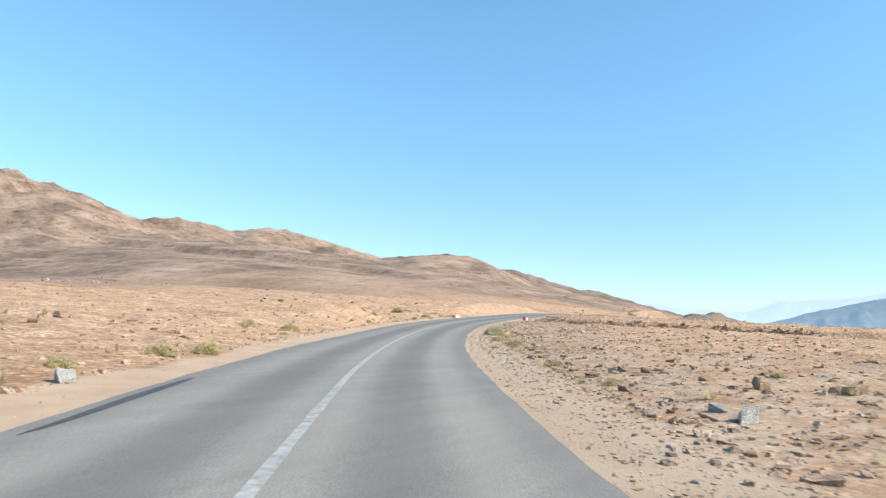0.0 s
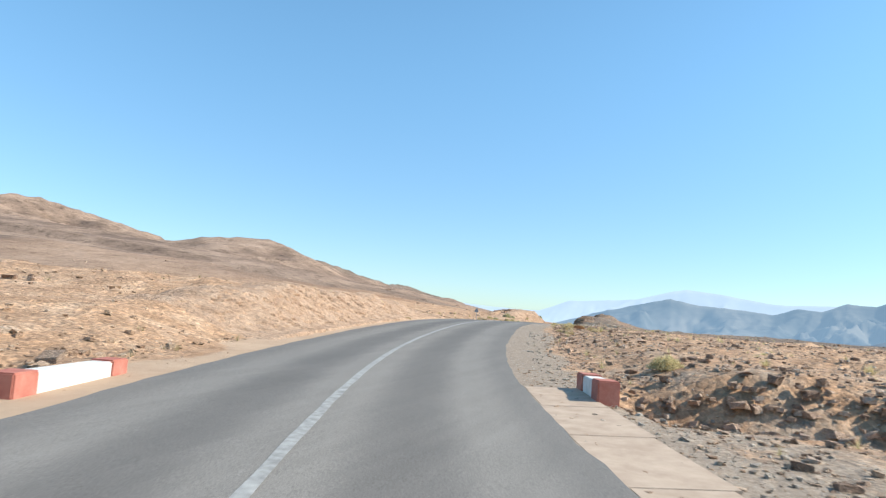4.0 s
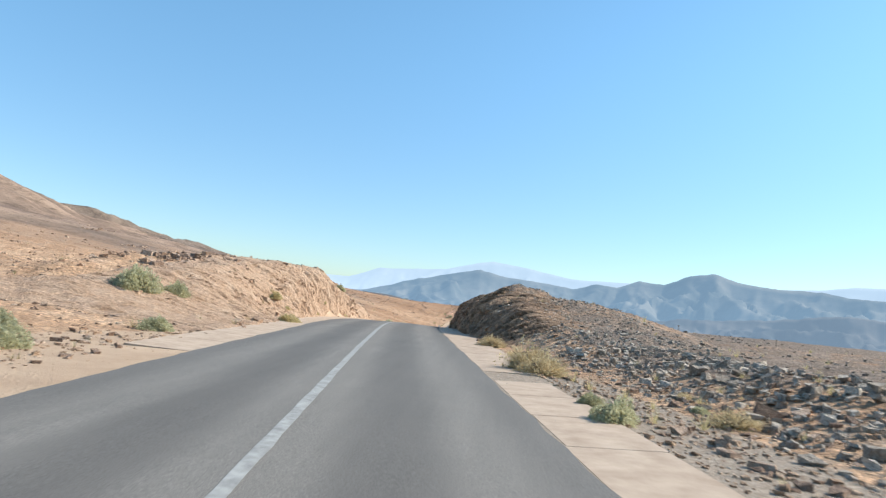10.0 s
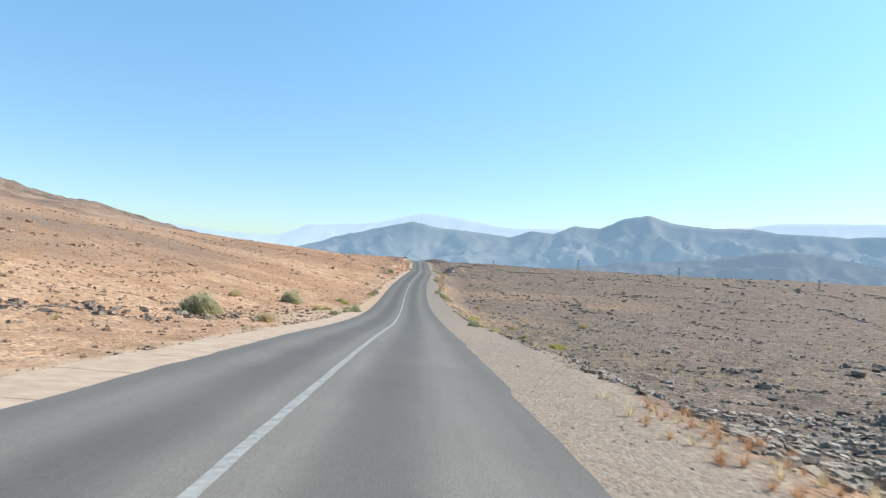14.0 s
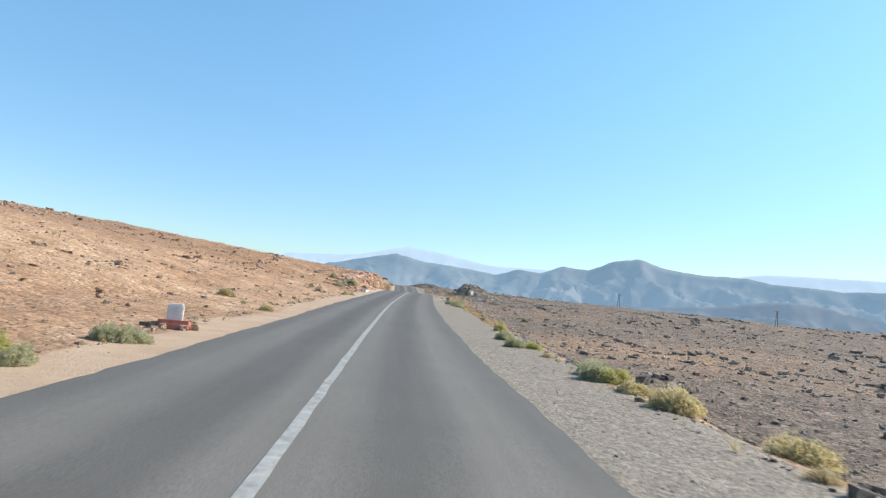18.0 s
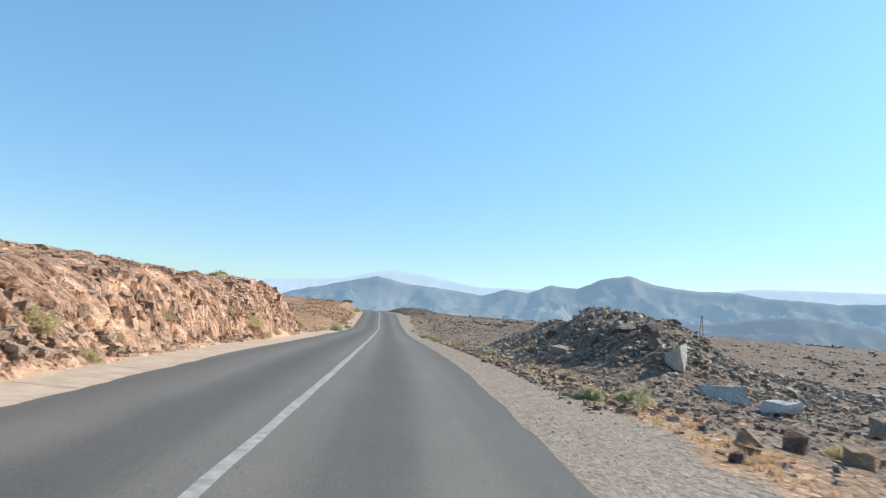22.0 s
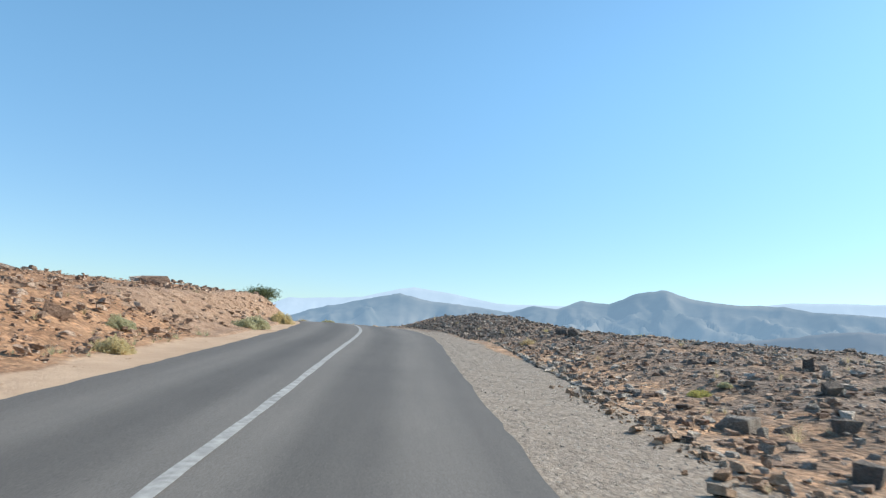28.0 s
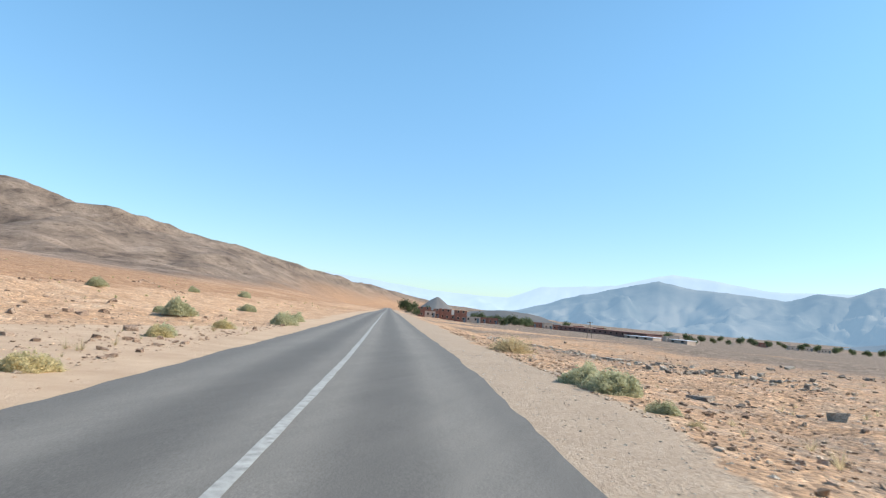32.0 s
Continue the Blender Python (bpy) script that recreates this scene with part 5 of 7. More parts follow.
for y, d, n, big in ((541.4, 12.4, 30, 0.5), (556.7, 16.8, 60, 0.8), (554.9, 18.8, 70, 0.9), (549, 12.5, 40, 0.5), (566, 24, 70, 0.9), (536.5, 10.5, 20, 0.35)):
    scatter("rubble", s_of_y(y) + rng.normal(0, 0.6, n), d + rng.normal(0, 1.1, n), grades(rng, n, 0.15, big), M_DARK_STONE, "dark outcrop of broken blocks on the plain", int(195 + y), sink=0.1, tall=1.3)


# ---- single boulders ----
def boulder_mesh(seed, material):
    rnd = random.Random(seed)
    bm = bmesh.new()
    # a block with broken corners
    for i in range(8):
        corner = Vector((0.40 if i & 1 else -0.40, 0.30 if i & 2 else -0.30, (0.17 + 0.1 * (i & 1)) if i & 4 else -0.26))
        for _ in range(rnd.choice((1, 1, 2, 2, 3))):
            bm.verts.new(corner + Vector((rnd.gauss(-0.02, 0.13), rnd.gauss(-0.02, 0.13), rnd.gauss(-0.03, 0.11))))
    hull = bmesh.ops.convex_hull(bm, input=bm.verts[:])
    bmesh.ops.delete(bm, geom=[v for v in bm.verts if not v.link_faces], context="VERTS")
    bmesh.ops.dissolve_limit(bm, angle_limit=radians(14), verts=bm.verts[:], edges=bm.edges[:])
    bmesh.ops.bevel(bm, geom=bm.edges[:], offset=0.016, segments=1, affect="EDGES")
    bmesh.ops.triangulate(bm, faces=bm.faces[:])
    bmesh.ops.subdivide_edges(bm, edges=bm.edges[:], cuts=1)
    for v in bm.verts:
        v.co *= 1 + 0.09 * noise.noise(v.co * 4 + Vector((seed, 0, 0)))
    me = bpy.data.meshes.new("boulder")
    bm.to_mesh(me)
    bm.free()
    me.materials.append(material)
    return me


# along the road (y), metres to its right, size across
BROWN_BOULDERS_A = [(63.6, -5.4, 0.29), (76.7, -4.9, 0.53), (141.5, 7.9, 0.68), (158, 8.7, 0.55), (158.6, 9.8, 0.61), (176, 6.1, 0.42), (178.7, 9.5, 0.45), (179.7, -7.3, 0.48),
    (180.4, 12.5, 1.04), (184.2, 13.3, 0.71), (186.2, 5.7, 0.44), (193.9, 7, 0.4), (320.5, -7.6, 0.73), (325.6, -7.1, 0.5), (345.4, -18.7, 1.12), (348.8, -23.1, 1.24),
    (411.9, -5.5, 0.36), (412, -6, 0.62), (415.4, -7.1, 0.75), (427.8, -7.3, 1.45), (432.9, -6, 0.65), (433.3, -6.6, 0.55), (437.8, -4.9, 0.49), (438, -6.8, 1.02),
    (438.9, -7.5, 0.98), (456.5, 8.4, 0.6), (498.5, -9.3, 0.53), (532.9, -5.4, 0.34), (535.9, -4.8, 0.57), (554.1, -6, 0.57)]
BROWN_BOULDERS_B = [(600.7, 6.7, 0.5), (602.8, 7.0, 0.3), (615.9, 6.8, 0.55), (623, -7.3, 0.5), (623.5, -7.4, 0.61), (625.5, -12.4, 0.93), (638.3, -13.9, 2.01)]
TAN_BLOCKS_A = [(10.3, 9.7, 0.57), (11, 8.3, 0.63), (38, 5.3, 0.42), (38.2, 6.3, 0.5), (39.3, 5.9, 0.41), (39.6, 5.4, 0.5), (39.6, 5.6, 0.55), (43.1, 15.2, 0.68),
    (43.6, 11.4, 0.5), (44.5, 10, 0.82), (45.3, 10.8, 0.8), (46.3, 10.2, 0.75), (46.4, 10.2, 0.7), (47.3, 20.2, 0.8), (47.9, 9.3, 0.48), (49.1, 10.6, 0.9),
    (49.5, 10.6, 0.53), (50.7, 9.8, 0.55), (51.4, 11, 0.5), (54.2, 11.4, 0.6), (60.2, 12.4, 0.45), (64.9, 13.3, 0.5), (65.9, 7.6, 0.56), (112, 5.1, 0.42)]
DARK_BOULDERS_A = [(145.1, 7.5, 0.42), (155.1, 9.1, 0.6), (156, 10, 0.55), (173.5, 17.9, 0.85), (195, 8.4, 0.34), (195.7, 9.7, 0.49), (442.5, 14.9, 0.55), 
    (446.3, 13.6, 0.6), (455.7, 7.1, 0.31), (455.8, 8.1, 0.96), (458.4, 9.7, 0.64), (459, 9.3, 0.56), (459, 10.8, 0.95), (459.3, 8.5, 1.12),
    (461, 7.8, 0.6), (461.7, 6.2, 0.3), (463.3, 7.4, 0.57), (469.2, 6, 0.38), (525.8, 8.2, 0.61), (544.7, 6.3, 0.4), (531.4, 6.9, 0.3), (547.2, 7.6, 0.44),
    (547.6, 6.4, 0.52), (549.7, 8.9, 0.44), (553.4, 10.7, 0.35), (563.4, 7.7, 1.24), (564.2, 7.5, 0.55), (599.7, 11, 0.71)]
DARK_BOULDERS_B = [(627.3, 18.1, 2.1), (632.8, 16, 0.88), (633.3, 18.5, 1.53), (634.9, 14.5, 0.92), (641.2, 8.4, 1.04),
    (674.7, 20.6, 1.6)]
PALE_BLOCKS_A = [(7.8, 6.2, 0.37), (8.5, 6.1, 0.33), (9.2, -4.4, 0.42), (525.1, 4.9, 0.21), (526, 5.7, 0.25)]
TUSSOCKS_A = [(11.8, 5.5, 0.5), (12.7, 9.7, 0.58), (16.3, 5.3, 0.6), (23.5, 5.7, 0.44), (24.1, 4.2, 0.49), (25.6, 5.3, 0.53), (26.7, 5.3, 1.25), (28.6, -7.7, 1.16),
    (30.9, 4.7, 0.9), (36.9, 5.1, 0.67), (40.9, 4.7, 0.55), (42.6, 4.5, 1.16), (57.8, 5.4, 0.41), (68.2, 7.5, 0.66), (100.4, 5.6, 0.69),
    (102.7, 5.2, 0.76), (103.7, 7, 0.68), (106.3, -3.6, 0.57), (106.3, 5.6, 0.39), (106.3, 8, 0.65), (107.7, 7.2, 0.63), (109.9, 5.3, 0.49), (110.6, 5.9, 0.58),
    (111.6, 7.2, 1.06), (112, 5.6, 0.76), (114.2, 5.7, 0.81), (118.3, 5.2, 0.46), (137.6, 5.2, 0.91), (139.4, 5, 0.65)]
TUSSOCKS_B = [(141.2, 4.6, 0.76), (145.3, -4, 0.73), (148.9, 6.2, 0.59), (149.3, -3.9, 0.75), (150, 4.7, 0.54), (151.1, 7.1, 0.73), (151.8, 4.7, 0.36), (153.7, 7.7, 0.56),
    (155.1, 4.2, 0.76), (155.5, 5.1, 0.68), (157.3, 4.6, 0.52), (193.2, 6.2, 1.12), (196.2, 6.6, 0.47), (199.5, 4.5, 1.5), (200.3, 4.3, 1.84), (209.6, 4.5, 1.5),
    (263.5, 4.8, 0.9), (268.2, -5.7, 0.69), (269.2, -7, 0.83), (272.2, 4.3, 1.56), (276.7, -8.4, 0.85), (303, -5.7, 1.31), (321.8, 5.4, 0.81), (325.6, 9.9, 1.01),
    (347.5, 19.8, 1.56), (363.1, 5.4, 0.55), (367.8, 5.6, 0.71), (372.8, 10.4, 1.53), (375.8, 5.1, 0.48), (406.1, 5, 0.42)]
TUSSOCKS_C = [(414.6, -7, 0.58), (415.5, -3.8, 0.85), (449, -4.7, 0.7), (452, -4.7, 0.8), (455, -4.7, 1), (456.6, -4.9, 0.8), (458.5, -4.7, 0.9),
    (446.9, 7.7, 0.8), (461, -4.7, 0.8), (462.4, 4.5, 0.51), (463, -4.8, 1), (464.2, 6, 0.54), (465, -4.7, 0.7), (465.8, -4.1, 1.24), (466.5, 7.4, 0.33),
    (469.3, -4.1, 1.03), (471.9, -4.2, 0.74), (475.3, 6.4, 0.69), (481.6, 5.4, 0.6), (486.2, 5.3, 0.41), (490.8, -4.1, 0.63), (505.9, 4.1, 0.64), (563.7, 6.2, 0.75),
    (579.2, 6, 0.5), (610.3, 5.6, 0.45), (627, 5.8, 2.07)]
OCHRE_BUSHES_A = [(10.6, -5.3, 0.73), (14, -4.9, 1.05), (15.2, -4.2, 0.88), (26.3, -5.2, 0.47), (29.5, -5.9, 1.18), (36.5, 5.0, 0.9), (40.4, -4.4, 0.48), (42, -5.6, 0.67), (43.8, -4.8, 0.62),
    (50.6, -6.1, 0.73), (50.7, -4.2, 0.72), (61.1, -5, 0.62), (64.4, -4, 0.66), (68.8, 5.2, 0.64), (69.9, -6, 1.01), (72.8, -15.3, 1.01), (73.9, -11.9, 1.23),
    (75.7, 12.6, 0.72), (76, -11.5, 1.57), (76.9, 11.3, 1.1), (81.3, 6.5, 1.03), (105, -4.6, 0.54), (107.4, -5.7, 0.77), (116.6, -5.6, 0.76), (118.9, -5.4, 0.57),
    (119.7, 5.9, 1.07), (120.6, -5.1, 0.61), (142.7, 4.5, 0.86), (148.4, 4.5, 0.69), (152.3, -4.4, 0.51), (155, -5.3, 0.62)]
OCHRE_BUSHES_B = [(173.8, -4.8, 0.55), (173.8, -4, 1.07), (174.5, -6.7, 1.36), (175.8, -3.7, 0.42), (177.8, -6, 0.78), (180, -4.2, 0.92), (184, -4.4, 1.1), (213.5, -3.8, 1.23),
    (216, -4.2, 0.46), (217.7, -5.3, 1.07), (218, -4.7, 0.47), (224, -4.2, 0.65), (227.7, -4.3, 0.57), (237.9, -4.4, 0.97), (263.9, -6.7, 0.58), (269.6, -9.7, 0.68),
    (327.8, -13.2, 1.4), (330.2, -6.9, 1.05), (333, 8.5, 1), (338.4, 10.7, 1.2), (341, 7, 0.9), (347, -6.6, 1.26), (349, 8.2, 1.1), (353, 6.4, 0.8),
    (364.5, 6, 1.1), (367.6, 5.6, 1.1), (369.4, 5.5, 0.9), (384.5, -4.3, 0.8), (387.8, -6.7, 1.03), (395, 6.2, 0.8)]
OCHRE_BUSHES_C = [(401, 5.8, 0.7), (415, -4.2, 0.8), (432.3, 3.9, 0.46), (448.9, -4.8, 0.99), (450, -4.3, 0.8), (465.3, -4.4, 1.37), (493.2, 4.9, 0.42), (493.3, -6, 1.41),
    (522.8, 4, 0.43), (528.1, -4.2, 1.05), (540.3, -4.3, 0.89), (546, -4.1, 0.8), (553, -4.2, 1.03), (573.2, -3.8, 1.53), (600.1, -4.1, 0.49), (611.4, -4.6, 1),
    (611.6, -4.4, 0.93), (621.1, -5.8, 1), (628.9, -5.8, 1.08), (638.4, -5, 1.4)]
GREEN_BUSHES_A = [(36.5, 4.3, 0.75), (37.7, 4.3, 1.1), (43.6, 4.7, 0.8), (42.2, 4.7, 0.75), (41.0, 4.7, 0.65), (46.2, 4.4, 0.6), (197.3, -6.9, 1.2), (54.8, 4.7, 0.47), (139.6, 6.2, 0.86), (153.1, 4.4, 0.69), (155.1, 5.4, 0.7), (189, -7.8, 1.37), (192.7, 4.2, 0.93),
    (194.4, 4.3, 0.58), (194.5, 6.2, 0.41), (194.7, -5.5, 1.2), (201.5, -5.2, 1.12), (208, -8.3, 2.2), (209.5, -7.4, 1.4), (239.3, -5.1, 1.3), (240.8, 6.5, 0.74),
    (257.8, 7.6, 1.78), (264.2, 6.3, 0.55), (303.6, -8.9, 2.46), (313, 5, 0.57), (314.1, 4.8, 0.72), (316.1, 5, 0.83), (321.7, -4.6, 0.9), (328.3, -4.3, 1),
    (329.5, -4.3, 1.1), (329.9, -3.7, 1.34), (335, -9.9, 2.8), (336.4, -4.2, 0.9), (365.8, -4.1, 0.71), (369.6, -4.4, 0.8)]
GREEN_BUSHES_B = [(369.6, 5.4, 0.46), (369.8, -4, 0.93), (371, 5.2, 0.99), (372, 5.4, 1), (374.8, 5.7, 0.38), (378.5, 4.6, 0.9), (381.5, 4.7, 1.01), (412.5, 5, 0.7),
    (413, 5, 1), (413.8, 5, 1.13), (414.5, 5, 1.2), (416, 4.9, 1.1), (416.3, 4.8, 0.87), (417.5, 4.4, 1.07), (418, 4.8, 1), (424.8, 11.9, 0.89),
    (425.7, -9.7, 0.58), (429, -6.7, 0.9), (429.3, -6.5, 1.01), (434, 6, 1.05), (434.8, -6, 1.88), (435, -6.1, 0.9), (436.9, -8.2, 1.16),
    (440.1, -4.5, 0.72), (445.4, 11.2, 0.91), (449.9, 5.6, 0.9), (450.2, 4.9, 0.8), (464, -5.8, 0.5), (465.8, 5.1, 0.79)]
GREEN_BUSHES_C = [(466.5, -6.2, 1), (472, -5.3, 0.6), (470.2, -5.3, 0.7), (472.8, -6.2, 0.8), (471.8, -7.2, 1.0), (485.8, 4.3, 0.69), (488.7, 4.9, 0.7), (490, 4.4, 0.56), (492, 5.1, 0.6), (497.2, 4.1, 0.88), (498, 4.6, 0.8),
    (499.7, -3.4, 1.52), (508, 20, 1.91), (514.6, -3.3, 1.13), (520.6, 3.9, 0.49), (523, 4.9, 0.45), (531.9, 5.4, 0.55), (529.6, 6.4, 0.75), (529.7, -3.6, 0.43), (551, 7.7, 0.34), (556.1, -5.3, 1.07),
    (565, -4.1, 1.3), (565.8, -3.9, 1.49), (611.5, 5.6, 0.69), (614.1, 5.6, 1.5), (615.2, 5.8, 0.51), (615.3, 5.3, 1.28), (621.9, -5.9, 0.94), (633.8, -9.3, 1.6),
    (633.9, -9.1, 1.88), (635.5, -10.5, 1), (637.6, -4.7, 1.72), (645.1, -5, 1.48), (653.5, -9.8, 1.7), (654, -21.5, 2.06)]
GREEN_BUSHES_D = [(682.2, -22.1, 1.76), (696.2, -19.1, 2.33)]
YELLOW_BUSHES_A = [(143.3, 5.8, 0.46), (144, 7.8, 1.03), (147.3, 5, 0.7), (148, 6, 0.53), (148.1, 4.8, 0.69), (150, 7.5, 0.63), (154.6, 6.2, 0.68), (318.1, 10.9, 1.38),
    (325.8, 7.5, 1.2), (327.6, 5.9, 0.9), (331.4, -6.3, 1), (344.5, -5.9, 1.1), (366.3, -4.7, 0.9), (371, 5.5, 1.2), (378.6, 5.2, 0.8), (386.6, 5.2, 0.9),
    (496.8, 4.8, 0.8), (550.9, 7.2, 0.56), (586.3, 22.2, 1.28), (607, 11.9, 0.6)]
RUSTY_BUSHES_A = [(115, 6.4, 0.9), (461.5, 6, 0.6), (474, 8.5, 0.7), (470, 9, 0.6), (432, 5.4, 0.5), (410.5, 6.1, 0.7), (414, 6.8, 0.5), (266, 5.5, 0.8),
    (273, 5, 0.9), (216, 5.2, 0.8)]
BOULDERS = [("brown", BROWN_BOULDERS_A + BROWN_BOULDERS_B), ("tan", TAN_BLOCKS_A), ("dark", DARK_BOULDERS_A + DARK_BOULDERS_B), ("white", PALE_BLOCKS_A)]
BUSHES = [("straw", TUSSOCKS_A + TUSSOCKS_B + TUSSOCKS_C), ("ochre", OCHRE_BUSHES_A + OCHRE_BUSHES_B + OCHRE_BUSHES_C), ("green", GREEN_BUSHES_A + GREEN_BUSHES_B + GREEN_BUSHES_C + GREEN_BUSHES_D), ("yellow", YELLOW_BUSHES_A), ("rust", RUSTY_BUSHES_A)]

KINDS = {"brown": (M_BROWN_STONE, "angular brown boulder lying on stony ground", "brown boulders by the road"),
         "tan": (M_TAN_STONE, "broken reddish tan block lying on stony ground", "tan blocks by the road"),
         "dark": (M_DARK_STONE, "dark weathered boulder lying on stony ground", "dark boulders by the road"),
         "white": (M_LIME, "pale limestone block lying beside the road", "pale blocks by the road")}
rnd = random.Random(9)
for kind, rows in BOULDERS:
    mat, label, group = KINDS[kind]
    shapes = [boulder_mesh(40 + k + len(kind), mat) for k in range(7)]
    for y, d, size in rows:
        at, turn = spot(y, d)
        ob = new("boulder", rnd.choice(shapes))
        k = min(max(size, 0.25), 0.35 if y > 602 or 440 < y < 466 else 0.6 if d < 0 or (d < 14 and y > 500) else 0.38 if kind == "tan" else 0.55) * rnd.uniform(0.75, 1.1)
        ob.matrix_world = Matrix.Translation(at + Vector((0, 0, 0.2 * k))) @ pose(0, 0, 0, rnd.uniform(-22, 22), rnd.uniform(-22, 22), rnd.uniform(0, 360)) @ Matrix.Diagonal((k, k * rnd.uniform(0.7, 1.0), k * rnd.uniform(0.8, 1.1), 1))
        tagged(ob, label, "boulder", group)


# the rocks that crown the mound: y, d, length, width, height, tilt, turn, material
CROWN = [(458.2, 7.0, 0.42, 0.30, 0.62, 14, 20, "dark"), (458.9, 6.3, 0.62, 0.4, 0.22, -6, 70, "dark"), (457.9, 7.9, 0.95, 0.5, 0.26, 8, 80, "dark"),
         (456.9, 8.45, 0.42, 0.38, 0.36, 0, 30, "dark"), (454.9, 8.3, 0.60, 0.5, 0.42, -5, 60, "white"), (453.2, 8.8, 0.75, 0.42, 0.34, 12, 100, "white"),
         (451.6, 9.3, 0.7, 0.36, 0.30, 14, 105, "white"), (449.3, 10.1, 0.5, 0.35, 0.28, 0, 10, "brown"), (446.6, 6.9, 0.3, 0.26, 0.26, 0, 40, "brown"),
         (446.2, 7.6, 0.34, 0.28, 0.26, 0, 70, "tan"), (446.4, 6.1, 0.24, 0.2, 0.2, 0, 0, "tan"), (481.5, 11.6, 0.7, 0.62, 0.62, 4, 20, "tan"), (570.5, -9.0, 1.0, 0.7, 0.5, 0, 20, "brown"), (571.2, -9.8, 0.7, 0.5, 0.35, 0, 70, "brown"),
         (481.8, 10.4, 0.55, 0.4, 0.3, 0, 60, "dark"), (462.0, 6.7, 0.32, 0.30, 0.28, 4, 30, "dark"),
         (460.4, 4.2, 0.22, 0.15, 0.10, 4, 100, "brown"), (458.7, 6.0, 0.24, 0.2, 0.16, 0, 40, "tan"), (591.0, 8.3, 0.8, 0.45, 0.34, 4, 80, "dark"), (591.2, 9.3, 0.42, 0.4, 0.36, 0, 30, "brown"), (590.6, 7.7, 0.34, 0.3, 0.2, 0, 60, "brown"), (604.6, 5.9, 0.7, 0.26, 0.12, 3, 60, "tan"), (603.0, 5.7, 0.6, 0.3, 0.16, -3, 75, "tan"), (605.9, 5.6, 0.5, 0.4, 0.08, 4, 40, "tan"),
         (600.2, 6.0, 0.30, 0.26, 0.22, 10, 30, "tan"), (595.6, 7.8, 0.32, 0.22, 0.14, 0, 10, "tan"), (601.0, 5.4, 0.2, 0.15, 0.1, 0, 20, "brown")]
for n, (y, d, ln, wd, ht, tilt, turn_, kind) in enumerate(CROWN):
    mat, label, group = KINDS[kind]
    at, turn = spot(y, d)
    ob = new("boulder", boulder_mesh(90 + n, mat))
    ob.matrix_world = Matrix.Translation(at + Vector((0, 0, 0.38 * ht))) @ pose(0, 0, 0, 0, tilt, turn_) @ Matrix.Diagonal((ln / 0.8, wd / 0.6, ht / 0.5, 1))
    tagged(ob, label, "boulder", group)


# ---- bushes ----
def blades_mesh(name, count, seed, material, leafy, up=0.75, leaf=0.034):
    """A hemispherical clump, one metre across: thin blades, or small leaves on the outside."""
    rng = np.random.default_rng(seed)
    az = rng.uniform(0, 2 * np.pi, count)
    el = np.arcsin(rng.uniform(0.02, 1, count))
    lump = 0.72 + 0.5 * fbm(np.cos(az) * 1.6 + seed, np.sin(az) * 1.6 + el * 1.3, seed, 3)
    r = 0.5 * lump
    out = np.stack([np.cos(az) * np.cos(el), np.sin(az) * np.cos(el), np.sin(el) * up * 1.35], -1)
    if leafy:
        c = out * (r * rng.uniform(0.55, 1.05, count) ** 0.6)[:, None]
        a = rng.normal(0, 1, (count, 3))
        a /= np.linalg.norm(a, axis=1)[:, None]
        b = np.cross(a, rng.normal(0, 1, (count, 3)))
        b /= np.linalg.norm(b, axis=1)[:, None]
        k = (leaf * rng.uniform(0.5, 1.3, count))[:, None]
        v = np.stack([c - a * k, c + b * k, c + a * k], 1)
    else:
        root = out * 0.06 * rng.uniform(0, 1, count)[:, None] * np.array([2.5, 2.5, 0.3])
        tip = out * (r * rng.uniform(0.65, 1.15, count))[:, None]
        side = np.cross(out, rng.normal(0, 1, (count, 3)))
        side /= np.linalg.norm(side, axis=1)[:, None] + 1e-9
        k = (0.0065 * rng.uniform(0.6, 1.6, count))[:, None]
        v = np.stack([root - side * k, root + side * k, tip], 1)
    v[..., 2] = np.maximum(v[..., 2], -0.03)
    me_ob = mesh_object(name, v.reshape(-1, 3), np.arange(count * 3).reshape(-1, 3), material)
    return me_ob


def make_bush(kind, seed):
    mat, label, n_leaf, n_blade, up = BUSH_KINDS[kind]
    root = tagged(new("bush"), label, "bush", "bushes along the road")
    bm = bmesh.new()
    rnd = random.Random(seed)
    for k in range(11):
        a, e = rnd.uniform(0, 6.28), rnd.uniform(0.4, 1.4)
        tip = Vector((math.cos(a) * math.cos(e), math.sin(a) * math.cos(e), math.sin(e) * up)) * rnd.uniform(0.3, 0.42)
        t = tube_bm([(0, 0, -0.05), tip * 0.5 + Vector((0, 0, 0.03)), tip], 0.012, 0.004, 4)
        me = bpy.data.meshes.new("twig")
        t.to_mesh(me)
        t.free()
        bm.from_mesh(me)
        bpy.data.meshes.remove(me)
    part("stem_cluster", bm, M_TWIG, root, "thin woody stems")
    if n_leaf:
        blades_mesh("foliage", n_leaf, seed, mat, True, up, 0.023 if kind != "straw" else 0.02).parent = root
    if n_blade:
        blades_mesh("dry_clump", n_blade, seed + 50, M_STRAW if kind == "straw" else mat, False, up).parent = root
    return root


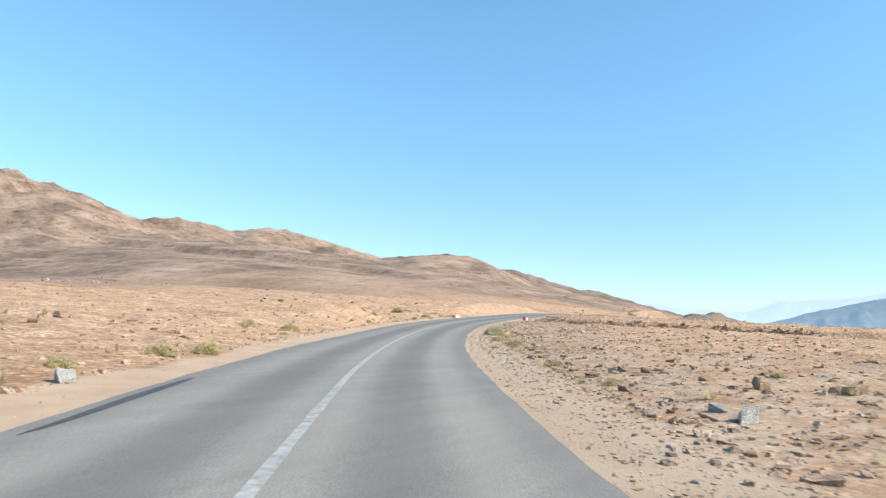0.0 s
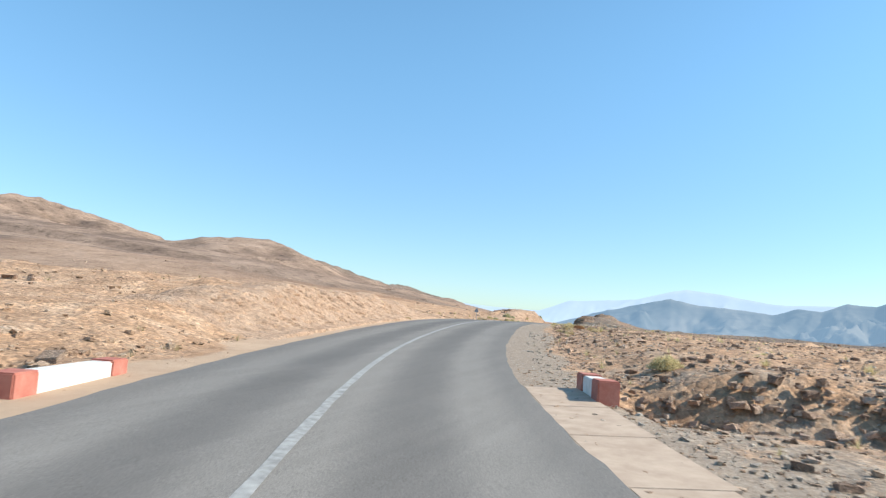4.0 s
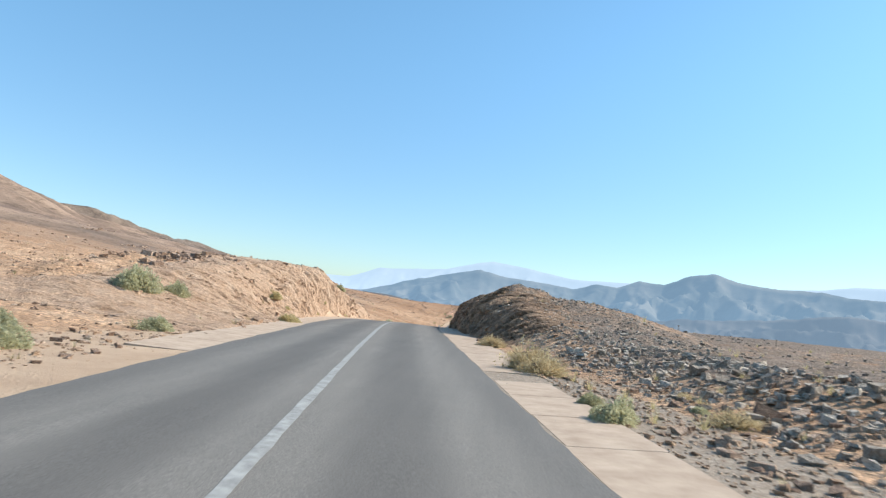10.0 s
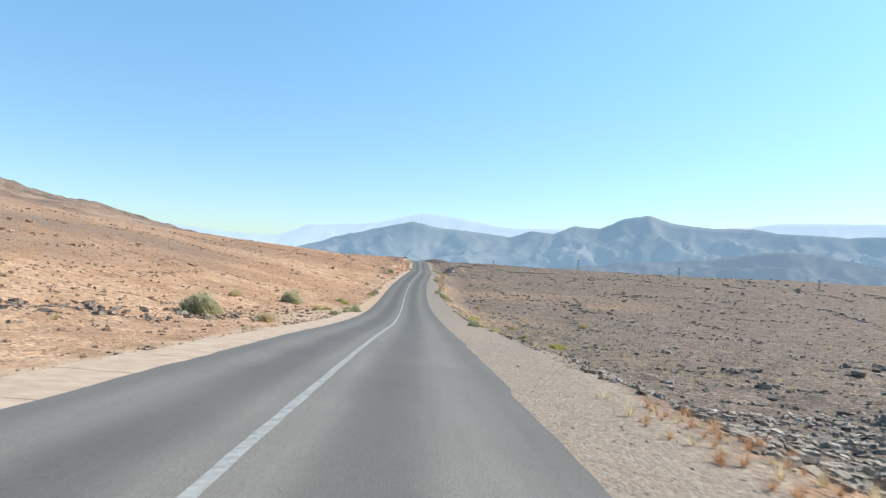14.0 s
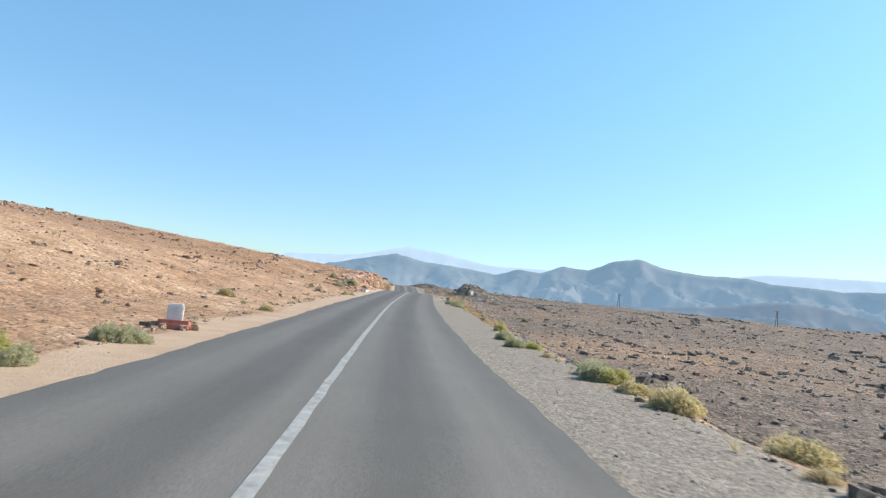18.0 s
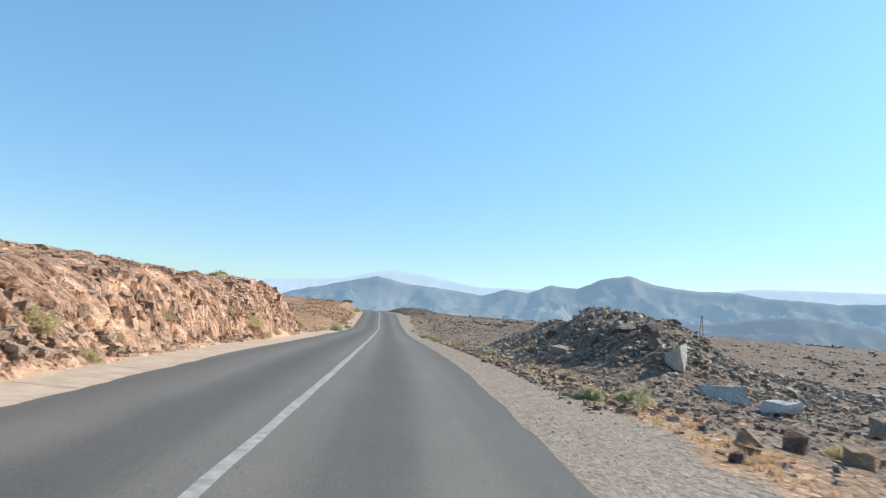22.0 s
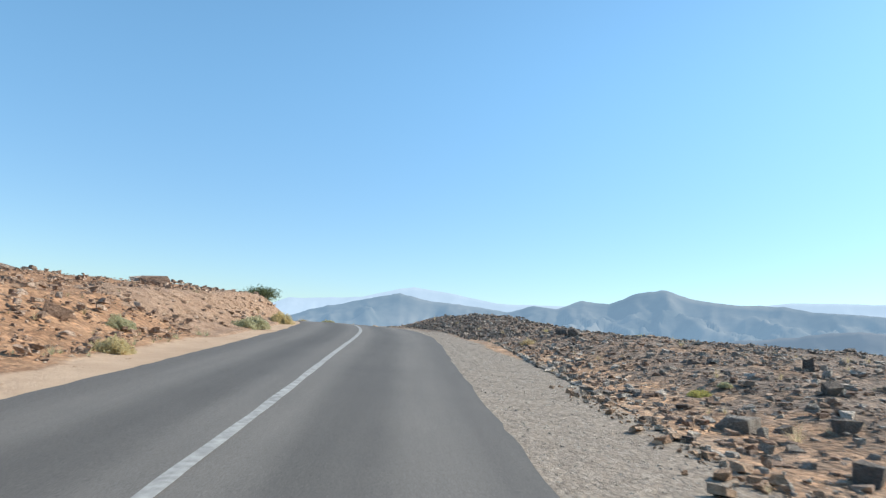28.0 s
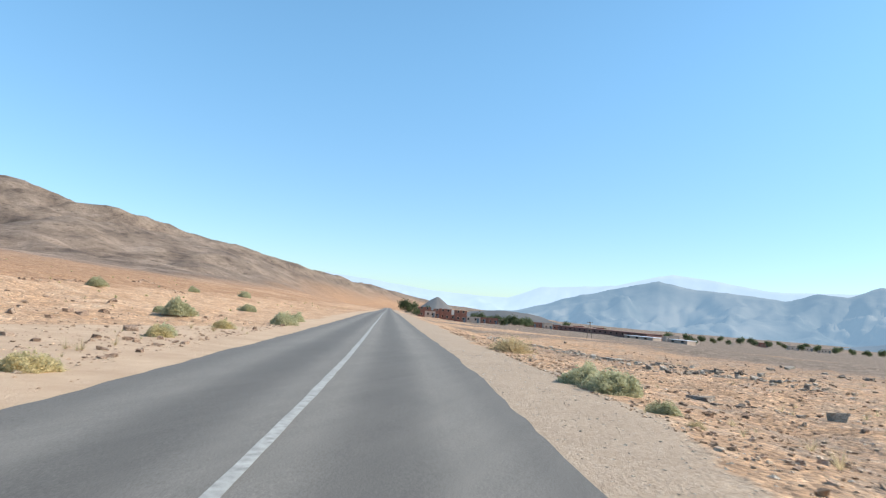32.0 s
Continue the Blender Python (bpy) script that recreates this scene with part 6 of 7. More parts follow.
BUSH_KINDS = {"straw": (M_STRAW, "dry straw-coloured tussock on gravelly soil", 800, 1500, 0.55),
              "ochre": (M_OCHRE_LEAF, "low ochre desert shrub on stony soil", 3200, 800, 0.55),
              "green": (M_GREEN_LEAF, "dusty grey-green shrub on stony soil", 4400, 700, 0.62),
              "yellow": (M_YELLOW_LEAF, "yellow-green low shrub on stony soil", 4000, 800, 0.5),
              "rust": (M_RUST_LEAF, "rusty dry scrub on stony soil", 3000, 1100, 0.4)}
for kind, rows in BUSHES:
    models = [make_bush(kind, 60 + 7 * k + len(kind)) for k in range(3)]
    for j, (y, d, size) in enumerate(rows):
        at, turn = spot(y, d)
        k = max(size, 0.35) * 1.08
        m = Matrix.Translation(at - Vector((0, 0, 0.02))) @ Matrix.Rotation(rnd.uniform(0, 6.28), 4, "Z")
        ob = models[j] if j < 3 else copy_thing(models[j % 3], m)
        ob.matrix_basis = m @ Matrix.Diagonal((k, k * rnd.uniform(0.8, 1.1), k * rnd.uniform(0.85, 1.2), 1))
    for spare in models[len(rows):]:
        for o in (*spare.children, spare):
            bpy.data.objects.remove(o)


def tufts(name, s, d, size, material, label, seed, per=46, word="dry grass", thin=0.015):
    """Small dry tufts, too many to count."""
    rng = np.random.default_rng(seed)
    n = len(s)
    x, y, z, *_ = surface(s, d)
    c = np.stack([x, y, z], -1)[:, None]
    az = rng.uniform(0, 2 * np.pi, (n, per))
    el = rng.uniform(0.35, 1.45, (n, per))
    dirs = np.stack([np.cos(az) * np.cos(el), np.sin(az) * np.cos(el), np.sin(el) * 0.8], -1)
    ln = (size[:, None] * rng.uniform(0.4, 1.1, (n, per)))[..., None]
    side = np.stack([-np.sin(az), np.cos(az), 0 * az], -1) * ln * thin
    root = c + dirs * ln * 0.08
    tip = c + dirs * ln
    v = np.stack([root - side, root + side, tip], 2)
    return tagged(mesh_object(name, v.reshape(-1, 3), np.arange(n * per * 3).reshape(-1, 3), material), label, word, kind="stuff")


rng = np.random.default_rng(6)
s_, d_ = loose(rng, 1500, -10, 640, 4.2, 40, -1, 2.0)
tufts("dry_grass", s_, d_, grades(rng, len(s_), 0.16, 0.5, d_), M_STRAW, "sparse dry grass tufts on the slope", 31)
s_, d_ = loose(rng, 1000, -10, 250, 4.8, 45, 1, 2.0)
tufts("dry_grass", s_, d_, grades(rng, len(s_), 0.16, 0.5, d_), M_OCHRE_LEAF, "sparse dry scrub tufts on the flat", 32)
s_, d_ = loose(rng, 900, 250, 640, 5.0, 60, 1, 2.0)
tufts("dry_grass", s_, d_, grades(rng, len(s_), 0.16, 0.45, d_), M_STRAW, "sparse dry tufts on the dark plain", 33)
s_, d_ = loose(rng, 700, 298, 372, 5.6, 26, 1, 1.2)
tufts("dry_grass", s_, d_, grades(rng, len(s_), 0.16, 0.42), M_OCHRE_LEAF, "olive scrub tufts on the verge of the plain", 38)
s_, d_ = loose(rng, 60, 256, 282, 4.3, 5.6, 1, 1.0)
tufts("dry_grass", s_, d_, grades(rng, len(s_), 0.18, 0.42), M_STRAW, "tall dry grass along the ditch", 34)
s_, d_ = loose(rng, 1500, 388, 450, 5.15, 6.1, 1, 1.3)
tufts("dry_grass", s_, d_, grades(rng, len(s_), 0.09, 0.26), M_ORANGE_STRAW, "low orange dry grass along the gravel edge", 36)
s_, d_ = loose(rng, 300, 452, 480, 4.0, 5.2, -1, 1.0)
tufts("dry_grass", s_, d_, grades(rng, len(s_), 0.2, 0.5), M_STRAW, "dry grass at the foot of the cutting", 35)
for y0, y1, near, far, side, n, mat, label, seed in (
        (514, 562, 4.0, 5.0, -1, 90, M_GREEN_LEAF, "olive scrub along the road edge", 71), (416, 437, 5.1, 6.0, 1, 260, M_ORANGE_STRAW, "orange dry grass beside a culvert", 72),
        (254, 280, 4.3, 6.4, 1, 200, M_RUST_LEAF, "dead brown brush in the ditch", 73), (140, 200, 6.0, 18, 1, 380, M_OCHRE_LEAF, "dead grey scrub among stones", 74),
        (200, 214, 4.6, 6.0, 1, 50, M_STRAW, "dry grass before the cutting", 75), (455, 482, 4.5, 9.0, 1, 120, M_STRAW, "thin dry grass among rubble", 76),
        (456, 476, 4.2, 5.0, -1, 130, M_STRAW, "dry grass at the foot of a rock cutting", 77), (296, 345, 6.0, 16, 1, 420, M_OCHRE_LEAF, "dry olive scrub beside the gravel", 78)):
    s_, d_ = loose(np.random.default_rng(seed), n, y0, y1, near, far, side, 1.2)
    if side > 0:
        s_, d_ = off_layby(s_, d_)
    tufts("scrub", s_, d_, np.random.default_rng(seed + 1).uniform(0.1, 0.3, len(s_)), mat, label, seed, 90, "scrub", 0.012)
rng = np.random.default_rng(77)
for y0, y1, near, far, side, n in ((8, 200, 6.5, 34, -1, 40), (262, 430, 8, 50, -1, 40), (8, 200, 6.5, 30, 1, 40), (290, 600, 8, 45, 1, 24), (600, 780, 8, 70, -1, 90)):
    s_, d_ = loose(rng, n, y0, y1, near, far, side, 1.6)
    tufts("scrub", s_, d_, rng.uniform(0.22, 0.46, n), M_OCHRE_LEAF, "low ochre scrub scattered on stony soil", 78 + y0 % 7 + side, 260, "scrub", 0.02)


# ---- trees ----
def make_tree(seed, height, spread, label, leaf=0.11, leaves=1100):
    rnd = random.Random(seed)
    rng = np.random.default_rng(seed)
    root = tagged(new("tree"), label, "tree")
    fork = Vector((rnd.uniform(-0.1, 0.1), rnd.uniform(-0.1, 0.1), height * 0.2))
    part("trunk", tube_bm([(0, 0, -0.3), fork * 0.5 + Vector((0.04, 0, 0)), fork], height * 0.045, height * 0.03, 8), M_WOOD_POLE, root)
    tips = []
    for k in range(6):
        a = k * 1.05 + rnd.uniform(-0.3, 0.3)
        tip = fork + Vector((math.cos(a) * spread * 0.33, math.sin(a) * spread * 0.33, height * rnd.uniform(0.15, 0.55)))
        part("limb", tube_bm([fork, (fork + tip) * 0.5 + Vector((0, 0, 0.08 * height)), tip], height * 0.02, height * 0.006, 6), M_WOOD_POLE, root)
        tips.append(tip)
    c = np.array([tuple(t) for t in tips])[rng.integers(0, 6, leaves)]
    c = c + rng.normal(0, 1, (leaves, 3)) * np.array([spread * 0.16, spread * 0.16, height * 0.14])
    a = rng.normal(0, 1, (leaves, 3))
    a /= np.linalg.norm(a, axis=1)[:, None]
    b = np.cross(a, rng.normal(0, 1, (leaves, 3)))
    b /= np.linalg.norm(b, axis=1)[:, None]
    k = (leaf * rng.uniform(0.5, 1.2, leaves))[:, None]
    v = np.stack([c - a * k, c + b * k * 0.6, c + a * k, c - b * k * 0.6], 1)
    mesh_object("crown", v.reshape(-1, 3), np.arange(leaves * 4).reshape(-1, 4), M_TREE_LEAF).parent = root
    return root


lone = make_tree(3, 1.0, 1.7, "small dark wind-shaped tree on an earth bank", 0.05, 2600)
at, turn = spot(580.0, -5.3)
at.z -= 0.25
lone.matrix_basis = Matrix.Translation(at)


# ---- road furniture ----
def triangle(side):
    h = side * 3 ** 0.5 / 2
    r = side * 0.07
    pts = []
    for cx, cz, a0 in ((-side / 2 + r * 1.73, r, 210), (side / 2 - r * 1.73, r, 330), (0, h - 2 * r, 90)):
        for k in range(-2, 3):
            a = radians(a0 + k * 28)
            pts.append((cx + r * math.cos(a), cz + r * math.sin(a)))
    return pts


def warning_sign(y, d, turn_extra, lift, side, label, bend=False):
    at, turn = spot(y, d)
    root = thing("warning_sign", at, turn + turn_extra, label, "road sign")
    h = side * 0.866
    part("post", box_bm((0.06, 0.04, lift + h + 0.3), (0, 0.03, (lift + h - 0.3) / 2), 0.006), M_METAL, root, "galvanised steel post")
    panel = part("panel", plate_bm([(x, z + lift) for x, z in triangle(side)], 0.012), M_SIGN_BACK, root, "grey back of a triangular plate")
    part("border", plate_bm([(x * 0.985, (z - h / 3) * 0.985 + h / 3 + lift) for x, z in triangle(side)], 0.003), M_SIGN_RED, panel, "faded dark red border").location.y = -0.004
    part("face", plate_bm([(x * 0.86, (z - h / 3) * 0.86 + h / 3 + lift) for x, z in triangle(side)], 0.003), M_SIGN_WHITE, panel, "white reflective face").location.y = -0.008
    if bend:
        k = side
        for n, (x0, z0, x1, z1) in enumerate([(-0.11, 0.42, -0.11, 0.20), (-0.125, 0.19, 0.12, 0.37), (0.11, 0.40, 0.11, 0.11)]):
            dx, dz = x1 - x0, z1 - z0
            ln = math.hypot(dx, dz)
            px, pz = -dz / ln * 0.028, dx / ln * 0.028
            q = [(x0 + px, z0 + pz), (x1 + px, z1 + pz), (x1 - px, z1 - pz), (x0 - px, z0 - pz)]
            part("arrow_stroke", plate_bm([(a * k, b * k + lift) for a, b in q], 0.003), M_BLACK, panel, "black bend symbol").location.y = -0.012 - 0.001 * n
        part("arrow_head", plate_bm([(-0.155 * k, 0.41 * k + lift), (-0.065 * k, 0.41 * k + lift), (-0.11 * k, 0.50 * k + lift)], 0.003), M_BLACK, panel, "black bend symbol").location.y = -0.0155
    for z in (lift + 0.12, lift + h * 0.6):
        part("bracket", box_bm((0.12, 0.02, 0.03), (0, 0.016, z), 0.003), M_METAL, root)
    return root


warning_sign(147.6, -4.6, math.pi - 0.12, 0.85, 0.6, "back of a triangular road sign on a steel post")
warning_sign(488.0, 4.75, -0.1, 0.80, 0.50, "triangular double bend warning sign on a steel post", True)


def kilometre_stone():
    at, turn = spot(373.4, -4.35)
    root = thing("kilometre_stone", at, turn + 0.2, "white kilometre stone on a heap of red rubble", "milestone")
    bm = box_bm((0.36, 0.2, 0.46), (0, 0, 0.36), 0.03)
    for v in bm.verts:
        if v.co.z > 0.5:
            v.co.z += 0.02 * (1 - (v.co.x / 0.18) ** 2)
    part("stone", bm, M_WHITEWASH, root)
    part("base", box_bm((0.75, 0.55, 0.24), (0, 0, 0.08), 0.05, 0, 0.03, 3), M_RED_PAINT, root, "worn reddish base")
    for k in range(6):
        a = k * 1.05
        part("rubble_stone", box_bm((0.22, 0.17, 0.15), (0.45 * math.cos(a), 0.34 * math.sin(a), 0.05), 0.03, a, 0.02, k), M_BROWN_STONE, root)
    at, turn = spot(534.8, 5.7)
    root = thing("marker_stone", at, turn, "small white marker stone at the road edge", "marker")
    part("stone", box_bm((0.2, 0.17, 0.42), (0, 0, 0.11), 0.03), M_WHITEWASH, root)


kilometre_stone()


def litter():
    """A crumpled plastic bag and a dented bottle lying on the slope."""
    bag = plain_material("turquoise_plastic", (0.20, 0.50, 0.52), (0.45, 0.72, 0.72), 9, 0.4, 0.3)
    at, turn = spot(533.6, 6.6)
    bm = bmesh.new()
    bmesh.ops.create_icosphere(bm, subdivisions=2, radius=0.16)
    for v in bm.verts:
        v.co *= 1 + 0.5 * noise.noise(v.co * 9)
        v.co.z *= 0.45
    me = bpy.data.meshes.new("plastic_bag")
    bm.to_mesh(me)
    bm.free()
    me.materials.append(bag)
    ob = new("plastic_bag", me)
    ob.matrix_world = Matrix.Translation(at + Vector((0, 0, 0.05)))
    tagged(ob, "crumpled turquoise plastic bag lying on stony ground", "litter")


litter()


def parapet(y0, y1, d, height, label, wing=0, ends=None):
    at, turn = spot((y0 + y1) / 2, d)
    at.z = float(axis_at(s_of_y((y0 + y1) / 2))[2]) - 0.08
    root = thing("culvert_parapet", at, turn, label, "parapet", "culvert parapets")
    ln = y1 - y0
    part("wall", box_bm((0.32, ln, height + 0.4), (0, 0, height / 2 - 0.2), 0.02), M_WHITEWASH, root)
    for k in (-1, 1):
        part("end_block", box_bm((0.36, 0.55, height + 0.43), (0, k * (ln / 2 - 0.1), height / 2 - 0.19), 0.02), ends or M_RED_PAINT, root, "" if ends else "faded red painted end")
    if wing:
        bm = box_bm((0.4, 0.24, 0.8), (wing * 0.34, -ln / 2 + 0.1, -0.1), 0.02)
        for v in bm.verts:
            if v.co.z > 0:
                v.co.z += height - 0.36 - 0.5 * abs(v.co.x)
        part("wing_wall", bm, M_RED_PAINT, root, "sloping reddish wing wall")
    return root


parapet(427.5, 428.6, 4.5, 0.30, "low white and red concrete culvert parapet", 1)
parapet(427.6, 430.4, -3.85, 0.22, "low white concrete culvert parapet", ends=M_WHITEWASH)
parapet(76.8, 78.4, 4.2, 0.34, "low white and red concrete culvert parapet")
parapet(73.6, 76.4, -3.7, 0.26, "low white concrete culvert parapet with red ends")


def slabs(name, y0, y1, d0, d1, label, step=3.0):
    """A cast concrete strip at the road edge, slab by slab."""
    root = tagged(new(name), label, "concrete strip", kind="structure")
    s = np.arange(float(s_of_y(y0)), float(s_of_y(y1)), step)
    rnd = random.Random(int(y0))
    for a in s:
        rows = np.linspace(a + 0.015, a + step - 0.015, 5)
        j0, j1 = rnd.uniform(-0.03, 0.03), rnd.uniform(-0.08, 0.08)
        side = 1 if d1 > 0 else -1
        ds = np.array([d0 + j0, (d0 + d1) / 2, d1 + j1])
        S, D = np.meshgrid(rows, ds, indexing="ij")
        x, y, zr, _ = place(S.ravel(), D.ravel())
        z = zr - 0.02 * HALF - 0.004 + 0.03 * (np.abs(D.ravel()) - HALF) + 0.0 * x
        top = np.stack([x, y, z], -1)
        low = top - [0, 0, 0.35]
        bm = bmesh.new()
        vt = [bm.verts.new(p) for p in top]
        vl = [bm.verts.new(p) for p in low]
        n, m = 5, 3
        for i in range(n - 1):
            for j in range(m - 1):
                bm.faces.new((vt[i * m + j], vt[i * m + j + 1], vt[(i + 1) * m + j + 1], vt[(i + 1) * m + j]))
        ring = [i * m for i in range(n)] + [(n - 1) * m + 1] + [i * m + 2 for i in range(n - 1, -1, -1)] + [1]
        for p, q in zip(ring, ring[1:] + ring[:1]):
            bm.faces.new((vt[p], vt[q], vl[q], vl[p]))
        bmesh.ops.recalc_face_normals(bm, faces=bm.faces)
        part("slab", bm, M_CONCRETE, root)


slabs("trim_gutter_west", 197, 330, -2.98, -4.25, "pale cast concrete strip along the asphalt edge")
slabs("trim_gutter_cutting", 428.8, 483, -2.98, -4.2, "pale cast concrete strip along the asphalt edge")
slabs("trim_gutter_bend", 486, 512, -2.98, -4.1, "pale cast concrete strip along the asphalt edge")
slabs("trim_gutter_east", 184, 197, 3.02, 4.15, "pale cast concrete slabs along the asphalt edge", 2.2)
slabs("trim_gutter_wide", 199, 221, 3.05, 4.45, "pale cast concrete slabs along the asphalt edge")
slabs("trim_gutter_shade", 221, 266, 3.05, 3.8, "pale cast concrete strip below the cutting")
slabs("trim_apron", 427.7, 429.4, 3.02, 4.3, "pale concrete apron before a culvert", 1.2)
slabs("trim_apron_gully", 69, 78, 3.02, 4.0, "pale concrete apron above a gully", 2.5)


def tar_patch(y, d, ln, wd, label, mat, seed):
    s0 = float(s_of_y(y))
    n = 22
    a = np.linspace(0, 2 * np.pi, n, endpoint=False)
    k = 1 + 0.5 * fbm(np.cos(a) * 1.5 + seed, np.sin(a) * 1.5, seed, 3)
    S, D = s0 + np.cos(a) * ln / 2 * k, d + np.sin(a) * wd / 2 * k
    x, y_, z, _ = place(np.append(S, s0), np.append(D, d))
    z = z - 0.02 * np.abs(np.append(D, d)) + 0.004
    v = np.stack([x, y_, z], -1)
    f = np.array([(i, (i + 1) % n, n) for i in range(n)])
    tagged(mesh_object("road_patch", v, f, mat), label, "road patch", kind="structure")


tar_patch(8.0, -2.72, 6.0, 0.2, "dark repair patch at the broken road edge", M_TAR, 1)
tar_patch(64.7, 0.8, 0.25, 0.5, "small dark tar spot on the road", M_TAR, 2)
tar_patch(52.8, 1.9, 0.5, 1.6, "dark tar seam across the lane", M_TAR, 3)
tar_patch(602.2, 2.3, 0.5, 1.0, "dark tar spot on the road", M_TAR, 4)


# ---- power line over the plain ----
def make_pole():
    root = tagged(new("power_pole"), "weathered A-frame wooden power pole on the plain", "power pole", "power poles")
    for k in (-1, 1):
        part("leg", tube_bm([(k * 0.85, 0, -0.6), (k * 0.08, 0, 5.0)], 0.10, 0.07, 8), M_WOOD_POLE, root)
    part("crossarm", box_bm((1.7, 0.10, 0.12), (0, 0, 4.75), 0.01), M_WOOD_POLE, root)
    part("brace", box_bm((0.75, 0.06, 0.08), (0, 0, 2.6), 0.01), M_WOOD_POLE, root)
    for x in (-0.75, 0.0, 0.75):
        part("insulator", tube_bm([(x, 0, 4.8), (x, 0, 5.0)], 0.05, 0.03, 8), M_CERAMIC, root, "brown ceramic insulator")
    return root


def free_spot(x, y):
    """Ground height under a world place beyond the verge."""
    s = np.linspace(-100, 1400, 3001)
    ax, ay, az, nx, ny = axis_at(s)
    sg = np.where(x > ax, 1.0, -1.0) * BEND
    k = int(np.argmin(np.abs(ay + ny * sg - y)))
    d = float(sg[k] + x - (ax[k] + nx[k] * sg[k]))
    return float(surface(s[k:k + 1], np.array([d]))[2][0])


POLES = [(121, 401), (93, 449), (64, 497), (36, 545), (7.5, 593), (-20, 693), (-88.8, 815.4)]
pole = make_pole()
for k, (px, py) in enumerate(POLES):
    m = Matrix.Translation((px, py, free_spot(px, py))) @ Matrix.Rotation(0.53, 4, "Z")
    ob = pole if k == 0 else copy_thing(pole, m)
    ob.matrix_basis = m
# ---- the village ahead ----
M_EARTH_WALL = plain_material("red_earth_render", (0.20, 0.085, 0.065), (0.30, 0.14, 0.10), 0.8, 0.9, 0.3)
M_PALE_WALL = plain_material("pale_render", (0.40, 0.30, 0.235), (0.56, 0.45, 0.37), 0.8, 0.9, 0.3)
M_DARK_WALL = plain_material("dark_earth_wall", (0.19, 0.10, 0.082), (0.29, 0.16, 0.13), 0.5, 0.95, 0.3)
M_SHEET = plain_material("white_sheet_roof", (0.68, 0.70, 0.72), (0.82, 0.83, 0.84), 1.0, 0.6, 0.1)
M_PANE, _nt, _b = shader("dark_glass", 0.12)
_b.inputs["Base Color"].default_value = (0.02, 0.022, 0.025, 1)
M_DOOR = plain_material("blue_grey_door", (0.09, 0.12, 0.15), (0.16, 0.19, 0.22), 3, 0.6, 0.1)


def house(x, y, w, dp, h, turn, material, label, storeys=1, windows=2, z=None):
    at = Vector((x, y, free_spot(x, y) if z is None else z))
    root = thing("house", at, turn, label, "house", "village houses")
    part("wall", box_bm((w, dp, h + 1.0), (0, 0, h / 2 - 0.5), 0.04), material, root)
    part("roof", box_bm((w - 0.5, dp - 0.5, 0.12), (0, 0, h + 0.07), 0.02), M_CONCRETE, root)
    for a, b, c, e in ((w, 0.25, 0, -dp / 2 + 0.12), (w, 0.25, 0, dp / 2 - 0.12), (0.25, dp, -w / 2 + 0.12, 0), (0.25, dp, w / 2 - 0.12, 0)):
        part("parapet", box_bm((a + 0.02, b + 0.02, 0.5), (c, e, h + 0.24), 0.02), material, root)
    for st in range(storeys):
        for k in range(windows):
            cx, cz = (k - (windows - 1) / 2) * w / (windows + 0.3), 1.6 + st * 2.9
            fr = part("window", box_bm((1.0, 0.10, 1.2), (cx, -dp / 2 - 0.02, cz), 0.01), M_PALE_WALL, root)
            part("pane", box_bm((0.8, 0.04, 1.0), (cx, -dp / 2 - 0.075, cz), 0.0), M_PANE, fr, "dark window pane")
    part("door", box_bm((1.0, 0.08, 2.1), (w * 0.42 - 0.5, -dp / 2 - 0.03, 1.05), 0.01), M_DOOR, root, "painted metal door")
    return root


HOUSES = [(-185, 954, 6.5, 6, 4.6, "red", 2), (-184, 968, 6, 6, 3.2, "red", 1), (-173, 951, 6, 6, 4.8, "red", 2), (-154, 911, 5.2, 6, 4.6, "red", 2), (-165, 937, 9, 5, 2.2, "red", 1),
          (-155, 935, 8, 5, 2.2, "pale", 1), (-186, 983, 6, 5, 4.4, "red", 2), (-177, 939, 5, 5, 2.4, "pale", 1), (-164, 990, 6, 5, 2.6, "red", 1), (-162, 1010, 6, 5, 3, "red", 1),
          (-160, 1031, 6, 5, 2.8, "pale", 1), (-149, 1064, 7, 6, 3, "red", 1), (-146, 1085, 6, 5, 3, "red", 1), (-140, 1076, 6, 5, 3.6, "pale", 1), (-138, 1101, 6, 5, 2.8, "red", 1),
          (-132, 1117, 6, 5, 3, "pale", 1), (-126, 1133, 7, 5, 3, "red", 1), (-118, 1144, 6, 5, 2.8, "pale", 1), (-114, 1159, 7, 5, 2.8, "red", 1), (-65, 1001, 5, 5, 2.6, "pale", 1),
          (-62, 1009, 4, 4, 3.2, "pale", 1), (34, 1253, 8, 6, 3, "pale", 1), (46, 1261, 7, 6, 3, "pale", 1), (55, 1244, 9, 6, 3, "pale", 1), (9, 1236, 7, 6, 2.8, "red", 1)]
WALLS = {"red": (M_EARTH_WALL, "flat-roofed red earth house in the village"), "pale": (M_PALE_WALL, "flat-roofed pale rendered house in the village")}
for hx, hy, w, dp, h, wall, st in HOUSES:
    house(hx, hy, w, dp, h, 0.35, *WALLS[wall], storeys=st, windows=3 if w > 8 else 2)


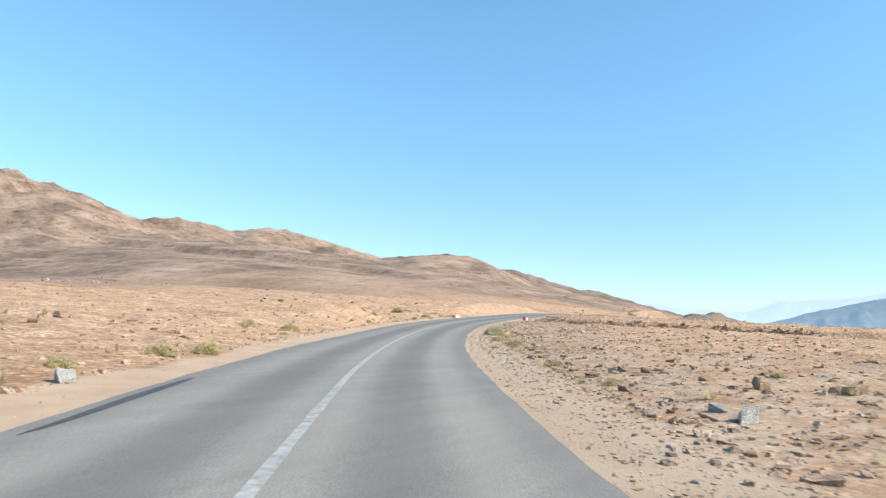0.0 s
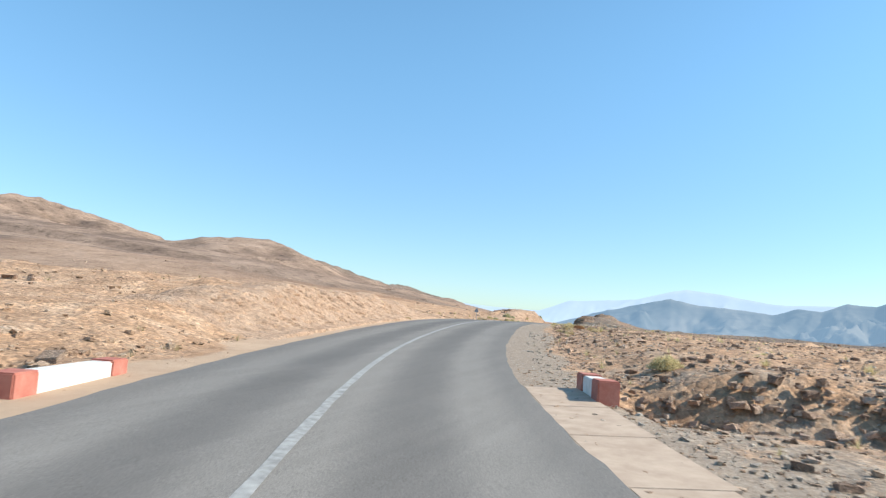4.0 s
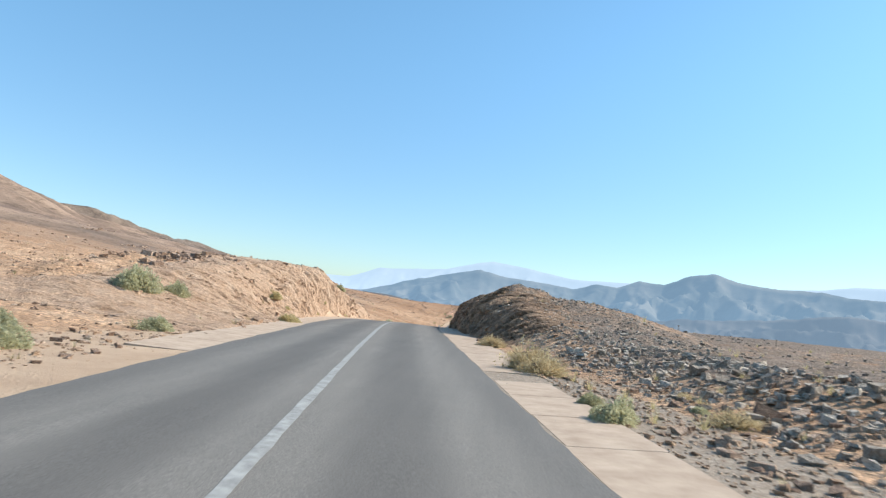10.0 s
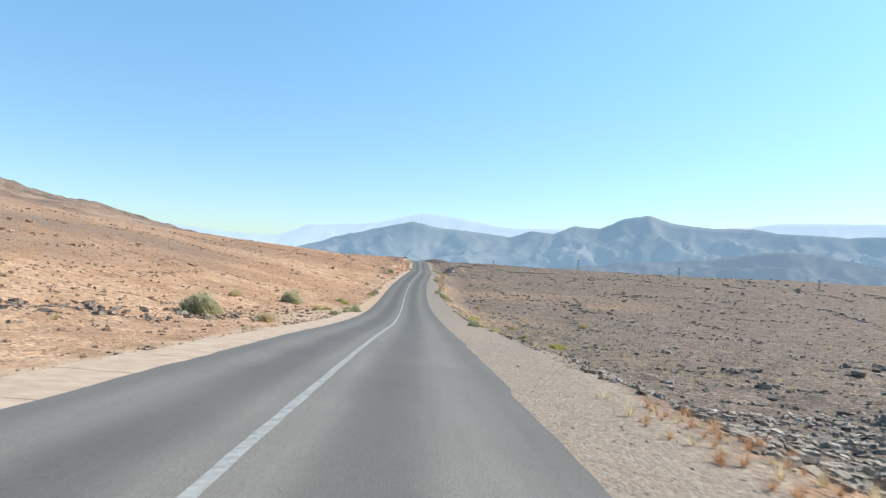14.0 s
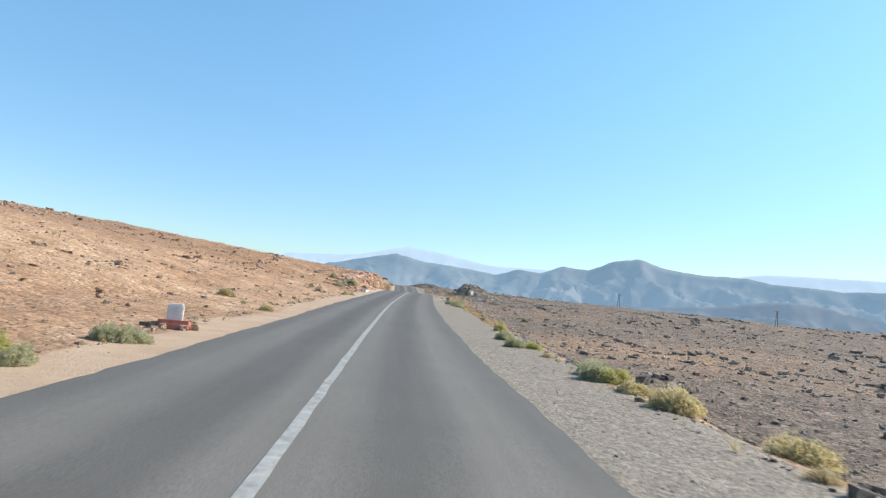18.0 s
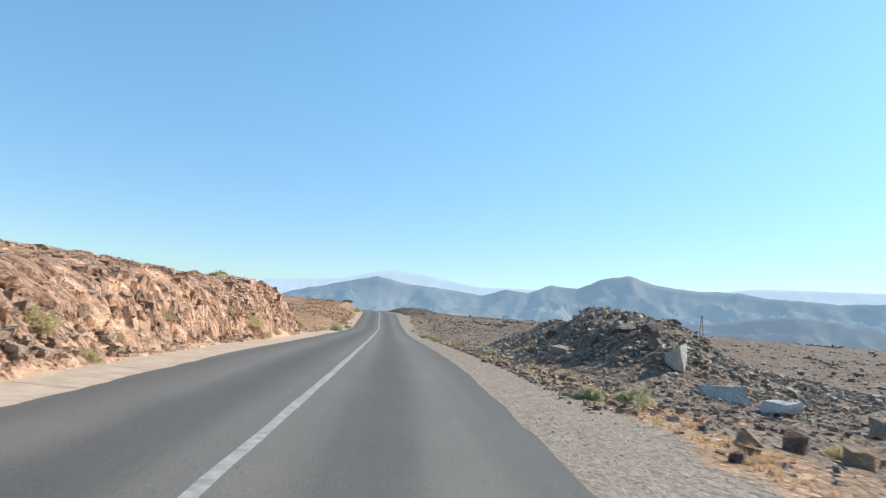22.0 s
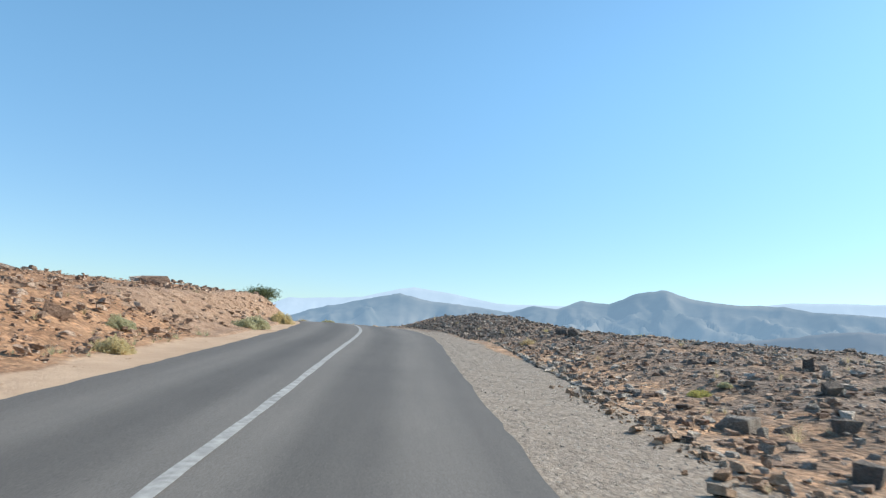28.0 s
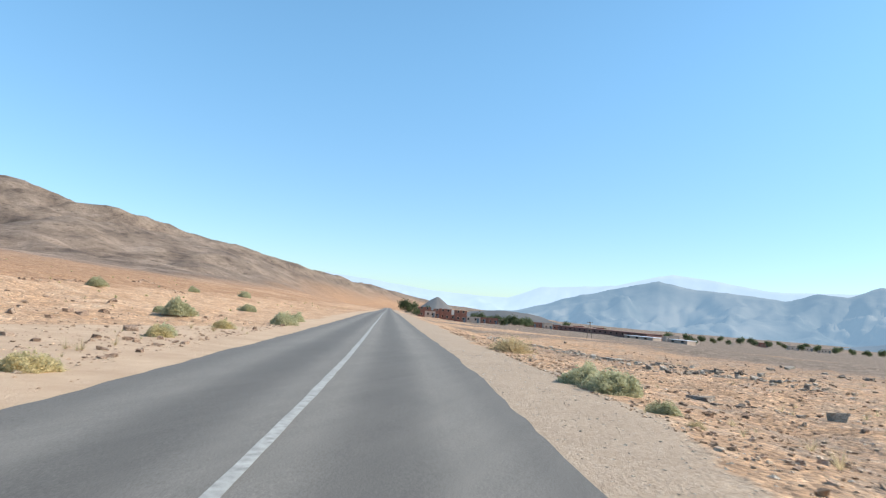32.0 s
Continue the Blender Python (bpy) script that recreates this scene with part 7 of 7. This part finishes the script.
def long_shed(x, y, ln, dp, h, wall, roof, label, turn):
    at = Vector((x, y, free_spot(x, y)))
    root = thing("farm_building", at, turn, label, "farm building", "farm buildings")
    part("wall", box_bm((ln, dp, h + 1.0), (0, 0, h / 2 - 0.5), 0.05), wall, root)
    bm = box_bm((ln + 0.6, dp + 0.6, 0.25), (0, 0, h + 0.12), 0.02)
    for v in bm.verts:
        v.co.z += 0.9 * (1 - abs(v.co.y) / (dp / 2 + 0.3))
    part("roof", bm, roof, root)
    for k in range(int(ln / 6)):
        part("window", box_bm((1.6, 0.1, 0.8), (-ln / 2 + 3 + 6 * k, -dp / 2 - 0.03, h * 0.62), 0.01), M_PANE, root)


long_shed(-101, 1050, 98, 10, 2.8, M_DARK_WALL, M_DARK_WALL, "long low dark red farm building", -0.944)
long_shed(-78, 993, 20, 6, 1.8, M_PALE_WALL, M_SHEET, "long low shed with a white sheet roof", -0.75)
long_shed(-59, 980, 12, 6, 1.8, M_PALE_WALL, M_SHEET, "low shed with a white sheet roof", -0.75)

grove = make_tree(8, 4.6, 6.0, "dark green tree in the village", 0.40, 800)
TREES = [(-180, 911), (-179, 917), (-180, 927), (-198, 1011), (-172, 1007), (-170, 1013), (-168, 1017), (-166, 1019), (-165, 1026), (-163, 1030),
         (-147, 993), (-144, 989), (-142, 989), (-140, 992), (-139, 999), (-163, 1051), (-162, 1061), (-42, 1140), (-33, 1159), (-21, 1178),
         (-11, 1198), (0, 1207), (8, 1195), (22, 1214), (32, 1202), (46, 1220), (56, 1208), (71, 1225), (79, 1213), (93, 1230), (-18, 1299),
         (9, 1316), (35, 1333), (56, 1320), (84, 1324), (97, 1301), (-65, 1060), (-54, 1050), (-50, 1055), (-141, 943), (-196, 990), (-138,
         1156), (-111, 1179)]
for k, (tx, ty) in enumerate(TREES):
    q = rnd.uniform(0.6, 1.1)
    m = Matrix.Translation((tx, ty, free_spot(tx, ty))) @ Matrix.Rotation(k * 1.3, 4, "Z") @ Matrix.Diagonal((0.8 * q, 0.8 * q, 1.25 * q, 1))
    ob = grove if k == 0 else copy_thing(grove, m)
    ob.matrix_basis = m
    tagged(ob, group="village trees")
